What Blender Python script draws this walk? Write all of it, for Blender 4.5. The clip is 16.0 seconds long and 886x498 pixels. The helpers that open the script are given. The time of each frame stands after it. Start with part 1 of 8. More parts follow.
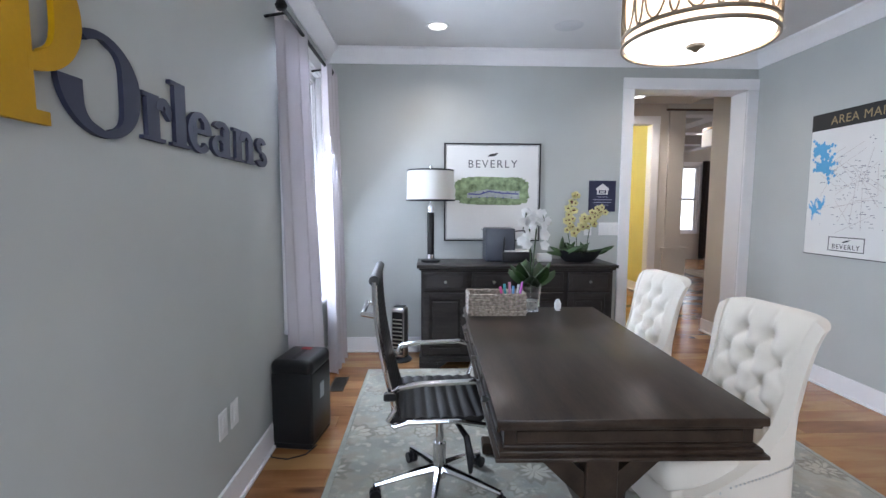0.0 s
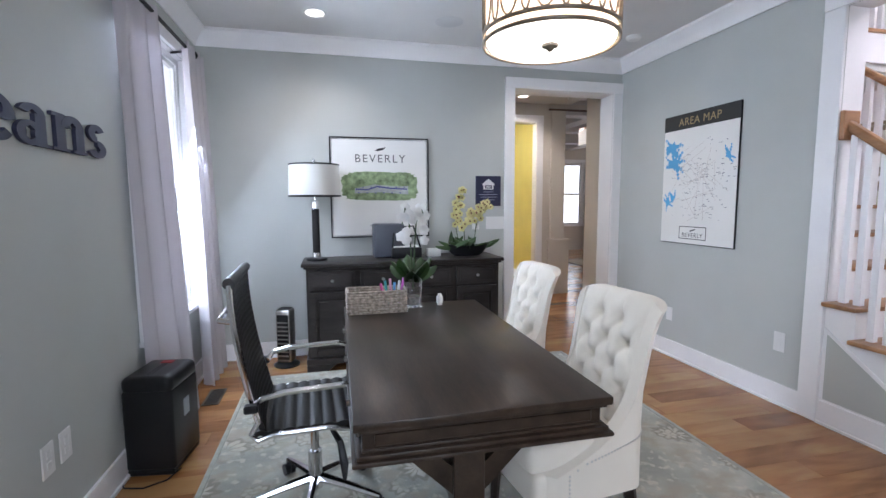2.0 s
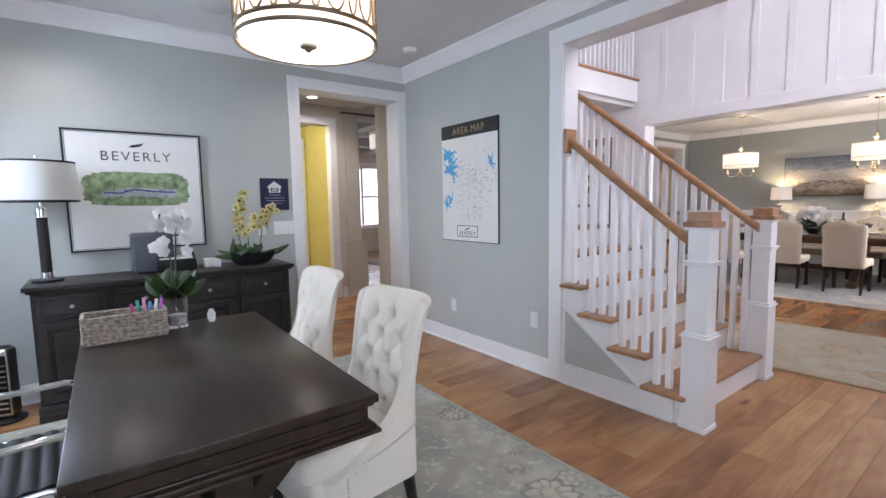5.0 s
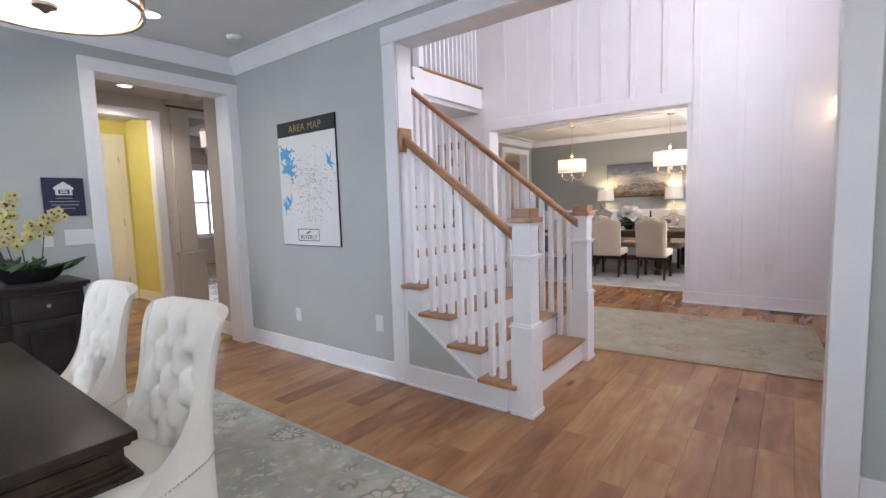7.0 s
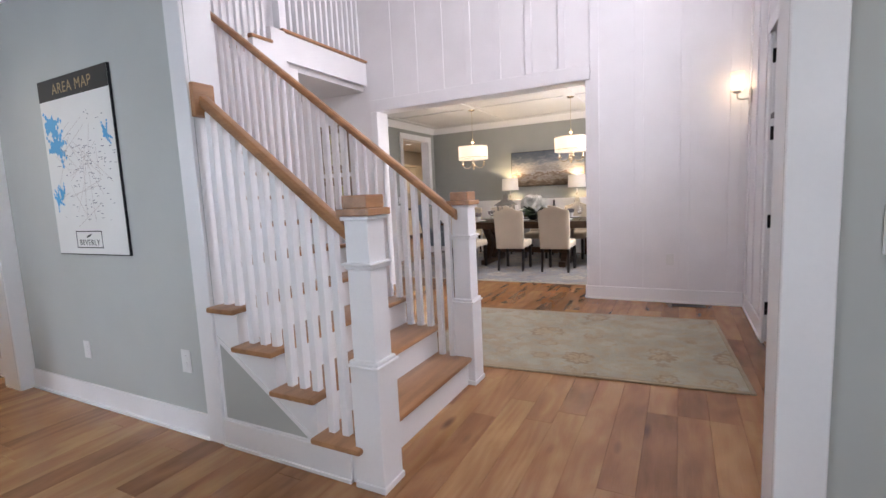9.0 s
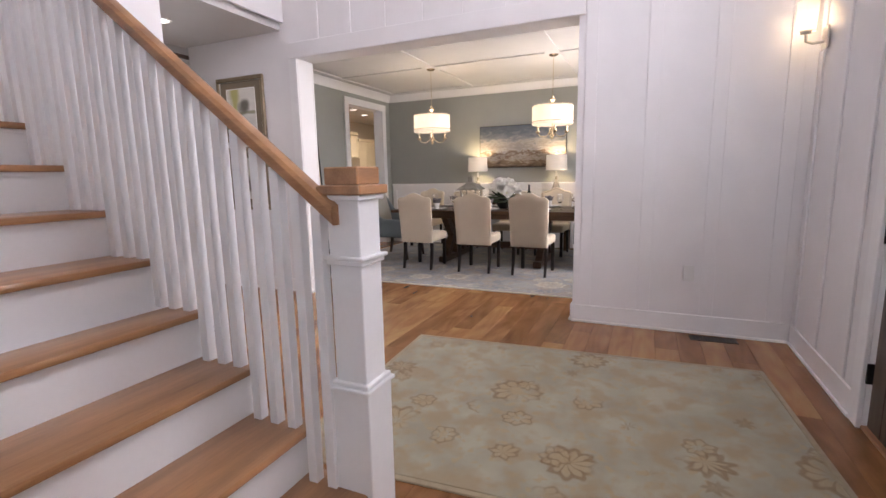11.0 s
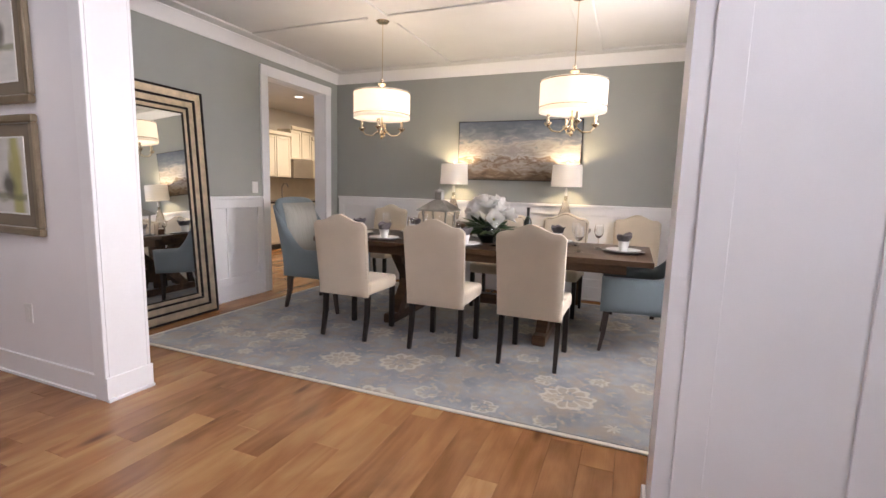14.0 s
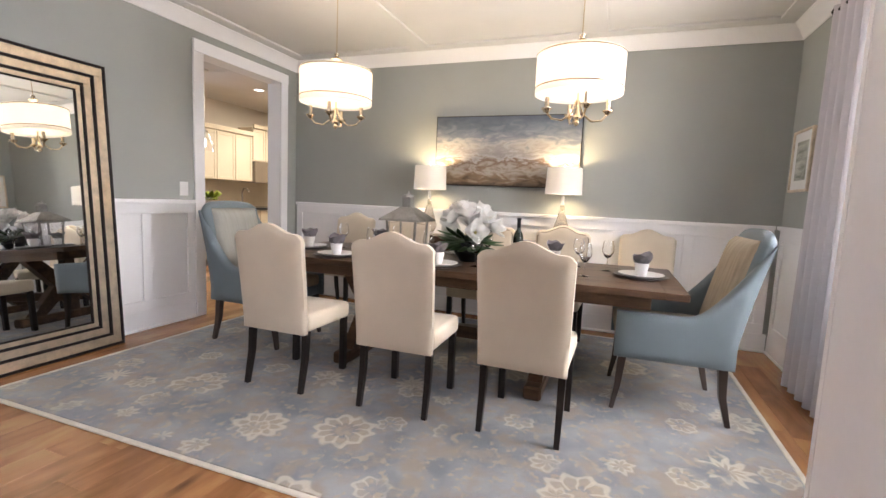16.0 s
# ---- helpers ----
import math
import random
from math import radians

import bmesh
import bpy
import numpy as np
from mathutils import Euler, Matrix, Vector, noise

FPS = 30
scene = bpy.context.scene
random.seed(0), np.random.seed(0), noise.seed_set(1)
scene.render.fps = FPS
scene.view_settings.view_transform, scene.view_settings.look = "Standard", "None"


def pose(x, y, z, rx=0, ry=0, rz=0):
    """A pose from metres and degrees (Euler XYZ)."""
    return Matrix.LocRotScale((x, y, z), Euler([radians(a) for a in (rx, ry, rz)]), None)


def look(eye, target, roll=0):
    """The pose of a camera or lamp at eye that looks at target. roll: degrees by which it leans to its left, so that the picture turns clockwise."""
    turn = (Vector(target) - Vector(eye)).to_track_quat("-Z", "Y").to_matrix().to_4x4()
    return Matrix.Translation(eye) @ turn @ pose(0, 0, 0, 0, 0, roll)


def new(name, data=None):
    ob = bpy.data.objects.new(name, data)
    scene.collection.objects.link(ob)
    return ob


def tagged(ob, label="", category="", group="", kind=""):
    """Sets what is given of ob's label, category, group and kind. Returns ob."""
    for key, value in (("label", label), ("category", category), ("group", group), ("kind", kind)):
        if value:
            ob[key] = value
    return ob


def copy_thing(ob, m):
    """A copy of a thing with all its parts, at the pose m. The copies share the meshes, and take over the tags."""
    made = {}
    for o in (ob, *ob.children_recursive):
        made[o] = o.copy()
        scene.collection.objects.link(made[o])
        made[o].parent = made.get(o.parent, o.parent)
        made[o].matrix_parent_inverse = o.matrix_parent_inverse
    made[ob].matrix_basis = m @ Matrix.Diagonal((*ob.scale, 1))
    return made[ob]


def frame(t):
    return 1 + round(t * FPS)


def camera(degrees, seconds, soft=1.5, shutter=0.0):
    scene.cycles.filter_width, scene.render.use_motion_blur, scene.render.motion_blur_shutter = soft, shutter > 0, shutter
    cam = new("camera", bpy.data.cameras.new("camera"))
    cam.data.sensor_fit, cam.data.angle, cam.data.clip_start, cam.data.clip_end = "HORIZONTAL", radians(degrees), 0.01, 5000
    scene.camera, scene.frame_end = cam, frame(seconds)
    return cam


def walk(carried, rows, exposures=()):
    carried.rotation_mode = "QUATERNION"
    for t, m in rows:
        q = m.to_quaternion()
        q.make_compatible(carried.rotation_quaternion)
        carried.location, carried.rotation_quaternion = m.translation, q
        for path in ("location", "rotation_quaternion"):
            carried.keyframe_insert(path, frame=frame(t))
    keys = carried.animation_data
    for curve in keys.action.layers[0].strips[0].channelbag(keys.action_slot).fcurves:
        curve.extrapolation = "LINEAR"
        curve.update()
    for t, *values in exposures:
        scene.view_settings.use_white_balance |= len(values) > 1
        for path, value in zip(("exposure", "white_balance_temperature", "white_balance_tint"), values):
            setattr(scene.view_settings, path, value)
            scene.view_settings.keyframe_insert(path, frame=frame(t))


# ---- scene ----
cam = camera(87.8, 16.0)
PATH = [
    (0, (0.02, 0.064, 1.353), (0.086, 2.055, 1.171), 0.2),
    (0.5, (0.071, 0.087, 1.348), (0.217, 2.072, 1.159), 0.1),
    (1, (0.116, 0.098, 1.345), (0.361, 2.073, 1.151), -0.0),
    (1.5, (0.149, 0.102, 1.344), (0.501, 2.061, 1.147), -0.2),
    (2, (0.178, 0.101, 1.347), (0.642, 2.036, 1.148), -0.3),
    (2.5, (0.206, 0.092, 1.348), (0.789, 1.995, 1.15), -0.3),
    (3, (0.232, 0.08, 1.348), (0.942, 1.938, 1.148), -0.5),
    (5.5, (0.351, 0.04, 1.35), (1.66, 1.539, 1.157), -1.2),
    (6, (0.383, 0.024, 1.337), (1.8, 1.422, 1.148), -1.4),
    (6.5, (0.445, 0.006, 1.324), (1.955, 1.304, 1.135), -1.5),
    (7, (0.573, -0.031, 1.307), (2.159, 1.173, 1.119), -1.8),
    (7.5, (0.723, -0.051, 1.296), (2.375, 1.059, 1.099), -2.1),
    (8, (0.928, -0.039, 1.273), (2.631, 0.991, 1.073), -2.3),
    (8.5, (1.2, 0.023, 1.254), (2.944, 0.978, 1.043), -2.5),
    (9, (1.521, 0.075, 1.256), (3.286, 0.988, 1.026), -2.7),
    (9.2, (1.65, 0.104, 1.244), (3.424, 0.999, 1.018), -2.7),
    (11.5, (3.443, 0.584, 1.242), (5.251, 1.374, 0.915), -0.7),
    (12, (3.85, 0.697, 1.239), (5.663, 1.479, 0.92), -0.3),
    (12.5, (4.255, 0.829, 1.248), (6.076, 1.599, 0.943), 0.3),
    (13, (4.645, 0.949, 1.239), (6.473, 1.707, 0.951), 0.8),
    (13.5, (5.028, 1.072, 1.249), (6.861, 1.822, 0.974), 1.4),
    (14, (5.359, 1.15, 1.248), (7.196, 1.895, 0.986), 1.6),
    (14.5, (5.649, 1.224, 1.241), (7.5, 1.938, 0.988), 2.1),
    (15, (5.901, 1.297, 1.222), (7.763, 1.986, 0.982), 2.5),
    (15.5, (6.094, 1.344, 1.202), (7.959, 2.03, 0.977), 2.6),
    (16, (6.231, 1.376, 1.205), (8.096, 2.063, 0.991), 2.5),
]
EXPOSURES = [(0, 0.20, 6000, 16), (5.5, 0.10, 6050, 17), (9, 0.05, 6200, 17), (11.5, -0.07, 6400, 18), (12.5, 0.03, 6450, 18), (13.5, 0.14, 6250, 17), (14.5, 0.10, 6200, 16), (16, 0.44, 6150, 14)]
walk(cam, [(t, look(eye, target, roll)) for t, eye, target, roll in PATH], EXPOSURES)

# ---- world, sun, large lights ----
world = bpy.data.worlds.new("sky")
scene.world = world
world.use_nodes = True
_sky = world.node_tree.nodes.new("ShaderNodeTexSky")
_sky.sky_type, _sky.sun_disc = "NISHITA", False
_sky.sun_elevation, _sky.sun_rotation = radians(48), radians(20)
_bg = world.node_tree.nodes["Background"]
_bg.inputs[1].default_value = 0.1
world.node_tree.links.new(_sky.outputs[0], _bg.inputs[0])

sun = new("sun", bpy.data.lights.new("sun", "SUN"))
sun.data.energy, sun.data.angle, sun.data.color = 2.5, radians(0.5), (1.0, 0.95, 0.88)
sun.matrix_world = look((3, 10, 9), (1.7, 2, 0))


def area_lamp(name, eye, target, w, h, watts, color=(1, 1, 1)):
    ob = new(name, bpy.data.lights.new(name, "AREA"))
    ob.data.shape, ob.data.size, ob.data.size_y = "RECTANGLE", w, h
    ob.data.energy, ob.data.color = watts, color
    ob.matrix_world = look(eye, target)
    return ob


def bulb(name, x, y, z, watts, color=(1.0, 0.82, 0.6), radius=0.04):
    ob = new(name, bpy.data.lights.new(name, "POINT"))
    ob.data.energy, ob.data.color, ob.data.shadow_soft_size = watts, color, radius
    ob.location = (x, y, z)
    return ob


def downlight(name, x, y, z, watts, color=(1.0, 0.9, 0.78)):
    ob = new(name, bpy.data.lights.new(name, "SPOT"))
    ob.data.energy, ob.data.color, ob.data.shadow_soft_size = watts, color, 0.06
    ob.data.spot_size, ob.data.spot_blend = radians(140), 0.8
    ob.location = (x, y, z)
    return ob


DAY = (0.86, 0.93, 1.0)
area_lamp("study_window_light", (-1.02, 3.46, 1.5), (1.8, 1.9, -0.4), 1.0, 1.75, 92, (0.74, 0.87, 1.0))
area_lamp("foyer_window_light", (5.0, -0.7, 4.0), (4.9, 2.6, 1.0), 2.1, 1.55, 99, (1.0, 0.965, 1.0))
area_lamp("door_glass_light", (5.23, -0.7, 2.0), (5.8, 2, 0.6), 0.6, 0.4, 21, (0.95, 0.97, 1.0))
area_lamp("dining_window_light", (8.85, -0.15, 1.5), (8.95, 3, 1.0), 1.4, 1.7, 66, (1.0, 0.96, 0.93))
area_lamp("great_room_window_light", (9.6, 11.85, 1.5), (9.0, 6, 1.0), 4.5, 1.6, 165, DAY)
area_lamp("kitchen_light", (13.0, 6.4, 2.7), (13.0, 6.4, 0), 1.6, 0.8, 48, (1.0, 0.84, 0.60))
downlight("study_can_light", 0.095, 3.745, 2.70, 18)
downlight("study_can_light", 2.08, 3.69, 2.70, 18)
downlight("study_can_light", 0.095, -0.2, 2.70, 18)
downlight("study_can_light", 2.08, -0.2, 2.70, 18)
downlight("hall_can_light", 2.664, 5.905, 2.70, 55)
downlight("kitchen_can_light", 12.0, 6.6, 2.70, 40)
downlight("kitchen_can_light", 12.9, 6.9, 2.70, 40)
# Point lamp without a fixture, added to brighten the yellow room.
bulb("yellow_room_fill", 2.0, 7.3, 2.5, 32, (1.0, 0.96, 0.88), 0.1)
# Fill lamp added behind the camera to brighten the study; its window is invented.
area_lamp("study_south_fill", (0.2, -1.73, 1.5), (0.9, 2, 0.0), 1.4, 1.7, 40, (0.80, 0.90, 1.0))
downlight("passage_can_light", 6.2, 4.75, 2.70, 12)
bulb("study_pendant_bulb", 1.03, 1.83, 2.10, 31, (1.0, 0.86, 0.68), 0.1)
bulb("dining_pendant_bulb", 9.19, 3.35, 2.0, 12, radius=0.08)
bulb("dining_pendant_bulb", 9.19, 1.64, 2.0, 12, radius=0.08)
bulb("table_lamp_bulb", 10.66, 3.18, 1.47, 15, (1.0, 0.77, 0.42))
bulb("table_lamp_bulb", 10.66, 1.84, 1.47, 15, (1.0, 0.77, 0.42))
bulb("sconce_bulb", 6.83, -0.40, 2.16, 5, (1.0, 0.78, 0.5), 0.05)

# ---- materials ----
def mat(name, col, rough=0.5, metal=0.0, var=0.06, scale=3.0, bump=0.0, bscale=120.0, stretch=(1, 1, 1), col2=None, coat=0.0, rnd=0.0, sheen=0.0):
    """A surface with large blotches and fine grain; rnd varies it from piece to piece."""
    m = bpy.data.materials.new(name)
    m.use_nodes = True
    n, l = m.node_tree.nodes, m.node_tree.links
    b = n["Principled BSDF"]
    tc = n.new("ShaderNodeTexCoord")
    mp = n.new("ShaderNodeMapping")
    mp.inputs["Scale"].default_value = stretch
    l.new(tc.outputs["Object"], mp.inputs["Vector"])
    vec = mp.outputs[0]
    if rnd:
        oi = n.new("ShaderNodeObjectInfo")
        sc = n.new("ShaderNodeVectorMath")
        sc.operation = "MULTIPLY_ADD"
        cmb = n.new("ShaderNodeCombineXYZ")
        for i in range(3):
            l.new(oi.outputs["Random"], cmb.inputs[i])
        l.new(cmb.outputs[0], sc.inputs[0])
        sc.inputs[1].default_value = (37, 53, 71)
        l.new(vec, sc.inputs[2])
        vec = sc.outputs[0]
    big = n.new("ShaderNodeTexNoise")
    big.inputs["Scale"].default_value, big.inputs["Detail"].default_value = scale, 5
    fine = n.new("ShaderNodeTexNoise")
    fine.inputs["Scale"].default_value, fine.inputs["Detail"].default_value = bscale, 3
    l.new(vec, big.inputs["Vector"])
    l.new(vec, fine.inputs["Vector"])
    add = n.new("ShaderNodeMath")
    add.operation = "MULTIPLY_ADD"
    l.new(fine.outputs["Fac"], add.inputs[0])
    add.inputs[1].default_value = 0.35
    l.new(big.outputs["Fac"], add.inputs[2])
    fac = add.outputs[0]
    if rnd:
        ad2 = n.new("ShaderNodeMath")
        ad2.operation = "MULTIPLY_ADD"
        sub = n.new("ShaderNodeMath")
        sub.operation = "SUBTRACT"
        l.new(oi.outputs["Random"], sub.inputs[0])
        sub.inputs[1].default_value = 0.5
        l.new(sub.outputs[0], ad2.inputs[0])
        ad2.inputs[1].default_value = rnd
        l.new(fac, ad2.inputs[2])
        fac = ad2.outputs[0]
    ramp = n.new("ShaderNodeValToRGB")
    lo = [max(0, c * (1 - 2 * var)) for c in col]
    hi = [min(1, c * (1 + 2 * var)) for c in (col2 or col)]
    ramp.color_ramp.elements[0].position, ramp.color_ramp.elements[1].position = 0.35, 1.0
    ramp.color_ramp.elements[0].color = (*lo, 1)
    ramp.color_ramp.elements[1].color = (*hi, 1)
    l.new(fac, ramp.inputs[0])
    l.new(ramp.outputs[0], b.inputs["Base Color"])
    b.inputs["Roughness"].default_value, b.inputs["Metallic"].default_value = rough, metal
    b.inputs["Coat Weight"].default_value = coat
    if sheen:
        b.inputs["Sheen Weight"].default_value = sheen
    if bump:
        bp = n.new("ShaderNodeBump")
        bp.inputs["Strength"].default_value, bp.inputs["Distance"].default_value = bump, 0.002
        l.new(fine.outputs["Fac"], bp.inputs["Height"])
        l.new(bp.outputs[0], b.inputs["Normal"])
    return m


def glow(name, col, strength):
    m = bpy.data.materials.new(name)
    m.use_nodes = True
    b = m.node_tree.nodes["Principled BSDF"]
    b.inputs["Base Color"].default_value = (*col, 1)
    b.inputs["Emission Color"].default_value = (*col, 1)
    b.inputs["Emission Strength"].default_value = strength
    return m


def glass(name, col=(1, 1, 1), rough=0.0):
    m = bpy.data.materials.new(name)
    m.use_nodes = True
    b = m.node_tree.nodes["Principled BSDF"]
    b.inputs["Base Color"].default_value = (*col, 1)
    b.inputs["Transmission Weight"].default_value = 1.0
    b.inputs["Roughness"].default_value, b.inputs["IOR"].default_value = rough, 1.45
    return m


def shade_cloth(name, col, emit, through_=0.5):
    """Lampshade cloth: lets the bulb's light through and is itself lit up."""
    m = bpy.data.materials.new(name)
    m.use_nodes = True
    n, l = m.node_tree.nodes, m.node_tree.links
    out = n["Material Output"]
    n.remove(n["Principled BSDF"])
    tc = n.new("ShaderNodeTexCoord")
    ns = n.new("ShaderNodeTexNoise")
    ns.inputs["Scale"].default_value = 260
    l.new(tc.outputs["Object"], ns.inputs["Vector"])
    rp = n.new("ShaderNodeValToRGB")
    rp.color_ramp.elements[0].color = (*[c * 0.9 for c in col], 1)
    rp.color_ramp.elements[1].color = (*col, 1)
    l.new(ns.outputs["Fac"], rp.inputs[0])
    d, t, e = n.new("ShaderNodeBsdfDiffuse"), n.new("ShaderNodeBsdfTranslucent"), n.new("ShaderNodeEmission")
    for s in (d, t, e):
        l.new(rp.outputs[0], s.inputs[0])
    e.inputs[1].default_value = emit
    mx, ad = n.new("ShaderNodeMixShader"), n.new("ShaderNodeAddShader")
    mx.inputs[0].default_value = through_
    l.new(d.outputs[0], mx.inputs[1]), l.new(t.outputs[0], mx.inputs[2])
    l.new(mx.outputs[0], ad.inputs[0]), l.new(e.outputs[0], ad.inputs[1])
    l.new(ad.outputs[0], out.inputs[0])
    return m


def plank_wood(name):
    """Hickory boards: each its own tone, with long figure, fine pores and a few dark knots."""
    m = bpy.data.materials.new(name)
    m.use_nodes = True
    n, l = m.node_tree.nodes, m.node_tree.links
    b = n["Principled BSDF"]
    oi, tc = n.new("ShaderNodeObjectInfo"), n.new("ShaderNodeTexCoord")
    cmb, off = n.new("ShaderNodeCombineXYZ"), n.new("ShaderNodeVectorMath")
    for i in range(3):
        l.new(oi.outputs["Random"], cmb.inputs[i])
    off.operation = "MULTIPLY_ADD"
    off.inputs[1].default_value = (37, 53, 71)
    l.new(cmb.outputs[0], off.inputs[0]), l.new(tc.outputs["Object"], off.inputs[2])

    def noise_at(stretch, scale, detail, twist=0.0):
        mp, t = n.new("ShaderNodeMapping"), n.new("ShaderNodeTexNoise")
        mp.inputs["Scale"].default_value = stretch
        t.inputs["Scale"].default_value, t.inputs["Detail"].default_value, t.inputs["Distortion"].default_value = scale, detail, twist
        l.new(off.outputs[0], mp.inputs["Vector"]), l.new(mp.outputs[0], t.inputs["Vector"])
        return t.outputs["Fac"]

    def calc(op, x, y, z=None):
        q = n.new("ShaderNodeMath")
        q.operation = op
        for i, w in enumerate((x, y, z)):
            if isinstance(w, (int, float)):
                q.inputs[i].default_value = w
            elif w is not None:
                l.new(w, q.inputs[i])
        return q.outputs[0]
    broad, streak, pore = noise_at((1.1, 3.2, 3.2), 1.5, 6, 0.9), noise_at((0.5, 5.5, 5.5), 2.0, 5, 0.8), noise_at((2.5, 60, 60), 3.0, 2)
    figure = calc("SINE", calc("MULTIPLY", noise_at((0.5, 2.6, 2.6), 1.4, 1, 0.3), 60.0), 0.0)
    tone = calc("MULTIPLY_ADD", oi.outputs["Random"], 0.27, 0.085)
    fac = calc("MULTIPLY_ADD", broad, 0.66, tone)
    fac = calc("MULTIPLY_ADD", streak, 0.22, fac)
    fac = calc("MULTIPLY_ADD", figure, 0.030, fac)
    fac = calc("MULTIPLY_ADD", pore, 0.10, calc("SUBTRACT", fac, 0.05))
    ramp = n.new("ShaderNodeValToRGB")
    e = ramp.color_ramp.elements
    e[0].position, e[0].color = 0.28, (0.110, 0.041, 0.014, 1)
    e[1].position, e[1].color = 0.88, (0.44, 0.24, 0.095, 1)
    for p, c in ((0.42, (0.180, 0.073, 0.024, 1)), (0.56, (0.262, 0.114, 0.041, 1)), (0.70, (0.340, 0.163, 0.063, 1))):
        e.new(p).color = c
    l.new(fac, ramp.inputs[0])
    mp, v = n.new("ShaderNodeMapping"), n.new("ShaderNodeTexVoronoi")
    mp.inputs["Scale"].default_value = (1.1, 3.6, 1.0)
    v.inputs["Scale"].default_value = 1.15
    l.new(off.outputs[0], mp.inputs["Vector"]), l.new(mp.outputs[0], v.inputs["Vector"])
    knot = n.new("ShaderNodeValToRGB")
    knot.color_ramp.elements[0].position, knot.color_ramp.elements[0].color = 0.035, (0.8, 0.8, 0.8, 1)
    knot.color_ramp.elements[1].position, knot.color_ramp.elements[1].color = 0.13, (0, 0, 0, 1)
    l.new(v.outputs["Distance"], knot.inputs[0])
    mx = n.new("ShaderNodeMix")
    mx.data_type = "RGBA"
    mx.inputs[7].default_value = (0.060, 0.022, 0.010, 1)
    l.new(knot.outputs[0], mx.inputs[0]), l.new(ramp.outputs[0], mx.inputs[6]), l.new(mx.outputs[2], b.inputs["Base Color"])
    l.new(calc("MULTIPLY_ADD", streak, 0.16, 0.15), b.inputs["Roughness"])
    b.inputs["Specular IOR Level"].default_value = 0.5
    bp = n.new("ShaderNodeBump")
    bp.inputs["Strength"].default_value, bp.inputs["Distance"].default_value = 0.12, 0.002
    l.new(streak, bp.inputs["Height"]), l.new(bp.outputs[0], b.inputs["Normal"])
    return m


M_study = mat("study_wall_paint", (0.485, 0.50, 0.475), 0.6, var=0.02, bump=0.15, bscale=400)
M_dining = mat("dining_wall_paint", (0.355, 0.364, 0.338), 0.6, var=0.02, bump=0.15, bscale=400)
M_white = mat("white_trim_paint", (0.86, 0.85, 0.85), 0.38, var=0.02, bump=0.05, bscale=60)
M_foyer = mat("white_wall_paint", (0.83, 0.81, 0.815), 0.5, var=0.02, bump=0.12, bscale=350)
M_beige = mat("beige_wall_paint", (0.62, 0.57, 0.50), 0.6, var=0.02, bump=0.12, bscale=350)
M_yellow = mat("yellow_wall_paint", (0.72, 0.63, 0.20), 0.6, var=0.03, bump=0.12, bscale=350)
M_ceil = mat("ceiling_paint", (0.68, 0.67, 0.66), 0.7, var=0.02, bump=0.1, bscale=300)
M_sub = mat("subfloor", (0.16, 0.08, 0.04), 0.5, var=0.1)
M_oak = mat("oak_stair", (0.335, 0.155, 0.062), 0.32, var=0.18, scale=2.5, bump=0.08, bscale=30, stretch=(0.6, 6, 6), col2=(0.40, 0.205, 0.092), coat=0.25)
M_oaky = mat("oak_rail", (0.335, 0.155, 0.062), 0.32, var=0.18, scale=2.5, bump=0.08, bscale=30, stretch=(6, 0.6, 6), col2=(0.40, 0.205, 0.092), coat=0.25)
M_plank = plank_wood("hickory_plank")
M_espresso = mat("dark_stained_wood", (0.013, 0.0105, 0.0095), 0.36, var=0.3, scale=3, bump=0.1, bscale=40, stretch=(1, 5, 5), col2=(0.030, 0.025, 0.023))
M_desk = mat("grey_brown_stained_wood", (0.019, 0.0125, 0.0085), 0.30, var=0.3, scale=2, bump=0.08, bscale=35, stretch=(6, 0.7, 6), col2=(0.042, 0.028, 0.0195))
M_table = mat("walnut_brown_wood", (0.035, 0.018, 0.010), 0.36, var=0.3, scale=2, bump=0.12, bscale=35, stretch=(6, 0.7, 6), col2=(0.095, 0.055, 0.033))
M_black = mat("black_plastic", (0.012, 0.012, 0.013), 0.35, var=0.1)
M_leather = mat("black_leather", (0.012, 0.011, 0.011), 0.42, var=0.15, bump=0.3, bscale=300)
M_chrome = mat("chrome", (0.75, 0.75, 0.76), 0.12, 1.0, var=0.03)
M_nickel = mat("brushed_nickel", (0.62, 0.60, 0.56), 0.28, 1.0, var=0.05)
M_champagne = mat("champagne_metal", (0.74, 0.63, 0.46), 0.2, 1.0, var=0.05)
M_bronze = mat("bronze_metal", (0.30, 0.25, 0.19), 0.4, 0.8, var=0.1)
M_linen = mat("cream_linen", (0.76, 0.70, 0.60), 0.9, var=0.04, bump=0.5, bscale=500, sheen=0.2)
M_linen2 = mat("beige_linen", (0.64, 0.55, 0.425), 0.9, var=0.05, bump=0.5, bscale=500, sheen=0.2)
M_blueline = mat("blue_grey_linen", (0.155, 0.192, 0.212), 0.9, var=0.06, bump=0.5, bscale=500, sheen=0.2)
M_tan = mat("tan_striped_fabric", (0.36, 0.30, 0.22), 0.9, var=0.15, scale=5, bump=0.5, bscale=300, stretch=(12, 1, 1))
M_leg = mat("black_wood_leg", (0.018, 0.013, 0.011), 0.35, var=0.2)
M_curtain = shade_cloth("curtain_linen", (0.64, 0.605, 0.625), 0.0, 0.2)
M_glow = glow("lit_diffuser", (1.0, 0.95, 0.86), 3.0)
M_sky = glow("bright_daylight", (0.95, 0.98, 1.0), 2.2)
M_shade = shade_cloth("lit_lampshade_cloth", (0.95, 0.90, 0.82), 0.16)
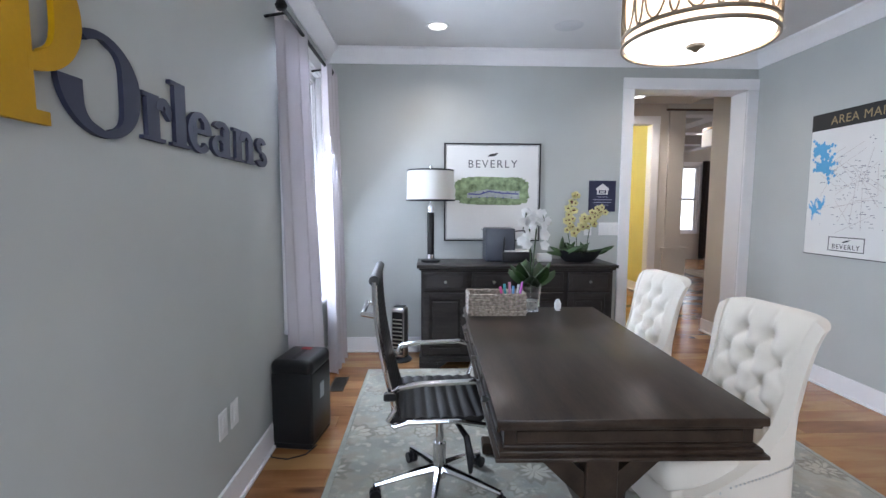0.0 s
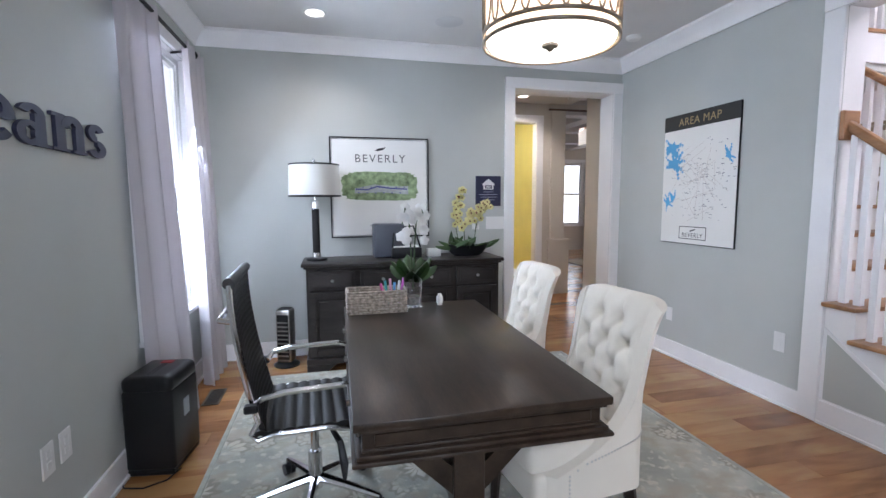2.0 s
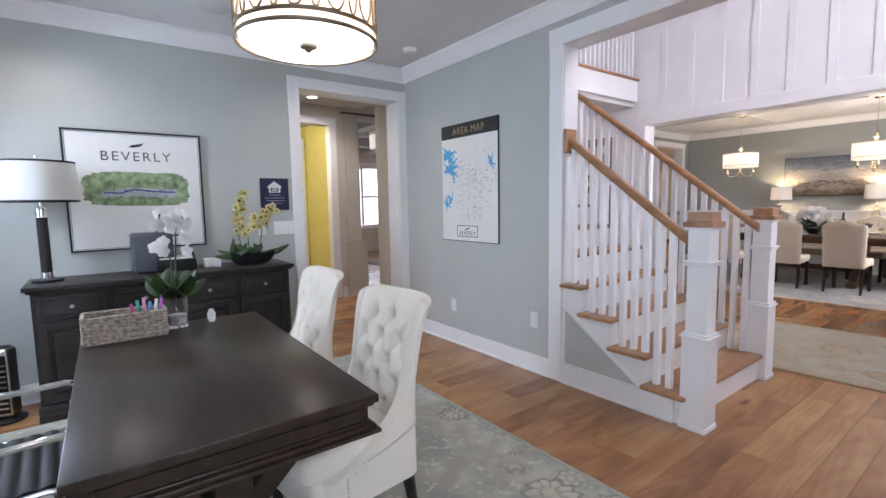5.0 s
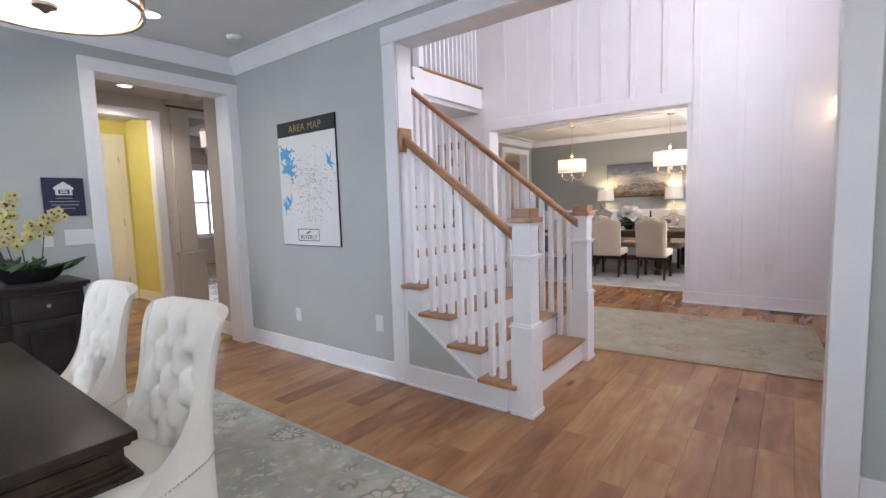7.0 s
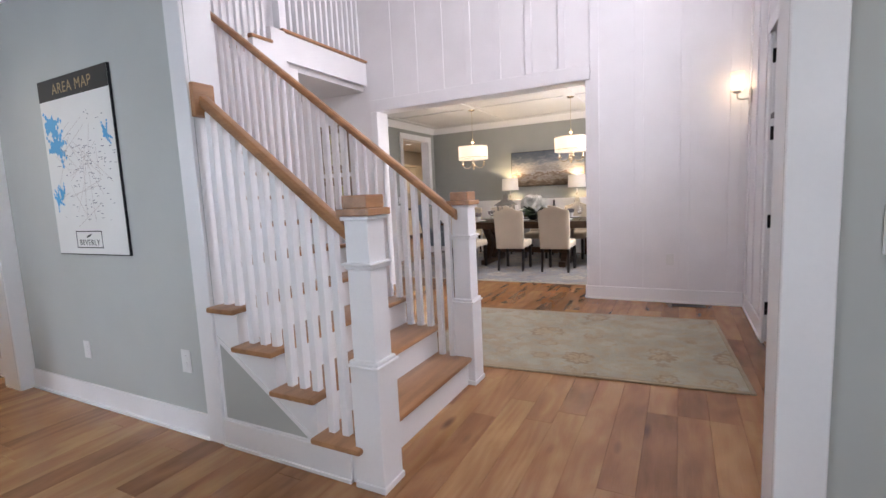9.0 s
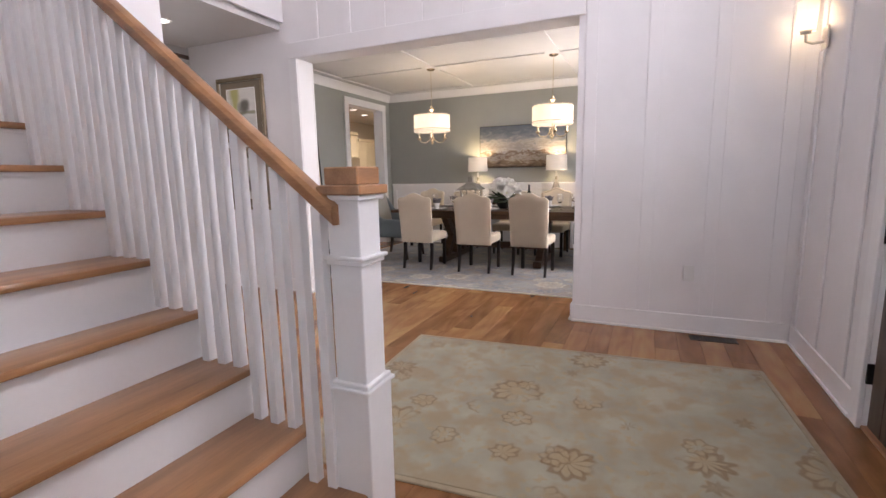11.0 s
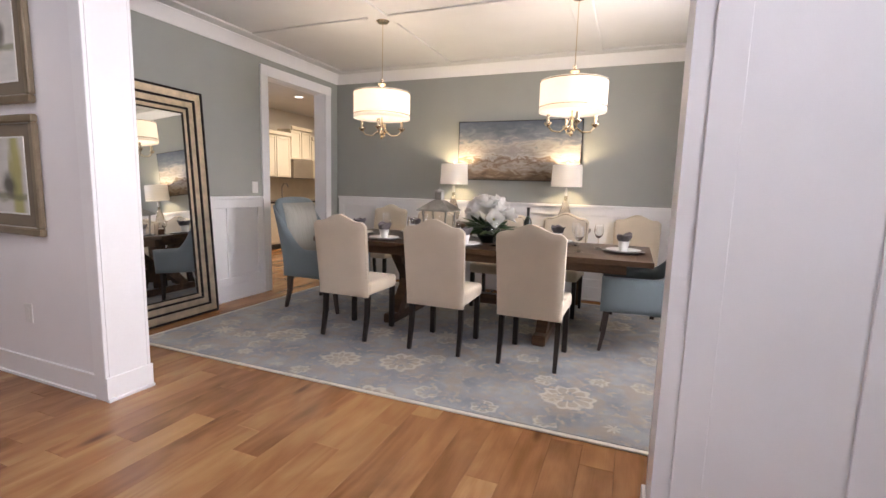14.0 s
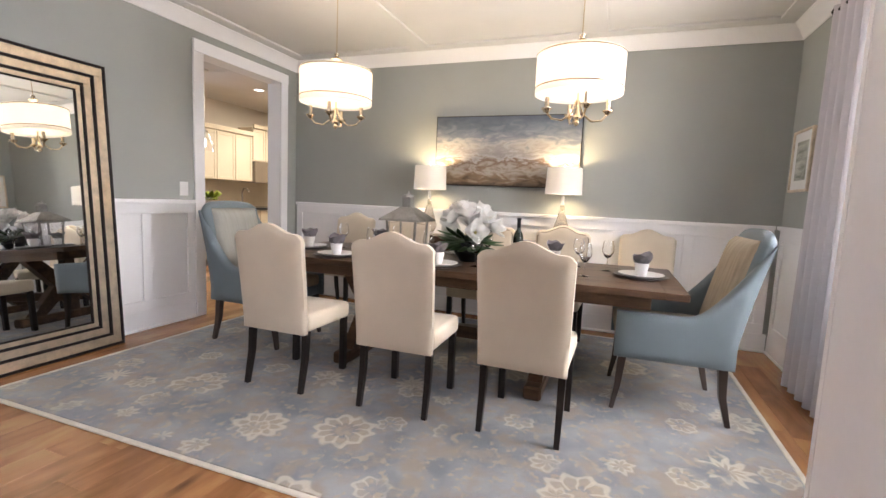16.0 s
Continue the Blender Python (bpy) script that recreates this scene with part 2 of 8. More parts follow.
M_shadelamp = shade_cloth("lamp_cloth", (0.90, 0.87, 0.83), 0.04, 0.22)
M_shadeoff = shade_cloth("lampshade_cloth", (0.86, 0.84, 0.80), 0.02)
M_glass = glass("clear_glass")
M_pane = glass("window_glass")
M_iron = mat("black_iron", (0.012, 0.011, 0.011), 0.45, 0.6, var=0.1)
M_leaf = mat("green_leaf", (0.018, 0.040, 0.012), 0.35, var=0.3, scale=8, col2=(0.038, 0.078, 0.024))
M_petal = shade_cloth("white_petal", (0.88, 0.87, 0.85), 0.0)
M_ypetal = shade_cloth("yellow_petal", (0.86, 0.80, 0.42), 0.0)
M_paper = mat("white_paper", (0.78, 0.77, 0.74), 0.6, var=0.02)
M_navy = mat("navy_paint", (0.018, 0.020, 0.055), 0.45, var=0.1)
M_slate = mat("slate_blue_letter", (0.040, 0.043, 0.075), 0.5, var=0.06)
M_gold = mat("gold_yellow_letter", (0.50, 0.27, 0.001), 0.5, var=0.06)
M_plate = mat("white_plastic", (0.76, 0.75, 0.73), 0.35, var=0.01)
M_silver = mat("champagne_leaf", (0.66, 0.55, 0.41), 0.34, 0.75, var=0.15, scale=12)
M_dark = mat("dark_text", (0.02, 0.02, 0.02), 0.6, var=0.05)

for _m, _s in ((M_desk, 0.27), (M_espresso, 0.25), (M_black, 0.3), (M_leather, 0.35), (M_leg, 0.3), (M_table, 0.2), (M_study, 0.3), (M_dining, 0.3), (M_gold, 0.15), (M_slate, 0.2)):
    _m.node_tree.nodes["Principled BSDF"].inputs["Specular IOR Level"].default_value = _s

# ---- building tools ----
def link_mesh(name, bm, material, smooth=35):
    me = bpy.data.meshes.new(name)
    bmesh.ops.recalc_face_normals(bm, faces=bm.faces)
    bm.to_mesh(me)
    bm.free()
    for m in (material if isinstance(material, (list, tuple)) else [material]):
        me.materials.append(m)
    if smooth:
        me.shade_smooth()
        me.set_sharp_from_angle(angle=radians(smooth))
    return new(name, me)


def part(name, bm, material, parent, label="", smooth=35):
    ob = link_mesh(name, bm, material, smooth)
    ob.parent = parent
    return tagged(ob, label)


def thing(name, m, label, category, group="", kind=""):
    ob = new(name)
    ob.empty_display_size = 0.05
    ob.matrix_world = m
    return tagged(ob, label, category, group, kind)


def solid(name, bm, material, label, category, group="", kind="", smooth=35):
    return tagged(link_mesh(name, bm, material, smooth), label, category, group, kind)


def structure(name, bm, material, label="", category="wall", smooth=0):
    return tagged(link_mesh(name, bm, material, smooth), label, category, "", "structure")


def box(bm, x0, x1, y0, y1, z0, z1, bevel=0.0, seg=1, m=None):
    vs = bmesh.ops.create_cube(bm, size=1.0)["verts"]
    t = Matrix.Translation(((x0 + x1) / 2, (y0 + y1) / 2, (z0 + z1) / 2)) @ Matrix.Diagonal((x1 - x0, y1 - y0, z1 - z0, 1))
    bmesh.ops.transform(bm, matrix=(m @ t) if m else t, verts=vs)
    if bevel:
        es = list({e for v in vs for e in v.link_edges})
        bmesh.ops.bevel(bm, geom=es, offset=bevel, segments=seg, affect="EDGES", profile=0.5)
    return bm


def boxes(*rows, bevel=0.0, seg=1):
    bm = bmesh.new()
    for r in rows:
        box(bm, *r, bevel=bevel, seg=seg)
    return bm


def sweep(bm, pts, r, seg=10, closed=False, caps=True):
    """A tube along points; r is one radius or one for each point."""
    P = [Vector(p) for p in pts]
    n = len(P)
    rr = r if isinstance(r, (list, tuple)) else [r] * n
    rings, up = [], None
    for i, p in enumerate(P):
        a, b = (P[i - 1] if (i or closed) else p), (P[(i + 1) % n] if (i < n - 1 or closed) else p)
        d = (b - a).normalized()
        if up is None:
            up = d.orthogonal().normalized()
        up = (up - d * up.dot(d)).normalized()
        side = d.cross(up)
        rings.append([bm.verts.new(p + (up * math.cos(2 * math.pi * k / seg) + side * math.sin(2 * math.pi * k / seg)) * rr[i]) for k in range(seg)])
    for i in range(n if closed else n - 1):
        A, B = rings[i], rings[(i + 1) % n]
        for k in range(seg):
            bm.faces.new((A[k], A[(k + 1) % seg], B[(k + 1) % seg], B[k]))
    if caps and not closed:
        bm.faces.new(rings[0][::-1]), bm.faces.new(rings[-1])
    return bm


def lathe(bm, prof, c=(0, 0, 0), seg=24, ang=2 * math.pi):
    """Turns a profile of (radius, height) round the upright axis through c."""
    rings = []
    for r, z in prof:
        if r < 1e-5:
            rings.append([bm.verts.new((c[0], c[1], c[2] + z))])
        else:
            rings.append([bm.verts.new((c[0] + r * math.cos(ang * k / seg), c[1] + r * math.sin(ang * k / seg), c[2] + z)) for k in range(seg)])
    for A, B in zip(rings, rings[1:]):
        for k in range(seg):
            a, b = k, (k + 1) % seg
            if len(A) == 1 and len(B) == 1:
                continue
            if len(A) == 1:
                bm.faces.new((A[0], B[b], B[a]))
            elif len(B) == 1:
                bm.faces.new((A[a], A[b], B[0]))
            else:
                bm.faces.new((A[a], A[b], B[b], B[a]))
    return bm


def sheet(bm, f, nu, nv):
    """A grid surface f(u, v), u and v from 0 to 1."""
    g = [[bm.verts.new(f(i / nu, j / nv)) for j in range(nv + 1)] for i in range(nu + 1)]
    for i in range(nu):
        for j in range(nv):
            bm.faces.new((g[i][j], g[i + 1][j], g[i + 1][j + 1], g[i][j + 1]))
    return g


def pillow(bm, f, g, nu, nv):
    """A closed body between a front surface f and a back surface g that share their outline."""
    a, b = sheet(bm, f, nu, nv), sheet(bm, g, nu, nv)
    for i in range(nu):
        for j in (0, nv):
            bm.faces.new((a[i][j], a[i + 1][j], b[i + 1][j], b[i][j]))
    for j in range(nv):
        for i in (0, nu):
            bm.faces.new((a[i][j], a[i][j + 1], b[i][j + 1], b[i][j]))
    return bm


def prism(bm, poly, axis, a, b):
    """An outline extruded along an axis; the outline gives the two other coordinates in order."""
    def put(p, w):
        return {"x": (w, p[0], p[1]), "y": (p[0], w, p[1]), "z": (p[0], p[1], w)}[axis]
    A, B = [bm.verts.new(put(p, a)) for p in poly], [bm.verts.new(put(p, b)) for p in poly]
    n = len(poly)
    bm.faces.new(A), bm.faces.new(B[::-1])
    for i in range(n):
        bm.faces.new((A[i], A[(i + 1) % n], B[(i + 1) % n], B[i]))
    return bm


def words(text, size, material, parent, m, name="lettering", depth=0.0015, spacing=1.0, align="CENTER"):
    """Flat raised lettering in the built-in face, as a mesh part."""
    cu = bpy.data.curves.new(name, "FONT")
    cu.body, cu.size, cu.extrude, cu.align_x, cu.space_character = text, size, depth, align, spacing
    tmp = bpy.data.objects.new("tmp", cu)
    scene.collection.objects.link(tmp)
    me = bpy.data.meshes.new_from_object(tmp.evaluated_get(bpy.context.evaluated_depsgraph_get()))
    bpy.data.objects.remove(tmp)
    bpy.data.curves.remove(cu)
    me.name = name
    me.materials.clear()
    me.materials.append(material)
    ob = new(name, me)
    ob.parent = parent
    ob.matrix_local = m
    return ob


def wall(name, axis, a0, a1, s0, s1, z0, z1, mats, holes=(), label="", category="wall"):
    """A wall across an axis from a0 to a1, with openings (s0, s1, z0, z1). mats: face towards -, face towards +, edges."""
    bm = bmesh.new()

    def piece(p, q, lo, hi):
        if q - p > 1e-4 and hi - lo > 1e-4:
            box(bm, *((a0, a1, p, q) if axis == "x" else (p, q, a0, a1)), lo, hi)
    at = s0
    for h in sorted(holes):
        piece(at, h[0], z0, z1)
        piece(h[0], h[1], z0, h[2]) if h[2] > z0 else None
        piece(h[0], h[1], h[3], z1)
        at = h[1]
    piece(at, s1, z0, z1)
    i = 0 if axis == "x" else 1
    bm.normal_update()
    for f in bm.faces:
        f.material_index = 0 if f.normal[i] < -0.5 else 1 if f.normal[i] > 0.5 else 2
    me = bpy.data.meshes.new(name)
    bm.to_mesh(me)
    bm.free()
    for m in mats:
        me.materials.append(m)
    return tagged(new(name, me), label or "plain painted plaster wall", category, "", "structure")

# ---- walls, floors, ceilings ----
TOP = 5.4
wall("wall_study_west", "x", -1.0, -0.86, -1.75, 4.50, 0, 2.9, (M_white, M_study, M_white), [(2.95, 3.98, 0.60, 2.40)], "pale grey-green painted study wall with a window")
wall("wall_study_north", "y", 4.30, 4.50, -0.86, 3.04, 0, 2.9, (M_study, M_beige, M_white), [(1.89, 2.94, 0, 2.42)], "pale grey-green painted study wall with a doorway")
wall("wall_study_east", "x", 3.04, 3.19, -1.6, 4.50, 0, TOP, (M_study, M_foyer, M_white), [(-0.17, 2.20, 0, 2.44)], "grey-green painted wall with a wide cased opening")
# The opening in this unseen wall is added for the south fill lamp.
wall("wall_study_south", "y", -1.75, -1.6, -0.86, 3.19, 0, 2.9, (M_white, M_study, M_white), [(-0.55, 0.95, 0.6, 2.4)], "unseen grey-green painted wall with an added window opening")
wall("wall_foyer_south", "y", -0.66, -0.52, 3.19, 7.17, 0, 2.9, (M_white, M_foyer, M_white), [(4.74, 5.72, 0, 2.32)], "white painted entrance wall with the front door")
wall("wall_foyer_south_upper", "y", -0.66, -0.52, 3.19, 7.17, 2.9, TOP, (M_white, M_foyer, M_white), [(3.95, 6.05, 3.2, 4.8)], "white painted upper entrance wall with a window")
wall("wall_foyer_east", "x", 6.95, 7.17, -0.52, 5.36, 0, TOP, (M_foyer, M_dining, M_white), [(1.02, 3.80, 0, 2.445)], "white board and batten wall with a wide opening")
wall("wall_stair_block", "y", 3.87, 4.0, 4.25, 5.55, 0, 2.72, (M_foyer, M_foyer, M_foyer), [], "white painted wall under the upper stair flight")
wall("wall_passage_west", "x", 5.43, 5.55, 4.0, 5.4, 0, 2.83, (M_foyer, M_foyer, M_foyer), [], "white painted passage wall")
wall("wall_stair_north", "y", 5.4, 5.52, 3.48, 5.55, 0, TOP, (M_foyer, M_beige, M_white), [], "white painted wall behind the stairs")
wall("wall_stair_return", "x", 3.48, 3.60, 4.97, 5.40, 0, 2.60, (M_beige, M_foyer, M_beige), [], "beige painted wall under the stairs")
wall("wall_stair_return_south", "y", 4.85, 4.97, 3.19, 3.60, 0, 2.60, (M_foyer, M_beige, M_beige), [], "beige painted wall under the stairs")
wall("wall_stair_north_upper", "y", 5.4, 5.52, 3.19, 3.479, 2.79, TOP, (M_foyer, M_beige, M_white), [], "white painted upper wall behind the stairs")
wall("wall_upper_north", "y", 5.4, 5.52, 5.55, 7.17, 2.83, TOP, (M_foyer, M_beige, M_white), [], "white painted upper wall")
wall("wall_dining_north", "y", 5.03, 5.20, 7.17, 10.88, 0, 2.9, (M_dining, M_beige, M_white), [(9.545, 10.60, 0, 2.43)], "blue-grey painted dining wall with a doorway")
wall("wall_dining_east", "x", 10.88, 11.02, -0.2, 5.20, 0, 2.9, (M_dining, M_beige, M_white), [], "blue-grey painted dining wall")
wall("wall_dining_south", "y", -0.10, 0.05, 7.17, 10.88, 0, 2.9, (M_white, M_dining, M_white), [(8.10, 9.60, 0.60, 2.35)], "blue-grey painted dining wall with a window")
wall("wall_hall_east", "x", 3.05, 3.19, 4.50, 4.97, 0, 2.74, (M_beige, M_foyer, M_beige), [], "beige painted hall wall")
wall("wall_hall_west", "x", 0.9, 1.0, 4.50, 6.3, 0, 2.74, (M_beige, M_beige, M_beige), [], "beige painted hall wall")
wall("wall_hall_north", "y", 6.3, 6.42, 1.0, 3.42, 0, 2.74, (M_beige, M_yellow, M_white), [(2.15, 3.04, 0, 2.47)], "beige painted hall wall with a doorway")
wall("wall_yellow_north", "y", 8.2, 8.3, 0.9, 3.6, 0, 2.74, (M_yellow, M_beige, M_white), [], "bright yellow painted wall")
wall("wall_yellow_west", "x", 0.9, 1.0, 6.42, 8.2, 0, 2.74, (M_beige, M_yellow, M_white), [], "bright yellow painted wall")
wall("wall_great_west", "x", 3.42, 3.54, 6.42, 12.0, 0, 3.1, (M_yellow, M_beige, M_white), [], "wall between the yellow room and the living room")
wall("wall_great_north", "y", 12.0, 12.15, 3.42, 17.0, 0, 3.1, (M_beige, M_beige, M_white), [(5.86, 7.12, 0.70, 2.45), (9.45, 12.6, 0.70, 2.45)], "beige living room wall with large windows")
wall("wall_great_east", "x", 17.0, 17.1, 5.2, 12.0, 0, 3.1, (M_beige, M_beige, M_white), [], "beige painted wall")
wall("wall_kitchen_north", "y", 7.95, 8.05, 11.3, 17.0, 0, 2.74, (M_beige, M_beige, M_white), [], "beige painted kitchen wall")
wall("wall_kitchen_south", "y", 5.06, 5.20, 11.02, 17.0, 0, 2.9, (M_beige, M_beige, M_white), [], "beige painted kitchen wall")

structure("ground", boxes((-60, 60, -60, 60, -0.40, -0.30)), mat("lawn", (0.05, 0.08, 0.03), 0.9, var=0.3), "grassy ground outside the house", "ground")
structure("floor", boxes((-1.0, 17.1, -1.75, 12.15, -0.30, -0.012)), M_sub, "wooden floor under the planks", "floor")
structure("ceiling_study", boxes((-0.86, 3.04, -1.6, 4.30, 2.74, 2.86)), M_ceil, "smooth white painted ceiling", "ceiling")
structure("ceiling_hall", boxes((0.9, 3.05, 4.50, 8.3, 2.74, 2.86), (3.05, 3.54, 4.97, 5.4, 2.60, 2.70), (3.05, 3.54, 5.4, 8.3, 2.74, 2.86)), M_ceil, "smooth white painted hall ceiling", "ceiling")
structure("ceiling_foyer", boxes((3.04, 7.17, -0.66, 5.52, TOP, TOP + 0.12)), M_ceil, "high white foyer ceiling", "ceiling")
structure("ceiling_dining", boxes((7.17, 10.88, 0.05, 5.03, 2.74, 2.86)), M_ceil, "white dining ceiling with flat applied boards", "ceiling")
structure("ceiling_kitchen", boxes((11.02, 17.0, 5.2, 7.95, 2.74, 2.86), (9.2, 11.02, 5.2, 7.95, 2.742, 2.86)), M_ceil, "white kitchen ceiling", "ceiling")


def coffers():
    bm = bmesh.new()
    box(bm, 3.54, 17.0, 5.52, 12.0, 3.05, 3.2)
    for y in (7.3, 8.97, 10.6):
        box(bm, 3.54, 17.0, y - 0.14, y + 0.14, 2.78, 3.05)
    for x in (4.6, 6.6, 8.6, 10.6):
        box(bm, x - 0.14, x + 0.14, 5.52, 12.0, 2.785, 3.05)
    box(bm, 3.54, 9.2, 5.52, 5.75, 2.70, 3.05)
    return bm


structure("ceiling_great_room", coffers(), mat("coffer_paint", (0.62, 0.60, 0.58), 0.6, var=0.03), "coffered living room ceiling with deep beams", "ceiling")
structure("beam_great_room", boxes((3.54, 9.2, 5.53, 5.56, 2.66, 2.70)), mat("brown_beam", (0.10, 0.06, 0.04), 0.6), "dark brown beam edge", "trim")


def crown(name, x0, x1, y0, y1, z, d=0.10, h=0.125):
    """A crown moulding round the inside of a rectangular room."""
    prof = [(0, -h), (0.012, -h), (0.018, -h + 0.02), (d * 0.45, -h * 0.55), (d * 0.8, -0.03), (d, -0.022), (d, 0), (0, 0)]
    bm = bmesh.new()
    loops = [[bm.verts.new(v) for v in ((x0 + o, y0 + o, z + k), (x1 - o, y0 + o, z + k), (x1 - o, y1 - o, z + k), (x0 + o, y1 - o, z + k))] for o, k in prof]
    for A, B in zip(loops, loops[1:]):
        for i in range(4):
            bm.faces.new((A[i], A[(i + 1) % 4], B[(i + 1) % 4], B[i]))
    return structure(name, bm, M_white, "white painted crown moulding", "trim", smooth=30)


crown("trim_crown_study", -0.858, 3.038, -1.598, 4.298, 2.738)
crown("trim_crown_dining", 7.172, 10.878, 0.052, 5.028, 2.738)


def casing(name, axis, face, out, s0, s1, z1, w=0.105, sides=(True, True), t=0.022, head=True, z0=0.0):
    """Flat white casing round an opening; out is +1 or -1, the way that it stands proud."""
    a0, a1 = sorted((face + out * 0.001, face + out * t))
    h0, h1 = sorted((face + out * 0.001, face + out * (t + 0.006)))
    bm = bmesh.new()

    def put(p, q, lo, hi, b0, b1):
        box(bm, *((b0, b1, p, q) if axis == "x" else (p, q, b0, b1)), lo, hi, bevel=0.003)
    if sides[0]:
        put(s0 - w, s0, z0, z1, a0, a1)
    if sides[1]:
        put(s1, s1 + w, z0, z1, a0, a1)
    if head:
        put(s0 - w * sides[0], s1 + w * sides[1], z1, z1 + w, h0, h1)
    return structure(name, bm, M_white, "flat white painted door casing", "trim")


casing("trim_casing_study_door", "y", 4.30, -1, 1.89, 2.94, 2.42, w=0.1)
casing("trim_casing_hall_side", "y", 4.50, 1, 1.89, 2.94, 2.42, w=0.1)
casing("trim_casing_study_opening", "x", 3.04, -1, -0.17, 2.20, 2.44, w=0.12)
casing("trim_casing_foyer_side", "x", 3.19, 1, -0.17, 2.20, 2.44, w=0.10, sides=(True, False))
casing("trim_casing_dining_door", "y", 5.03, -1, 9.545, 10.60, 2.43, w=0.11)
casing("trim_casing_hall_door", "y", 6.30, -1, 2.15, 3.04, 2.47, w=0.105)
casing("trim_casing_dining_opening", "x", 6.95, -1, 1.02, 3.80, 2.445, w=0.10, sides=(False, True), head=False)
casing("trim_casing_dining_inside", "x", 7.17, 1, 1.02, 3.80, 2.445, w=0.10)
casing("trim_casing_front_door", "y", -0.52, 1, 4.74, 5.72, 2.32, w=0.10)


def base(name, runs, h=0.14, t=0.016):
    """Baseboards. runs: axis, face, out, s0, s1."""
    bm = bmesh.new()
    for axis, face, out, s0, s1 in runs:
        for tt, z0, z1 in ((t, 0.0, h), (t + 0.012, 0.0, 0.018)):
            a0, a1 = sorted((face + out * 0.001, face + out * tt))
            box(bm, *((a0, a1, s0, s1) if axis == "x" else (s0, s1, a0, a1)), z0, z1, bevel=0.002)
    return structure(name, bm, M_white, "white painted baseboard", "baseboard")


base("baseboard_study", [("x", -0.86, 1, -1.6, 4.28), ("y", 4.30, -1, -0.84, 1.79), ("x", 3.04, -1, 2.32, 4.28), ("x", 3.04, -1, -1.6, -0.29)])
base("baseboard_foyer", [("x", 6.95, -1, 3.90, 5.36), ("y", 5.36, 1, 6.95, 7.17), ("y", 3.80, -1, 6.925, 7.195), ("y", 1.02, 1, 6.94, 7.18), ("y", 3.87, -1, 4.25, 5.565), ("x", 5.55, 1, 3.87, 5.4), ("y", -0.52, 1, 3.19, 4.64), ("y", -0.52, 1, 5.82, 6.93), ("x", 3.19, 1, -0.5, -0.28)])
base("baseboard_foyer_panel", [("x", 6.95, -1, -0.50, 1.02)], h=0.145, t=0.022)
base("baseboard_dining", [("y", 5.03, -1, 7.19, 9.43), ("y", 5.03, -1, 10.71, 10.86), ("x", 10.88, -1, 0.07, 5.01), ("y", 0.05, 1, 7.19, 10.86), ("x", 7.17, 1, 3.91, 5.01), ("x", 7.17, 1, 0.07, 0.91)], h=0.16)
base("baseboard_hall", [("x", 3.05, -1, 4.53, 4.97), ("y", 4.97, 1, 3.05, 3.19), ("y", 6.30, -1, 3.17, 3.42)])


def battens():
    """Upright boards on the white foyer wall, and the rail over the opening."""
    bm = bmesh.new()
    for y in (-0.40, 0.03, 0.47, 0.92):
        box(bm, 6.939, 6.949, y - 0.045, y + 0.045, 0.146, TOP - 0.02, bevel=0.002)
    for i in range(7):
        y = 1.27 + 0.38 * i
        box(bm, 6.938, 6.949, y - 0.04, y + 0.04, 2.60, TOP - 0.02, bevel=0.002)
    box(bm, 6.925, 6.949, 0.97, 3.90, 2.447, 2.60, bevel=0.003)
    return bm


structure("trim_battens", battens(), M_foyer, "white upright battens on the foyer wall", "trim")


def batten_south():
    bm = bmesh.new()
    for x in (6.0, 6.45, 6.88):
        box(bm, x - 0.04, x + 0.04, -0.519, -0.506, 0.15, TOP - 0.02, bevel=0.002)
    return bm


structure("trim_battens_entrance", batten_south(), M_foyer, "white upright battens beside the front door", "trim")


def wainscot(name, runs, top=1.09):
    """Panelled white wainscot: backing, rails, stiles and a cap."""
    bm = bmesh.new()

    def put(axis, face, out, p, q, z0, z1, t0, t1):
        a0, a1 = sorted((face + out * t0, face + out * t1))
        box(bm, *((a0, a1, p, q) if axis == "x" else (p, q, a0, a1)), z0, z1, bevel=0.0025)
    for axis, face, out, s0, s1, n in runs:
        put(axis, face, out, s0, s1, 0.0, top - 0.02, 0.001, 0.006)
        put(axis, face, out, s0, s1, top - 0.11, top - 0.02, 0.004, 0.020)
        put(axis, face, out, s0, s1, top - 0.02, top + 0.012, 0.001, 0.045)
        put(axis, face, out, s0, s1, 0.161, 0.25, 0.004, 0.020)
        for i in range(n + 1):
            c = s0 + 0.04 + (s1 - s0 - 0.08) * i / n
            put(axis, face, out, c - 0.04, c + 0.04, 0.25, top - 0.11, 0.004, 0.020)
    return structure(name, bm, M_white, "white panelled wainscot with a moulded cap", "trim")


wainscot("trim_wainscot_north", [("y", 5.03, -1, 7.19, 9.43, 5)])
wainscot("trim_wainscot_east", [("x", 10.88, -1, 0.10, 4.99, 8)])
wainscot("trim_wainscot_south", [("y", 0.05, 1, 7.22, 7.99, 2), ("y", 0.05, 1, 9.71, 10.83, 2)])
wainscot("trim_wainscot_west", [("x", 7.17, 1, 3.92, 4.98, 2), ("x", 7.17, 1, 0.10, 0.90, 2)])


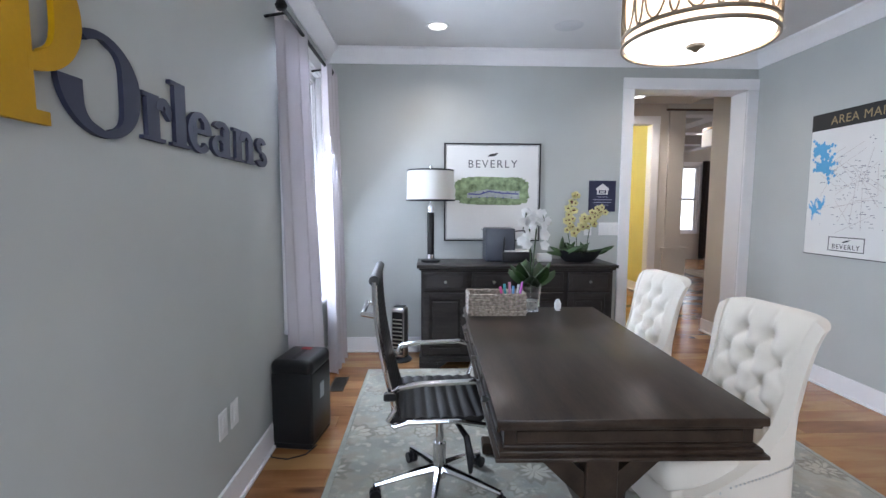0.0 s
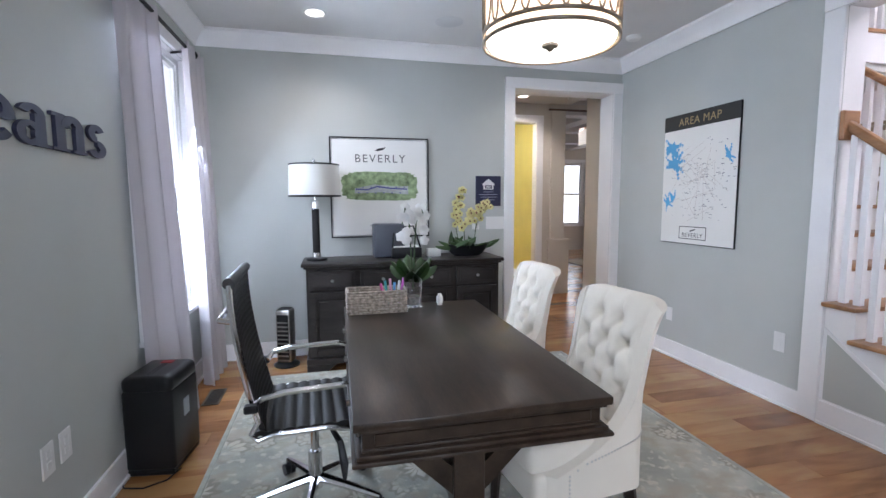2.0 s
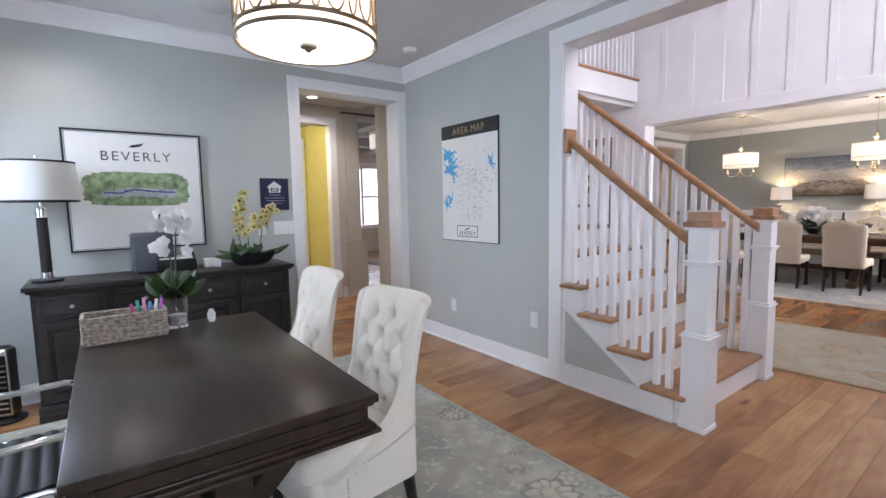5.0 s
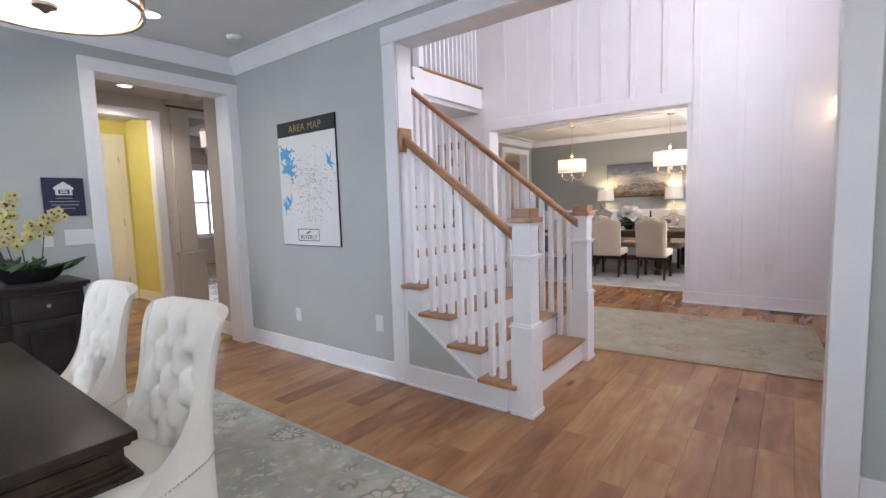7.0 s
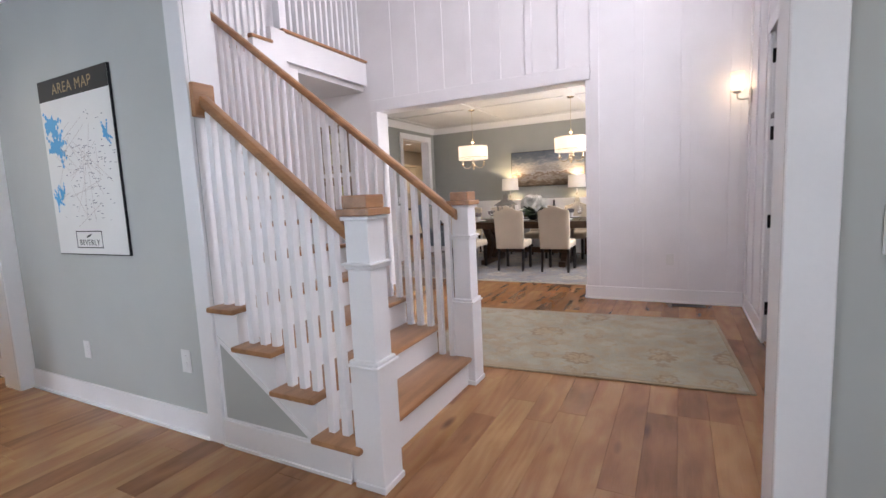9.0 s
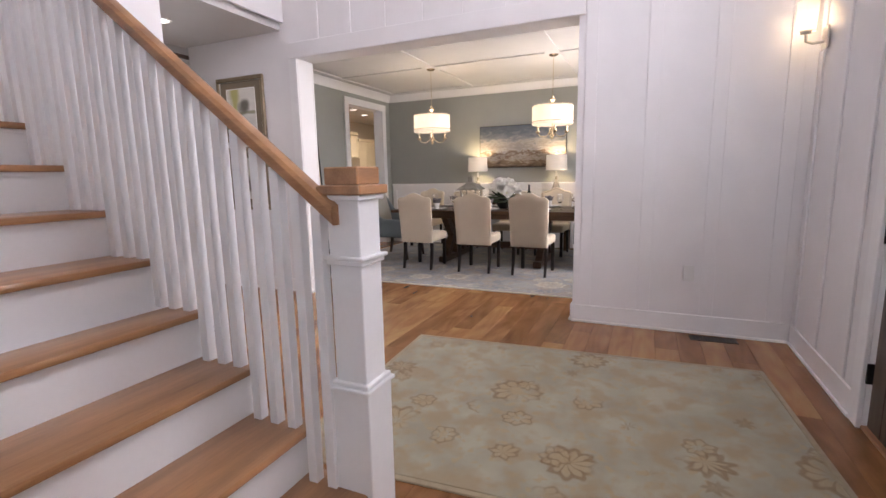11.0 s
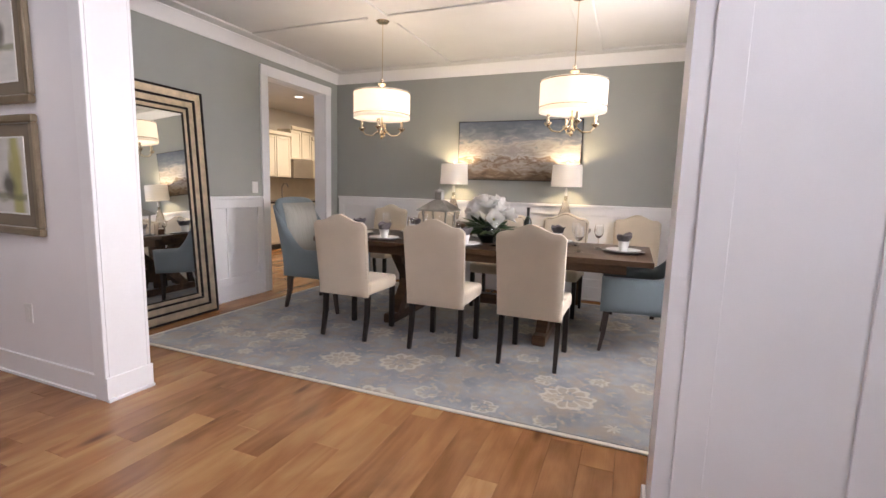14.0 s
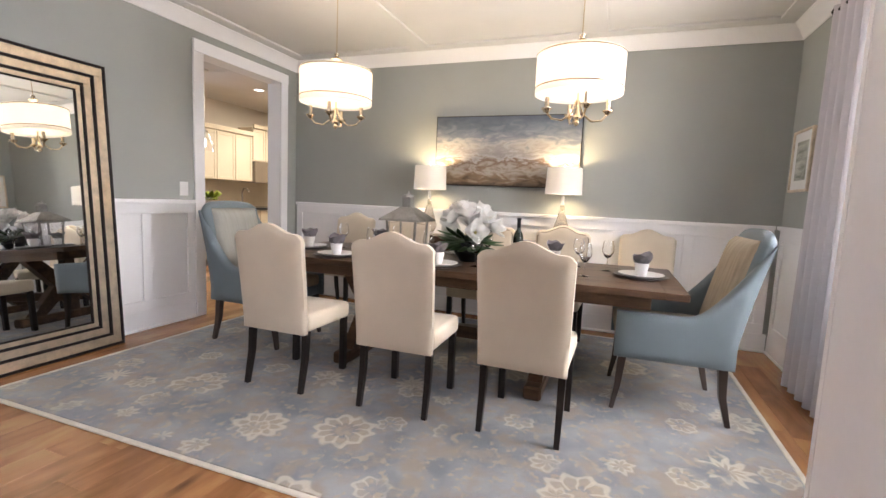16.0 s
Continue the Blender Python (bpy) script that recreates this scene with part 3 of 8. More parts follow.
def ceiling_boards():
    bm = bmesh.new()
    for y in (1.64, 3.35):
        box(bm, 7.401, 10.649, y - 0.09, y + 0.09, 2.722, 2.7395, bevel=0.004)
    for x in (9.19,):
        for y0, y1 in ((0.281, 4.799),):
            box(bm, x - 0.09, x + 0.09, y0, y1, 2.724, 2.7395, bevel=0.004)
    for r in ((7.275, 10.775, 4.80, 4.925), (7.275, 10.775, 0.155, 0.28), (7.275, 7.40, 0.281, 4.799), (10.65, 10.775, 0.281, 4.799)):
        box(bm, *r, 2.7205, 2.7395, bevel=0.004)
    return bm


structure("trim_ceiling_boards", ceiling_boards(), M_ceil, "flat white boards applied to the dining ceiling", "trim")

# landing and upper floor
structure("floor_landing", boxes((5.43, 6.95, 3.96, 5.4, 2.83, 3.10)), M_foyer, "white upper landing with its soffit", "floor")
structure("ceiling_passage", boxes((5.55, 6.95, 4.0, 5.4, 2.74, 2.828)), M_ceil, "white passage ceiling", "ceiling")
structure("trim_landing_fascia", boxes((5.43, 6.93, 3.93, 3.959, 2.80, 3.10), bevel=0.003), M_white, "white landing fascia board", "trim")
structure("trim_landing_nosing", boxes((5.41, 6.93, 3.90, 4.06, 3.102, 3.135), bevel=0.01, seg=2), M_oak, "oak nosing along the landing edge", "trim")

# ---- study ----
def rug_mat(name, base, tint, flower, rim, cell, seed, mottle=None):
    """A woven rug: mottled ground, ringed flowers of several sizes, fine pile."""
    m = bpy.data.materials.new(name)
    m.use_nodes = True
    n, l = m.node_tree.nodes, m.node_tree.links
    b = n["Principled BSDF"]
    tc, mp = n.new("ShaderNodeTexCoord"), n.new("ShaderNodeMapping")
    mp.inputs["Location"].default_value = (seed, seed * 1.7, 0)
    l.new(tc.outputs["Object"], mp.inputs["Vector"])

    def noise_tex(scale, detail=4.0):
        t = n.new("ShaderNodeTexNoise")
        t.inputs["Scale"].default_value, t.inputs["Detail"].default_value = scale, detail
        l.new(mp.outputs[0], t.inputs["Vector"])
        return t

    def ramp(src, stops):
        r = n.new("ShaderNodeValToRGB")
        e = r.color_ramp.elements
        e[0].position, e[0].color = stops[0][0], (*stops[0][1], 1)
        e[1].position, e[1].color = stops[-1][0], (*stops[-1][1], 1)
        for p, c in stops[1:-1]:
            k = e.new(p)
            k.color = (*c, 1)
        l.new(src, r.inputs[0])
        return r.outputs[0]

    def mix(fac, a, bb):
        x = n.new("ShaderNodeMix")
        x.data_type = "RGBA"
        l.new(fac, x.inputs[0]), l.new(a, x.inputs[6]), l.new(bb, x.inputs[7])
        return x.outputs[2]
    wob = noise_tex(9, 2)
    add = n.new("ShaderNodeVectorMath")
    add.operation = "MULTIPLY_ADD"
    l.new(wob.outputs["Color"], add.inputs[0])
    add.inputs[1].default_value = (0.07, 0.07, 0)
    l.new(mp.outputs[0], add.inputs[2])
    K, W = (0, 0, 0), (1, 1, 1)
    ground = ramp(noise_tex(3.5).outputs["Fac"], [(0.38, base), (0.62, tint)])
    speck = ramp(noise_tex(22, 2).outputs["Fac"], [(0.56, K), (0.66, W)])
    flat = n.new("ShaderNodeRGB")
    flat.outputs[0].default_value = (*flower, 1)
    rimc = n.new("ShaderNodeRGB")
    rimc.outputs[0].default_value = (*rim, 1)
    half = n.new("ShaderNodeMath")
    half.operation = "MULTIPLY"
    half.inputs[1].default_value = 0.75
    l.new(speck, half.inputs[0])
    col = mix(half.outputs[0], ground, flat.outputs[0])
    if mottle:
        brown = n.new("ShaderNodeRGB")
        brown.outputs[0].default_value = (*mottle, 1)
        col = mix(ramp(noise_tex(6.5, 3).outputs["Fac"], [(0.47, K), (0.64, (0.85, 0.85, 0.85))]), col, brown.outputs[0])
    for sc, keep, lobes in ((cell, 1.0, 10), (cell * 1.9, 0.8, 7)):
        v = n.new("ShaderNodeTexVoronoi")
        v.inputs["Scale"].default_value, v.inputs["Randomness"].default_value = sc, 0.55
        l.new(add.outputs[0], v.inputs["Vector"])
        away = n.new("ShaderNodeVectorMath")
        away.operation = "SUBTRACT"
        l.new(v.outputs["Position"], away.inputs[1]), l.new(add.outputs[0], away.inputs[0])
        sp = n.new("ShaderNodeSeparateXYZ")
        l.new(away.outputs[0], sp.inputs[0])

        def calc(op, x, y=None):
            q = n.new("ShaderNodeMath")
            q.operation = op
            for i, z in enumerate((x, y)):
                if z is None:
                    continue
                if isinstance(z, float):
                    q.inputs[i].default_value = z
                else:
                    l.new(z, q.inputs[i])
            return q.outputs[0]
        lobe = calc("SINE", calc("MULTIPLY", calc("ARCTAN2", sp.outputs[1], sp.outputs[0]), float(lobes)))
        dist = calc("MULTIPLY", v.outputs["Distance"], calc("ADD", calc("MULTIPLY", lobe, 0.09), 1.0))
        fill = ramp(dist, [(0.0, W), (0.07, W), (0.085, K), (0.11, K), (0.13, W), (0.20, W), (0.23, K)])
        ring = ramp(dist, [(0.205, K), (0.225, W), (0.255, W), (0.275, K)])
        spoke = calc("MULTIPLY", calc("GREATER_THAN", lobe, 0.75), ramp(dist, [(0.09, K), (0.11, W), (0.23, W), (0.25, K)]))
        brk = ramp(noise_tex(3.1 * keep + 1.0, 2).outputs["Fac"], [(0.37, K), (0.48, W)])
        for f, c, amt in ((fill, flat, 0.7), (ring, rimc, 0.75), (spoke, rimc, 0.65)):
            col = mix(calc("MULTIPLY", calc("MULTIPLY", f, brk), amt * keep), col, c.outputs[0])
    l.new(col, b.inputs["Base Color"])
    b.inputs["Roughness"].default_value, b.inputs["Sheen Weight"].default_value = 0.95, 0.2
    pile, bp = noise_tex(420, 2), n.new("ShaderNodeBump")
    bp.inputs["Strength"].default_value, bp.inputs["Distance"].default_value = 0.6, 0.003
    l.new(pile.outputs["Fac"], bp.inputs["Height"])
    l.new(bp.outputs[0], b.inputs["Normal"])
    return m


def rug(m, w, d, field, edge, label):
    t = thing("area_rug", m, label, "rug")
    part("field", boxes((-w / 2 + 0.03, w / 2 - 0.03, -d / 2 + 0.03, d / 2 - 0.03, 0.0, 0.011), bevel=0.003), field, t)
    part("border", boxes((-w / 2, w / 2, -d / 2, -d / 2 + 0.03, 0, 0.0105), (-w / 2, w / 2, d / 2 - 0.03, d / 2, 0, 0.0105),
                         (-w / 2, -w / 2 + 0.03, -d / 2 + 0.03, d / 2 - 0.03, 0, 0.0105), (w / 2 - 0.03, w / 2, -d / 2 + 0.03, d / 2 - 0.03, 0, 0.0105), bevel=0.004), edge, t, "bound rug edge")
    return t


M_rug1 = rug_mat("sage_rug", (0.27, 0.275, 0.235), (0.42, 0.415, 0.355), (0.54, 0.50, 0.41), (0.20, 0.185, 0.14), 2.0, 3, (0.33, 0.29, 0.22))
M_rug2 = rug_mat("pale_green_rug", (0.315, 0.285, 0.205), (0.40, 0.37, 0.275), (0.40, 0.30, 0.165), (0.22, 0.14, 0.06), 1.9, 11, (0.34, 0.26, 0.15))
M_rug3 = rug_mat("blue_grey_rug", (0.165, 0.180, 0.200), (0.290, 0.292, 0.298), (0.38, 0.315, 0.235), (0.54, 0.48, 0.39), 1.7, 7, (0.285, 0.235, 0.185))
M_edge1 = mat("rug_edge_sage", (0.36, 0.36, 0.30), 0.95, var=0.1, scale=20, bump=0.5, bscale=300)
M_edge3 = mat("rug_edge_cream", (0.62, 0.57, 0.48), 0.95, var=0.08, scale=20, bump=0.5, bscale=300)
rug(pose(0.845, 1.75, 0.0), 2.64, 4.1, M_rug1, M_edge1, "sage grey rug with a faded floral pattern under the desk")
rug(pose(5.39, 0.86, 0.0, 0, 0, 3.8), 1.66, 2.30, M_rug2, mat("rug_edge_tan", (0.36, 0.29, 0.19), 0.95, var=0.1, scale=20, bump=0.5, bscale=300), "pale green and tan floral rug in the entrance")
rug(pose(9.15, 2.56, 0.0), 3.0, 4.2, M_rug3, M_edge3, "blue-grey floral rug with a cream edge under the dining table")


def knob(bm, x, y, z, r=0.013):
    """A round knob that stands out towards -y."""
    for rr, a, b in ((0.006, 0.0, 0.014), (r, 0.012, 0.024)):
        sweep(bm, [(x, y - a, z), (x, y - (a + b) / 2, z), (x, y - b, z)], [rr, rr, rr * 0.8], 12)
    return bm


def panel(bm, x0, x1, y, z0, z1, t=0.018, raised=True):
    """A framed cupboard front in the plane y, standing out towards -y."""
    w = 0.05
    box(bm, x0, x1, y - t * 0.5, y, z0, z1)
    for r in ((x0, x0 + w, z0, z1), (x1 - w, x1, z0, z1), (x0 + w, x1 - w, z0, z0 + w), (x0 + w, x1 - w, z1 - w, z1)):
        box(bm, r[0], r[1], y - t, y - t * 0.5, r[2], r[3], bevel=0.003)
    if raised:
        box(bm, x0 + w + 0.02, x1 - w - 0.02, y - t * 0.9, y - t * 0.4, z0 + w + 0.02, z1 - w - 0.02, bevel=0.008)
    return bm


def sideboard():
    t = thing("sideboard", pose(0.765, 4.035, 0.0), "dark brown wooden sideboard with drawers and panelled doors against the wall", "sideboard")
    h, w, d = 0.88, 0.80, 0.23
    part("body", boxes((-w, w, -d + 0.02, d, 0.09, h - 0.03), bevel=0.003), M_espresso, t)
    top = boxes((-w - 0.035, w + 0.035, -d - 0.02, d + 0.005, h - 0.028, h), (-w - 0.018, w + 0.018, -d - 0.004, d, h - 0.045, h - 0.028), bevel=0.005, seg=2)
    part("top", top, M_espresso, t)
    bm = boxes((-w - 0.015, w + 0.015, -d + 0.0, d, 0.06, 0.11), (-w - 0.015, -w + 0.14, -d, d, 0.0, 0.06), (w - 0.14, w + 0.015, -d, d, 0.0, 0.06), bevel=0.006)
    for s in (-1, 1):
        prism(bm, [(s * (w - 0.14), 0.06), (s * (w - 0.14), 0.0), (s * (w - 0.22), 0.06)], "y", -d, -d + 0.03)
    part("plinth", bm, M_espresso, t)
    cw = 2 * w / 4
    for i in range(4):
        x0, x1 = -w + i * cw + 0.02, -w + (i + 1) * cw - 0.02
        dr = part("drawer", box(boxes((x0, x1, -d, -d + 0.02, 0.665, 0.815), bevel=0.004), x0 + 0.03, x1 - 0.03, -d - 0.005, -d, 0.69, 0.79, bevel=0.004), M_espresso, t)
        part("knob", knob(bmesh.new(), (x0 + x1) / 2, -d - 0.005, 0.74), M_nickel, dr, "round brushed nickel knob")
        bm = bmesh.new()
        panel(bm, x0, x1, -d + 0.02, 0.13, 0.645, t=0.022)
        do = part("door", bm, M_espresso, t)
        part("knob", knob(bmesh.new(), x1 - 0.025 if i % 2 == 0 else x0 + 0.025, -d, 0.46), M_nickel, do, "round brushed nickel knob")
    return t


sideboard()


def desk():
    x0, x1, y0, y1, h = -0.39, 0.39, -0.73, 0.73, 0.76
    t = thing("desk", pose(0.612, 2.022, 0.011, 0, 0, -0.6), "dark stained wooden trestle desk with a moulded edge on the rug", "desk")
    part("tabletop", boxes((x0, x1, y0, y1, h - 0.038, h - 0.011), (x0 + 0.012, x1 - 0.012, y0 + 0.012, y1 - 0.012, h - 0.05, h - 0.038), bevel=0.005, seg=2), M_desk, t)
    part("apron", boxes((x0 + 0.025, x1 - 0.025, y0 + 0.03, y1 - 0.03, 0.635, h - 0.05), bevel=0.003), M_desk, t)
    bm = bmesh.new()
    for a, z0, z1 in ((0.022, 0.652, 0.662), (0.008, 0.637, 0.652), (-0.004, 0.624, 0.637)):
        box(bm, x0 + a, x1 - a, y0 + a, y1 - a, z0, z1, bevel=0.004, seg=2)
    part("moulding", bm, M_desk, t)
    bm = boxes((x0 + 0.06, x1 - 0.06, y0 + 0.024, y0 + 0.03, 0.668, 0.703), bevel=0.002)
    part("end_panel", bm, M_desk, t)
    for i in range(3):
        ya = y0 + 0.09 + i * 0.44
        dr = part("drawer", boxes((x0 + 0.012, x0 + 0.024, ya, ya + 0.40, 0.665, 0.705), bevel=0.003), M_desk, t)
        kb = bmesh.new()
        sweep(kb, [(x0 + 0.014, ya + 0.2, 0.685), (x0 - 0.012, ya + 0.2, 0.685)], [0.006, 0.012], 10)
        part("knob", kb, M_nickel, dr, "round metal knob")
    for s in (-1, 1):
        y = s * 0.46
        part("post", boxes((-0.055, 0.055, y - 0.045, y + 0.045, 0.06, 0.625), bevel=0.004), M_desk, t)
        part("foot", boxes((-0.30, 0.30, y - 0.05, y + 0.05, 0.0, 0.065), bevel=0.01), M_desk, t)
        for k in (-1, 1):
            bm = bmesh.new()
            prism(bm, [(k * 0.05, 0.34), (k * 0.05, 0.44), (k * 0.25, 0.624), (k * 0.34, 0.624)], "y", y - 0.03, y + 0.03)
            part("brace", bm, M_desk, t)
    part("stretcher", boxes((-0.03, 0.03, -0.42, 0.42, 0.22, 0.30), bevel=0.004), M_desk, t)
    return t


desk()


def tufted_chair():
    """Faces +y. A deep-buttoned scoop back with a nailhead edge."""
    t = thing("tufted_chair", pose(1.125, 1.745, 0.011, 0, 0, 97), "cream linen side chair with a deep-buttoned back and black legs", "chair", "tufted chairs at the desk")
    buttons = []
    for r in range(5):
        for c in range(2 if r % 2 == 0 else 3):
            buttons.append(((c - (0.5 if r % 2 == 0 else 1.0)) * 0.118, 0.51 + r * 0.088))

    def spine(z):
        k = (z - 0.40) / 0.58
        return -0.135 - 0.07 * max(0.0, k) - 0.05 * max(0.0, k) ** 4 - 0.03 * min(0.0, k)

    def half(z):
        k = max(0.0, min(1.0, (z - 0.40) / 0.58))
        return 0.188 + 0.018 * k ** 2 - 0.012 * math.sin(math.pi * k)

    def depth(z):
        k = max(0.0, min(1.0, (z - 0.37) / 0.61))
        return 0.012 + 0.358 * (1 - k) ** 5.5

    def bend(s, a, d):
        """Plan of the back at one height: across, round the corner, then forward along the side."""
        r = min(0.07, d)
        q = abs(s) * (a - r + r * math.pi / 2 + d - r)
        sg = 1 if s >= 0 else -1
        if q < a - r:
            return sg * q, 0.0
        w = (q - a + r) / r
        if w < math.pi / 2:
            return sg * (a - r + r * math.sin(w)), r - r * math.cos(w)
        return sg * a, q - (a - r) - r * math.pi / 2 + r

    def front(u, v):
        uu, z = 2 * u - 1, 0.25 + 0.715 * v
        x, d = bend(uu, half(z), depth(z))
        dip = sum(math.exp(-((x - bx) ** 2 + (z - bz) ** 2) / 0.0011) for bx, bz in buttons)
        ga, gb = (x / 0.118 + 0.5 + (z - 0.51) / 0.176) % 1, (x / 0.118 + 0.5 - (z - 0.51) / 0.176) % 1
        within = 1 / (1 + math.exp((abs(z - 0.686) - 0.185) / 0.012))
        pleat = math.exp(-((abs(x) - 0.059) / 0.010) ** 2) * (1 - within) * (1 if z > 0.686 else 0.3)
        groove = (math.exp(-(min(ga, 1 - ga) / 0.09) ** 2) + math.exp(-(min(gb, 1 - gb) / 0.09) ** 2)) * within * (1 if abs(x) < 0.15 else math.exp(-((abs(x) - 0.15) / 0.02) ** 2)) + pleat
        inside = max(0.0, 1 - (abs(x) / half(z)) ** 8) * max(0.0, 1 - abs(2 * v - 1) ** 10)
        puff = 0.034 * (1 - (abs(x) / half(z)) ** 6) * (1 - abs(2 * v - 1) ** 8)
        return (x * (1 - 0.02 * v), spine(z) + 0.035 + d + puff - inside * (0.034 * min(1.0, dip) + 0.011 * min(1.2, groove)), z + (0.008 - 0.030 * min(1.2, abs(x / 0.225)) ** 6) * v ** 6)

    def back(u, v):
        uu, z = 2 * u - 1, 0.25 + 0.715 * v
        x, d = bend(uu, half(z) + 0.036, depth(z) + 0.040)
        return (x, spine(z) - 0.004 + d - 0.045 * (1 - v), z + (0.008 - 0.030 * min(1.2, abs(x / 0.225)) ** 6) * v ** 6)
    bm = bmesh.new()
    pillow(bm, front, back, 72, 60)
    part("backrest", bm, M_linen, t, "deep-buttoned cream linen back", smooth=60)
    bm = bmesh.new()
    for bx, bz in buttons:
        y = front(0.5 + 0.5 * bx / (half(bz) + depth(bz) - 0.43 * min(0.07, depth(bz))), (bz - 0.25) / 0.715)[1]
        bmesh.ops.create_icosphere(bm, subdivisions=1, radius=0.010, matrix=Matrix.Translation((bx, y + 0.002, bz)) @ Matrix.Diagonal((1, 0.5, 1, 1)))
    tagged(part("buttons", bm, M_linen, t), kind="stuff")
    part("seat", boxes((-0.195, 0.195, -0.12, 0.33, 0.37, 0.475), bevel=0.035, seg=4), M_linen, t)
    part("seat_frame", boxes((-0.20, 0.20, -0.14, 0.31, 0.235, 0.38), bevel=0.03, seg=3), M_linen, t)
    for s in (-1, 1):
        bm = bmesh.new()
        trail = [(0.955, 0.27 + 0.016 * i) for i in range(9)] + [(0.945 - 0.009 * i, 0.402 + 0.003 * i) for i in range(24)]
        for u, z in trail:
            p = back(u if s > 0 else 1 - u, (z - 0.25) / 0.715)
            bmesh.ops.create_icosphere(bm, subdivisions=1, radius=0.005, matrix=Matrix.Translation(p))
        tagged(part("nailheads", bm, M_nickel, t, "row of small nickel nailheads"), kind="stuff")
    for s in (-1, 1):
        part("leg", sweep(bmesh.new(), [(s * 0.185, 0.26, 0.25), (s * 0.19, 0.27, 0.0)], [0.026, 0.017], 8), M_leg, t, "black tapered wooden leg")
        part("leg", sweep(bmesh.new(), [(s * 0.185, -0.12, 0.25), (s * 0.187, -0.14, 0.13), (s * 0.19, -0.21, 0.0)], [0.027, 0.022, 0.016], 8), M_leg, t, "black swept wooden leg")
    return t


_tc = tufted_chair()
copy_thing(_tc, pose(1.155, 2.625, 0.011, 0, 0, 93))


def office_chair():
    """Faces +y. Chrome loops with ribbed black leather."""
    t = thing("office_chair", pose(0.075, 2.125, 0.011, 0, 0, -87), "black ribbed leather office chair with chrome arms and base", "chair")

    zs = 0.445
    bm = bmesh.new()

    def seat_f(u, v):
        y = -0.22 + 0.46 * v
        return ((2 * u - 1) * 0.235, y, zs + 0.03 - 0.035 * max(0, (v - 0.8) / 0.2) ** 2 + 0.007 * abs(math.sin(math.pi * 9 * v)) - 0.01 * math.sin(math.pi * u))
    pillow(bm, seat_f, lambda u, v: (seat_f(u, v)[0], seat_f(u, v)[1], seat_f(u, v)[2] - 0.02), 10, 72)
    part("seat", bm, M_leather, t, "ribbed black leather seat", smooth=60)

    def back_c(k):
        return -0.185 - 0.095 * (1 - (1 - k) ** 1.8)
    bm = bmesh.new()

    def back_f(u, v):
        return ((2 * u - 1) * 0.225, back_c(v) + 0.010 + 0.003 * abs(math.sin(math.pi * 24 * v)) - 0.012 * math.sin(math.pi * u), 0.46 + 0.585 * v)
    pillow(bm, back_f, lambda u, v: (back_f(u, v)[0], back_c(v) - 0.010 - 0.012 * math.sin(math.pi * u), back_f(u, v)[2]), 8, 120)
    part("backrest", bm, M_leather, t, "ribbed black leather back", smooth=60)
    for s in (-1, 1):
        pts = [(s * 0.245, 0.22, zs - 0.01), (s * 0.245, 0.05, zs + 0.02), (s * 0.245, -0.15, zs + 0.02), (s * 0.245, -0.205, zs + 0.004), (s * 0.245, -0.228, zs + 0.03)] + [(s * 0.24, back_c(k), 0.46 + 0.585 * k) for k in (0.1, 0.2, 0.3, 0.5, 0.7, 0.85, 1.0)]
        part("side_rail", sweep(bmesh.new(), pts, 0.011, 10), M_chrome, t, "polished chrome rail")
        arm = [(s * 0.25, -0.20, 0.60), (s * 0.275, -0.18, 0.625), (s * 0.28, -0.10, 0.64), (s * 0.28, 0.12, 0.645), (s * 0.28, 0.19, 0.625), (s * 0.275, 0.215, 0.58), (s * 0.26, 0.17, 0.47)]
        part("armrest", sweep(bmesh.new(), arm, 0.012, 10), M_chrome, t, "polished chrome arm")
        part("arm_pad", boxes((s * 0.28 - 0.024, s * 0.28 + 0.014, -0.245, -0.195, 0.575, 0.605), bevel=0.006), M_black, t)
    part("front_bar", sweep(bmesh.new(), [(-0.245, 0.22, zs - 0.01), (0.245, 0.22, zs - 0.01)], 0.011, 10), M_chrome, t)
    part("back_roll", sweep(bmesh.new(), [(-0.245, back_c(1.0), 1.05), (0.245, back_c(1.0), 1.05)], 0.021, 14), M_leather, t)
    part("back_handle", sweep(bmesh.new(), [(-0.13, -0.275, 0.88), (-0.12, -0.335, 0.89), (0.12, -0.335, 0.89), (0.13, -0.275, 0.88)], 0.012, 10), M_chrome, t)
    part("mechanism", boxes((-0.09, 0.09, -0.10, 0.12, 0.375, 0.43), (-0.02, 0.02, 0.10, 0.2, 0.33, 0.39), bevel=0.012, seg=2), M_black, t)
    part("lever", sweep(bmesh.new(), [(0.06, 0.06, 0.39), (0.20, 0.10, 0.37), (0.24, 0.11, 0.30), (0.25, 0.11, 0.24)], [0.01, 0.014, 0.018, 0.008], 8), M_black, t)
    part("gas_column", sweep(bmesh.new(), [(0, 0, 0.08), (0, 0, 0.25), (0, 0, 0.251), (0, 0, 0.38)], [0.03, 0.03, 0.018, 0.018], 14), M_chrome, t)
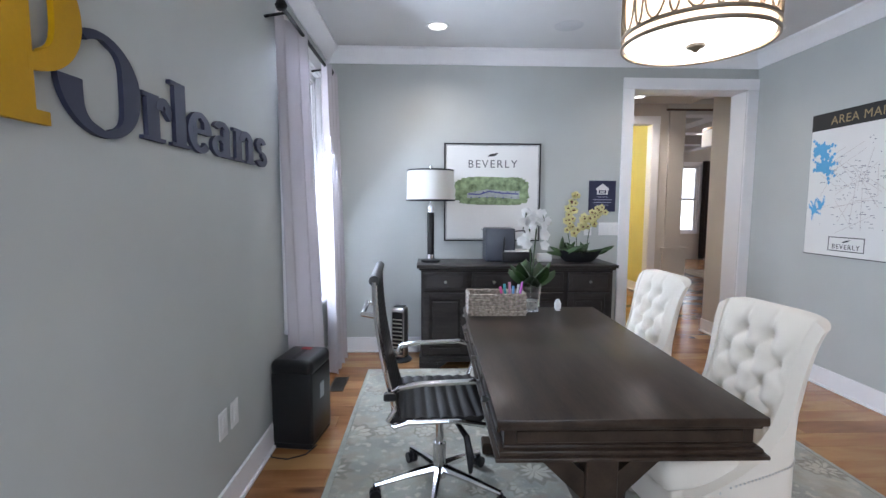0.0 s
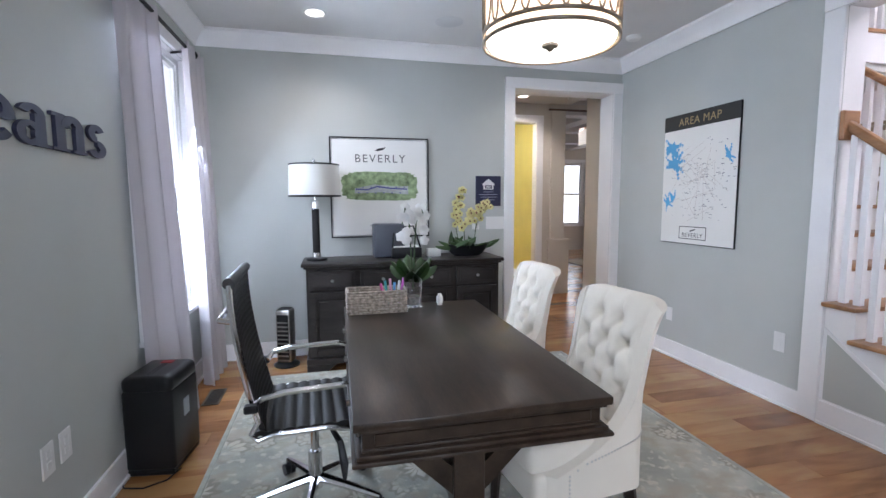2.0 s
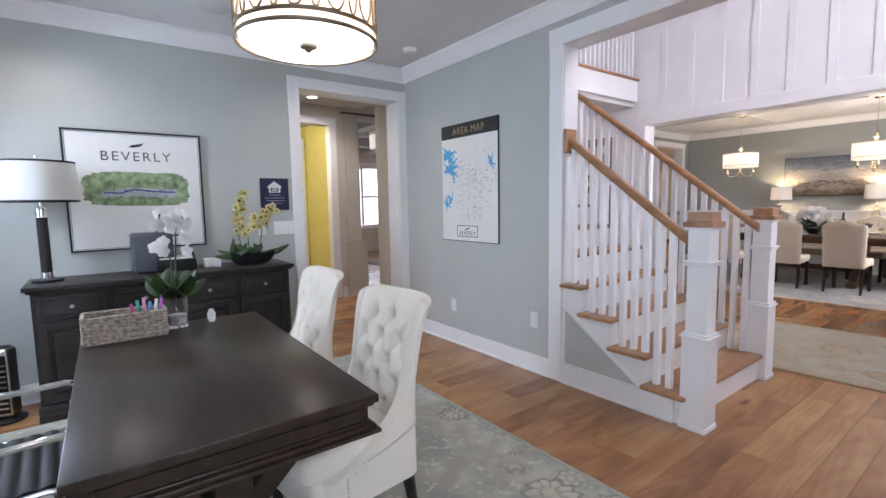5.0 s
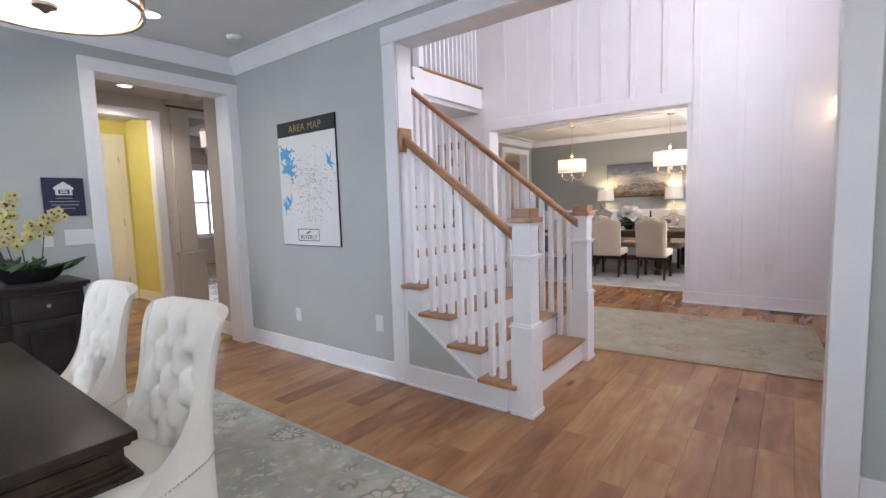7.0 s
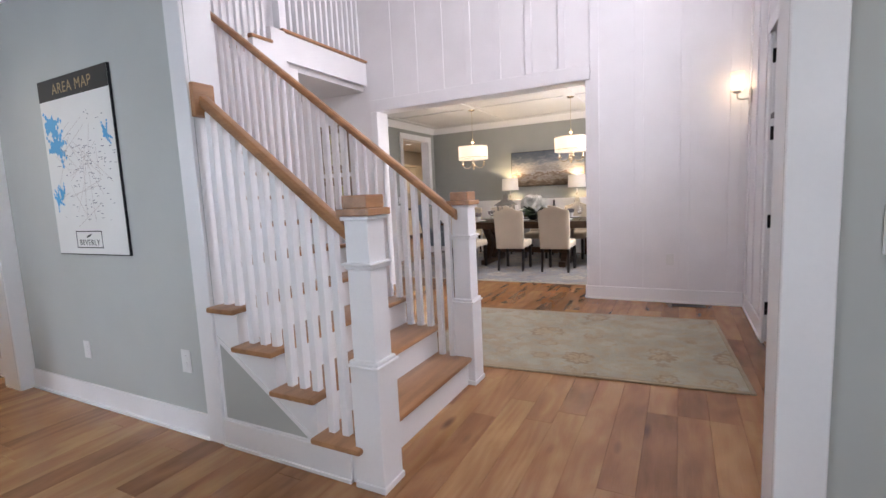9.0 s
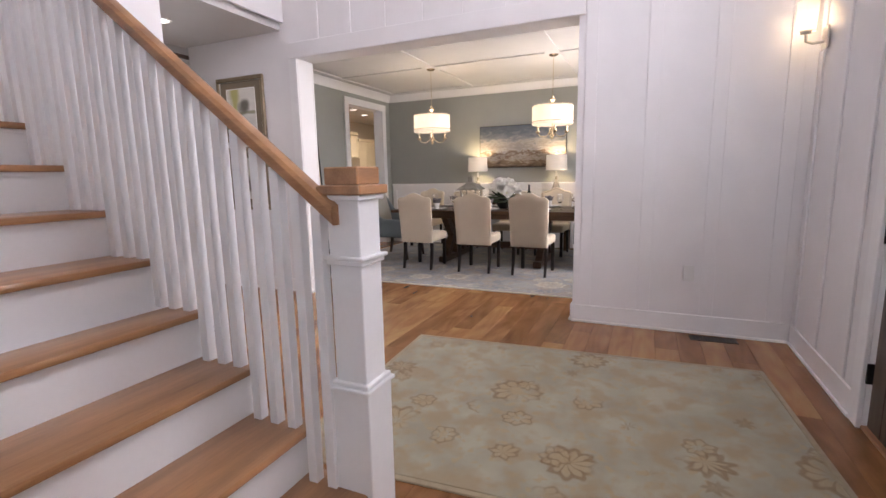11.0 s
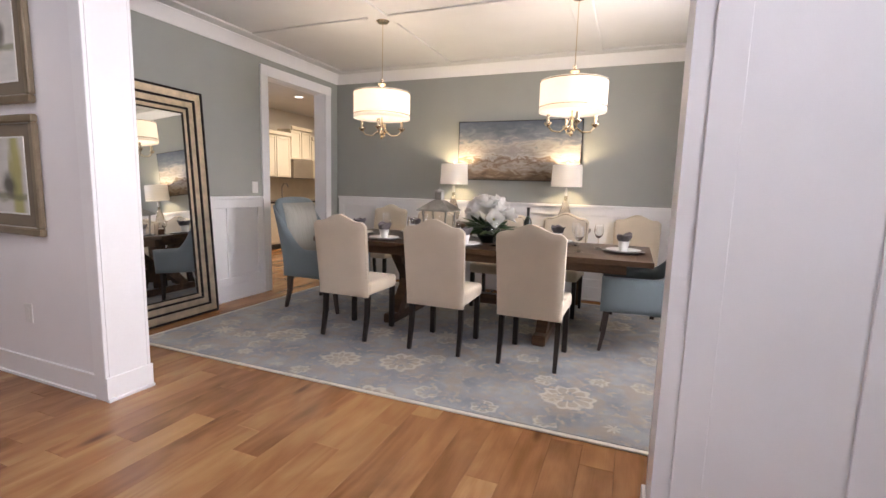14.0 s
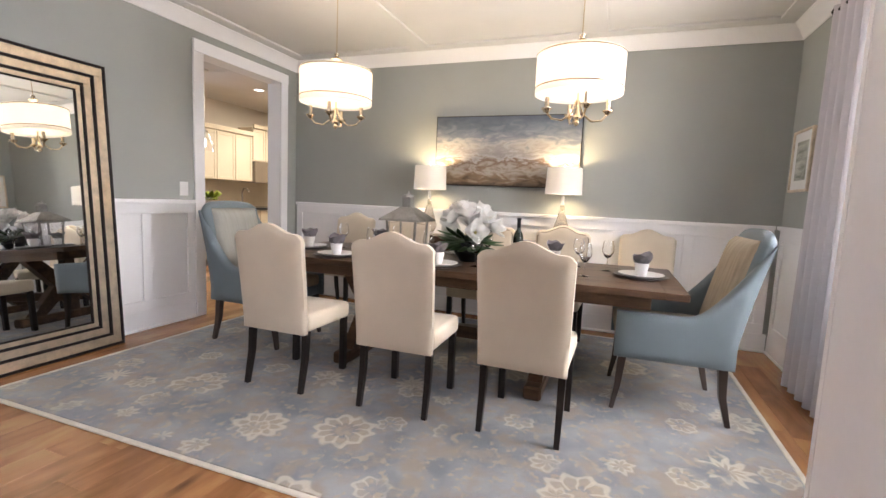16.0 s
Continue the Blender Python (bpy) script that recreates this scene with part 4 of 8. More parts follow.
    for i in range(5):
        a = math.radians(72 * i + 61)
        c, s = math.cos(a), math.sin(a)
        part("base_arm", sweep(bmesh.new(), [(0.02 * c, 0.02 * s, 0.125), (0.15 * c, 0.15 * s, 0.105), (0.30 * c, 0.30 * s, 0.075)], [0.022, 0.018, 0.012], 8), M_chrome, t, "polished chrome base arm")
        bm = bmesh.new()
        for k in (-1, 1):
            o = Vector((-s, c, 0)) * 0.014 * k
            p = Vector((0.30 * c, 0.30 * s, 0.028)) + o
            sweep(bm, [p - Vector((-s, c, 0)) * 0.009, p + Vector((-s, c, 0)) * 0.009], 0.027, 14)
        sweep(bm, [(0.30 * c, 0.30 * s, 0.03), (0.30 * c, 0.30 * s, 0.075)], 0.011, 8)
        part("caster", bm, M_black, t)
    return t


office_chair()


def shredder():
    t = thing("paper_shredder", pose(-0.715, 2.70, 0.0, 0, 0, -8), "black plastic paper shredder on the floor against the wall", "shredder")
    part("bin", boxes((-0.119, 0.119, -0.149, 0.149, 0.022, 0.438), bevel=0.02, seg=3), M_black, t)
    part("head", boxes((-0.121, 0.121, -0.151, 0.151, 0.415, 0.505), bevel=0.034, seg=5), M_black, t)
    part("slot", boxes((-0.012, 0.012, -0.10, 0.10, 0.504, 0.507)), M_dark, t)
    part("base", boxes((-0.11, 0.11, -0.15, 0.15, 0.0, 0.03), bevel=0.006), M_black, t)
    part("window", boxes((0.118, 0.122, -0.03, 0.03, 0.25, 0.34), bevel=0.004), mat("grey_label", (0.25, 0.27, 0.30), 0.3), t, "grey label on the bin")
    part("switch", boxes((-0.03, 0.03, 0.065, 0.10, 0.504, 0.510), bevel=0.002), mat("red_mark", (0.35, 0.02, 0.02), 0.4), t, "red mark on the top")
    part("cord", sweep(bmesh.new(), [(-0.115, -0.15, 0.05), (-0.125, -0.19, 0.012), (-0.07, -0.25, 0.006), (0.02, -0.26, 0.006), (0.10, -0.20, 0.006), (0.12, -0.10, 0.006)], 0.004, 6), M_black, t)
    return t


shredder()


def tower_heater():
    t = thing("tower_heater", pose(-0.225, 4.06, 0.0, 0, 0, -20), "silver and black tower heater on a round base", "heater")
    part("base", lathe(bmesh.new(), [(0, 0), (0.10, 0), (0.105, 0.012), (0.08, 0.03), (0, 0.034)]), M_black, t)
    part("body", boxes((-0.062, 0.062, -0.055, 0.055, 0.034, 0.48), bevel=0.02, seg=3), M_nickel, t)
    bm = boxes((-0.05, 0.05, -0.060, -0.05, 0.06, 0.44), bevel=0.004)
    part("grille", bm, M_black, t)
    bm = bmesh.new()
    for i in range(9):
        box(bm, -0.045, 0.045, -0.063, -0.058, 0.09 + 0.035 * i, 0.10 + 0.035 * i)
    part("slat", bm, M_nickel, t)
    part("control_panel", boxes((-0.045, 0.045, -0.04, 0.04, 0.479, 0.486), bevel=0.003), M_black, t)
    return t


tower_heater()


def desk_lamp():
    t = thing("table_lamp", pose(0.045, 4.03, 0.88), "black column table lamp with white drum shade on the sideboard", "lamp")
    part("base", lathe(bmesh.new(), [(0, 0), (0.085, 0), (0.085, 0.018), (0.06, 0.024), (0, 0.024)]), M_black, t)
    part("column", sweep(bmesh.new(), [(0, 0, 0.06), (0, 0, 0.43)], 0.030, 20), M_leather, t)
    part("collar", lathe(bmesh.new(), [(0, 0.024), (0.034, 0.024), (0.034, 0.065), (0, 0.065)]), M_chrome, t, "polished chrome collar")
    part("collar", lathe(bmesh.new(), [(0, 0.425), (0.033, 0.425), (0.033, 0.48), (0.012, 0.50), (0.012, 0.56), (0, 0.56)]), M_chrome, t, "polished chrome collar")
    part("shade", lathe(bmesh.new(), [(0.208, 0.525), (0.198, 0.785), (0.195, 0.785), (0.205, 0.525)], seg=40), M_shadeoff, t, "white drum shade")
    for z, r in ((0.525, 0.21), (0.775, 0.200)):
        part("trim_band", lathe(bmesh.new(), [(r, z - 0.002), (r, z + 0.010), (r - 0.006, z + 0.010), (r - 0.006, z - 0.002), (r, z - 0.002)], seg=40), M_black, t, "black shade trim")
    part("finial", lathe(bmesh.new(), [(0.004, 0.56), (0.004, 0.80), (0.012, 0.805), (0.008, 0.825), (0, 0.83)]), M_chrome, t)
    return t


desk_lamp()


def printer():
    t = thing("printer", pose(0.72, 4.13, 0.88), "dark grey printer with an open paper tray on the sideboard", "printer")
    g = mat("charcoal_plastic", (0.055, 0.06, 0.075), 0.4)
    part("body", boxes((-0.20, 0.06, -0.12, 0.13, 0.0, 0.29), bevel=0.02, seg=3), g, t)
    part("base", boxes((-0.06, 0.20, -0.17, 0.10, 0.0, 0.09), bevel=0.012, seg=2), M_black, t)
    part("tray", sweep(bmesh.new(), [(-0.05, -0.15, 0.09), (-0.03, -0.10, 0.26), (0.14, -0.08, 0.27), (0.19, -0.14, 0.09)], 0.008, 8), M_black, t)
    part("paper", boxes((-0.04, 0.17, -0.16, 0.05, 0.092, 0.10)), M_paper, t, "white paper in the tray")
    return t


printer()
solid("card_holder", boxes((0.98, 1.10, 4.02, 4.08, 0.88, 0.95), bevel=0.004), M_paper, "small white card box on the sideboard", "card holder")


def basket():
    t = thing("basket", pose(0.40, 2.60, 0.76), "woven seagrass basket on the desk", "basket")
    w, d, h = 0.155, 0.075, 0.125
    weave = mat("seagrass", (0.20, 0.15, 0.11), 0.8, var=0.35, scale=60, bump=0.5, bscale=180, col2=(0.42, 0.36, 0.30))
    bm = bmesh.new()
    n = 9
    for i in range(n):
        z = 0.008 + (h - 0.016) * i / (n - 1)
        pts = []
        for (xa, ya), (xb, yb) in (((-w, -d), (w, -d)), ((w, -d), (w, d)), ((w, d), (-w, d)), ((-w, d), (-w, -d))):
            m = 14 if abs(xa - xb) > 0.1 else 7
            for k in range(m):
                q = k / m
                off = 0.003 * (1 if (k + i) % 2 else -1)
                nx, ny = (0, -1 if ya < 0 else 1) if ya == yb else ((1 if xa > 0 else -1), 0)
                pts.append((xa + (xb - xa) * q + nx * off, ya + (yb - ya) * q + ny * off, z))
        sweep(bm, pts, 0.0075, 5, closed=True)
    part("weave", bm, weave, t)
    part("bottom", boxes((-w, w, -d, d, 0.0, 0.01)), weave, t)
    return t


basket()


def pens():
    t = thing("pens", pose(0.49, 2.60, 0.77), "bright coloured pens standing in the basket", "pens")
    for i, c in enumerate(((0.6, 0.08, 0.3), (0.05, 0.35, 0.35), (0.65, 0.3, 0.45), (0.1, 0.3, 0.6), (0.7, 0.7, 0.72), (0.55, 0.1, 0.5))):
        a = -0.05 + 0.02 * i
        part("pen", sweep(bmesh.new(), [(a * 0.7, 0.01 * (i % 3 - 1), 0.0), (a * 1.3, 0.02 * (i % 2), 0.14 + 0.012 * (i % 3))], 0.007, 8), mat("pen_colour", c, 0.4), t)
    return t


pens()


def petal(bm, c, d, up, ln, wd, cup=0.2):
    """A petal or leaf of length ln from c towards d."""
    d, up = Vector(d).normalized(), Vector(up)
    s = d.cross(up).normalized()
    up = s.cross(d)

    def f(u, v):
        k = math.sin(math.pi * min(1, 0.12 + 0.88 * v)) ** 0.7 if v < 1 else 0.0
        x = (2 * u - 1)
        return Vector(c) + d * ln * v + s * x * wd * k * 0.5 + up * (cup * ln * (x * x * k * 0.4 + 0.5 * v * v) * 1.0)
    sheet(bm, f, 4, 6)


def flower(bm, c, facing, r):
    f = Vector(facing).normalized()
    a = f.orthogonal().normalized()
    b = f.cross(a)
    for i in range(5):
        w = 2 * math.pi * i / 5
        petal(bm, c, a * math.cos(w) + b * math.sin(w) + f * 0.25, f, r, r * 0.95, 0.15)


def vase_orchid():
    t = thing("white_orchid", pose(0.615, 2.66, 0.76), "white orchid in a clear glass vase on the desk", "plant")
    part("vase", lathe(bmesh.new(), [(0, 0), (0.045, 0), (0.06, 0.17), (0.057, 0.17), (0.042, 0.012), (0, 0.012)], seg=12), M_glass, t, "clear faceted glass vase")
    rs = random.Random(5)
    part("pebbles", lathe(bmesh.new(), [(0, 0.014), (0.04, 0.014), (0.045, 0.06), (0, 0.07)], seg=12), mat("white_pebbles", (0.6, 0.58, 0.55), 0.7, var=0.3, scale=60, bump=0.8, bscale=80), t)
    bm = bmesh.new()
    for i in range(9):
        w = 2 * math.pi * i / 9 + 0.3
        petal(bm, (0, 0, 0.15), (math.cos(w) * 0.7, math.sin(w) * 0.7, 0.6 + 0.5 * (i % 3)), (0, 0, 1), 0.17, 0.095, -0.5)
    part("leaves", bm, M_leaf, t, "broad dark green leaves", smooth=80)
    stems, fl = bmesh.new(), bmesh.new()
    for s in (-1, 1):
        pts = [(0.0, 0.0, 0.10), (0.010 * s, 0.0, 0.32), (0.02 * s, -0.01, 0.48), (0.045 * s, -0.03, 0.56), (0.065 * s, -0.05, 0.47 if s < 0 else 0.50)]
        sweep(stems, pts, 0.004, 6)
        for k in range(13):
            q = k / 12
            flower(fl, (s * (0.01 + 0.05 * q) + rs.uniform(-0.025, 0.025), -0.02 - 0.04 * q + rs.uniform(-0.02, 0.02), 0.38 + 0.19 * math.sin(math.pi * (0.2 + 0.75 * q)) + rs.uniform(-0.05, 0.02)), (rs.uniform(-0.5, 0.5) + 0.3 * s, -1, rs.uniform(-0.2, 0.4)), rs.uniform(0.027, 0.036))
    part("stem", stems, M_leaf, t)
    part("blossoms", fl, M_petal, t, "white orchid blossoms", smooth=80)
    return t


vase_orchid()


def bowl_orchid():
    t = thing("yellow_orchid", pose(1.34, 4.03, 0.88), "yellow orchids in a black boat-shaped bowl on the sideboard", "plant")
    bm = bmesh.new()

    def f(u, v, k=1.0):
        a = 2 * math.pi * u
        r = 0.55 + 0.45 * v ** 0.7
        return (0.21 * k * r * math.cos(a), 0.085 * k * r * math.sin(a), 0.085 * v + 0.025 * abs(math.cos(a)) ** 3 * v)
    sheet(bm, f, 32, 5)
    sheet(bm, lambda u, v: Vector(f(u, v, 0.94)) + Vector((0, 0, 0.004)), 32, 5)
    part("bowl", bm, M_black, t, "glossy black boat-shaped bowl", smooth=60)
    part("moss", lathe(bmesh.new(), [(0.0, 0.075), (0.07, 0.07), (0.078, 0.055)], seg=16), M_leaf, t)
    rs = random.Random(8)
    bm = bmesh.new()
    for i in range(30):
        x = rs.uniform(-0.17, 0.17)
        w = rs.uniform(0, 6.28)
        petal(bm, (x, rs.uniform(-0.03, 0.03), 0.07), (math.cos(w) + x * 3, math.sin(w) * 0.8 - 0.3, rs.uniform(0.5, 1.1)), (0, 0, 1), rs.uniform(0.12, 0.20), 0.042, -0.5)
    part("leaves", bm, M_leaf, t, "strappy green leaves", smooth=80)
    stems, fl, lip = bmesh.new(), bmesh.new(), bmesh.new()
    for x0, pts in ((-0.07, [(-0.07, 0, 0.08), (-0.10, 0, 0.25), (-0.09, 0, 0.42), (-0.06, -0.02, 0.58)]), (0.06, [(0.06, 0, 0.08), (0.09, 0, 0.3), (0.10, -0.01, 0.40), (0.19, -0.03, 0.46)]), (-0.02, [(-0.02, 0, 0.08), (-0.03, -0.01, 0.25), (0.02, -0.03, 0.36), (0.10, -0.04, 0.40)])):
        sweep(stems, pts, 0.0035, 6)
        for k in range(21):
            q = 1.1 + 1.85 * k / 20
            i = min(2, int(q))
            p = Vector(pts[i]).lerp(Vector(pts[i + 1]), q - i)
            c, d = p + Vector((rs.uniform(-0.035, 0.035), rs.uniform(-0.03, 0.0), rs.uniform(-0.03, 0.03))), Vector((rs.uniform(-0.6, 0.6), -1, rs.uniform(-0.3, 0.5)))
            flower(fl, c, d, rs.uniform(0.028, 0.040))
            bmesh.ops.create_icosphere(lip, subdivisions=1, radius=0.008, matrix=Matrix.Translation(c + d.normalized() * 0.010))
    part("stem", stems, M_leaf, t)
    part("blossoms", fl, M_ypetal, t, "pale yellow orchid blossoms", smooth=80)
    tagged(part("blossom_centres", lip, mat("dark_red_lip", (0.16, 0.035, 0.02), 0.5), t, "small dark red blossom centres"), kind="stuff")
    return t


bowl_orchid()
bm_ = bmesh.new()
box(bm_, 0.755, 0.785, 2.645, 2.675, 0.76, 0.765, bevel=0.002)
lathe(bm_, [(0, 0.765), (0.018, 0.77), (0.02, 0.80), (0.01, 0.825), (0, 0.827)], (0.77, 2.66, 0), 12)
# Small white upright desk item whose use is unclear.
solid("desk_gadget", bm_, M_plate, "small white upright desk gadget beside the vase", "gadget")


def flat_frame(bm, w, h, b, t, depth):
    """An upright picture frame in the plane y = 0, centred; b wide, standing out towards -y."""
    for r in ((-w / 2, w / 2, h / 2 - b, h / 2), (-w / 2, w / 2, -h / 2, -h / 2 + b), (-w / 2, -w / 2 + b, -h / 2 + b, h / 2 - b), (w / 2 - b, w / 2, -h / 2 + b, h / 2 - b)):
        box(bm, r[0], r[1], -depth, 0, r[2], r[3], bevel=t)
    return bm


UP = pose(0, 0, 0, 90, 0, 0)


def poster():
    t = thing("framed_poster", pose(0.608, 4.296, 1.485), "framed site plan poster with a green map on the wall", "poster")
    w, h = 0.88, 0.885
    part("frame", flat_frame(bmesh.new(), w, h, 0.012, 0.002, 0.025), M_black, t, "thin black frame")
    part("sheet", boxes((-w / 2 + 0.012, w / 2 - 0.012, -0.014, -0.004, -h / 2 + 0.012, h / 2 - 0.012)), M_paper, t)
    bm = bmesh.new()
    flat_frame(bm, w - 0.035, h - 0.035, 0.003, 0.0, 0.0155)
    part("border_line", bm, M_dark, t)
    words("BEVERLY", 0.098, mat("grey_ink", (0.10, 0.10, 0.10), 0.6), t, Matrix.Translation((0, -0.0145, 0.225)) @ UP, spacing=1.25)
    bm = bmesh.new()
    prism(bm, [(-0.05, 0.325), (-0.02, 0.345), (0.02, 0.352), (0.055, 0.36), (0.03, 0.335), (-0.01, 0.325)], "y", -0.0155, -0.0145)
    part("feather_mark", bm, M_dark, t)
    rs = random.Random(3)
    bm = bmesh.new()
    n = 64
    ring = []
    for i in range(n):
        a = 2 * math.pi * i / n
        c, s = math.cos(a), math.sin(a)
        r = 1 + rs.uniform(-0.05, 0.05)
        ring.append((0.335 * math.copysign(abs(c) ** 0.4, c) * r, 0.015 + 0.125 * math.copysign(abs(s) ** 0.45, s) * r))
    prism(bm, ring, "y", -0.016, -0.0145)
    part("site_plan", bm, mat("map_green", (0.13, 0.22, 0.09), 0.7, var=0.35, scale=22, col2=(0.28, 0.36, 0.20)), t, "green printed site plan")
    bm = bmesh.new()
    prism(bm, [(-0.23, -0.05), (-0.23, -0.005), (-0.05, 0.03), (0.10, 0.015), (0.25, 0.015), (0.25, -0.06), (0.0, -0.04)], "y", -0.0175, -0.0162)
    part("built_area", bm, mat("map_grey", (0.42, 0.45, 0.46), 0.7, var=0.15, scale=30), t)
    bm = bmesh.new()
    P = [(-0.22, -0.012), (-0.12, -0.018), (-0.03, 0.012), (0.08, -0.004), (0.24, -0.012)]
    for a, b in zip(P, P[1:]):
        prism(bm, [(a[0], a[1] - 0.006), (b[0], b[1] - 0.006), (b[0], b[1] + 0.006), (a[0], a[1] + 0.006)], "y", -0.0190, -0.0178)
    for k in range(12):
        x = -0.2 + 0.037 * k
        box(bm, x, x + 0.012, -0.0190, -0.0178, -0.05 + 0.05 * (k % 2), -0.04 + 0.05 * (k % 2))
    part("road_line", bm, mat("map_blue", (0.10, 0.10, 0.30), 0.7), t)
    bm = bmesh.new()
    for k in range(5):
        box(bm, -0.10 + 0.06 * k, -0.06 + 0.06 * k, -0.0155, -0.0145, -0.34, -0.333)
    part("caption", bm, mat("grey_caption", (0.35, 0.35, 0.35), 0.6), t)
    return t


poster()


def area_map():
    t = thing("area_map", pose(3.038, 3.25, 1.532, 0, 0, -90) @ Matrix.Diagonal((1, 0.45, 1, 1)), "tall white printed area map with a black heading on the wall", "map")
    w, h = 0.775, 1.07
    part("board", boxes((-w / 2, w / 2, -0.028, 0.004, -h / 2, h / 2), bevel=0.002), M_black, t)
    part("sheet", boxes((-w / 2 + 0.004, w / 2 - 0.004, -0.0305, -0.0285, -h / 2 + 0.006, h / 2 - 0.006)), M_paper, t)
    part("heading", boxes((-w / 2 + 0.003, w / 2 - 0.003, -0.032, -0.0306, h / 2 - 0.125, h / 2 - 0.004)), M_dark, t)
    words("AREA MAP", 0.088, mat("gold_ink", (0.34, 0.25, 0.12), 0.5), t, Matrix.Translation((0, -0.0325, h / 2 - 0.095)) @ UP, spacing=1.08, depth=0.001)
    blue, ink = mat("map_water", (0.10, 0.38, 0.66), 0.6, var=0.1), mat("map_ink", (0.22, 0.22, 0.24), 0.6)
    rs = random.Random(4)
    bm = bmesh.new()

    def blob(cx, cz, rx, rz, y):
        k = 14
        prism(bm, [(cx + rx * rs.uniform(0.55, 1.2) * math.cos(2 * math.pi * i / k), cz + rz * rs.uniform(0.55, 1.2) * math.sin(2 * math.pi * i / k)) for i in range(k)], "y", y - 0.0008, y)
    level = 0
    for cx, cz, arms, reach in ((-0.27, 0.27, 9, 0.10), (-0.24, 0.13, 9, 0.10), (-0.31, -0.19, 6, 0.06), (-0.25, -0.16, 4, 0.06), (0.30, 0.16, 5, 0.06)):
        blob(cx, cz, reach * 0.42, reach * 0.55, -0.0307 - 0.0001 * level)
        for k in range(arms):
            w, px, pz = rs.uniform(0, 6.28), cx, cz
            for step in range(4):
                level += 1
                w += rs.uniform(-0.5, 0.5)
                px, pz = px + reach * 0.26 * math.cos(w), pz + reach * 0.32 * math.sin(w)
                if abs(px) < 0.365:
                    blob(px, pz, reach * (0.22 - 0.035 * step), reach * (0.24 - 0.035 * step), -0.0307 - 0.000008 * level)
    tagged(part("lakes", bm, blue, t, "bright blue printed lakes"), kind="stuff")
    bm = bmesh.new()
    for i in range(150):
        x, z = rs.gauss(0.06, 0.14), rs.gauss(-0.06, 0.17)
        if abs(x) < 0.36 and -0.36 < z < 0.36:
            q = rs.choice(((0.022, 0.004), (0.014, 0.005), (0.006, 0.006), (0.035, 0.003)))
            box(bm, x, x + q[0], -0.0316, -0.0308, z, z + q[1])
    tagged(part("place_marks", bm, ink, t, "small dark map symbols"), kind="stuff")
    bm = bmesh.new()
    for i in range(26):
        a, p = rs.uniform(0, math.pi), (rs.gauss(0.05, 0.12), rs.gauss(-0.05, 0.15))
        L = rs.uniform(0.05, 0.2)
        dx, dz = L * math.cos(a), L * math.sin(a)
        q = [(max(-0.37, min(0.37, p[0] + s * dx)), max(-0.38, min(0.36, p[1] + s * dz))) for s in (-1, 1)]
        nx, nz = -math.sin(a) * 0.0012, math.cos(a) * 0.0012
        prism(bm, [(q[0][0] - nx, q[0][1] - nz), (q[1][0] - nx, q[1][1] - nz), (q[1][0] + nx, q[1][1] + nz), (q[0][0] + nx, q[0][1] + nz)], "y", -0.0313 - 0.00005 * i, -0.0306)
    tagged(part("roads", bm, mat("map_road", (0.55, 0.50, 0.47), 0.6), t), kind="stuff")
    bm = bmesh.new()
    bm2 = flat_frame(bm, 0.29, 0.105, 0.006, 0.0, 0.0322)
    bmesh.ops.translate(bm2, verts=bm2.verts, vec=(-0.02, 0, -0.44))
    part("title_frame", bm2, M_dark, t)
    words("BEVERLY", 0.05, M_dark, t, Matrix.Translation((-0.02, -0.032, -0.475)) @ UP, spacing=1.2, depth=0.0008)
    bm = bmesh.new()
    prism(bm, [(-0.05, -0.425), (-0.02, -0.412), (0.02, -0.405), (-0.005, -0.42), (-0.04, -0.43)], "y", -0.0325, -0.031)
    part("feather_mark", bm, M_dark, t)
    return t


area_map()


def plaque():
    t = thing("wall_plaque", pose(1.628, 4.298, 1.457), "navy blue notice plaque with a white house sign on the wall", "plaque")
    part("board", boxes((-0.125, 0.125, -0.012, 0, -0.142, 0.142), bevel=0.002), M_navy, t)
    bm = bmesh.new()
    prism(bm, [(-0.06, 0.07), (0, 0.115), (0.06, 0.07), (0.06, 0.055), (-0.06, 0.055)], "y", -0.0145, -0.0125)
    for r in ((-0.05, -0.034, 0.015, 0.055), (0.034, 0.05, 0.015, 0.055), (-0.034, 0.034, 0.015, 0.024), (-0.022, 0.022, 0.042, 0.049), (-0.022, 0.022, 0.030, 0.037)):
        box(bm, r[0], r[1], -0.0145, -0.0125, r[2], r[3])
    part("house_sign", bm, M_plate, t, "white house symbol")
    bm = bmesh.new()
    for i, (a, b) in enumerate(((-0.05, 0.05), (-0.09, 0.09), (-0.08, 0.085), (-0.06, 0.06))):
        z = -0.01 - 0.025 * i
        box(bm, a, b, -0.0145, -0.0125, z, z + 0.005)
    part("notice_lines", bm, mat("pale_ink", (0.35, 0.36, 0.45), 0.6), t)
    return t


plaque()


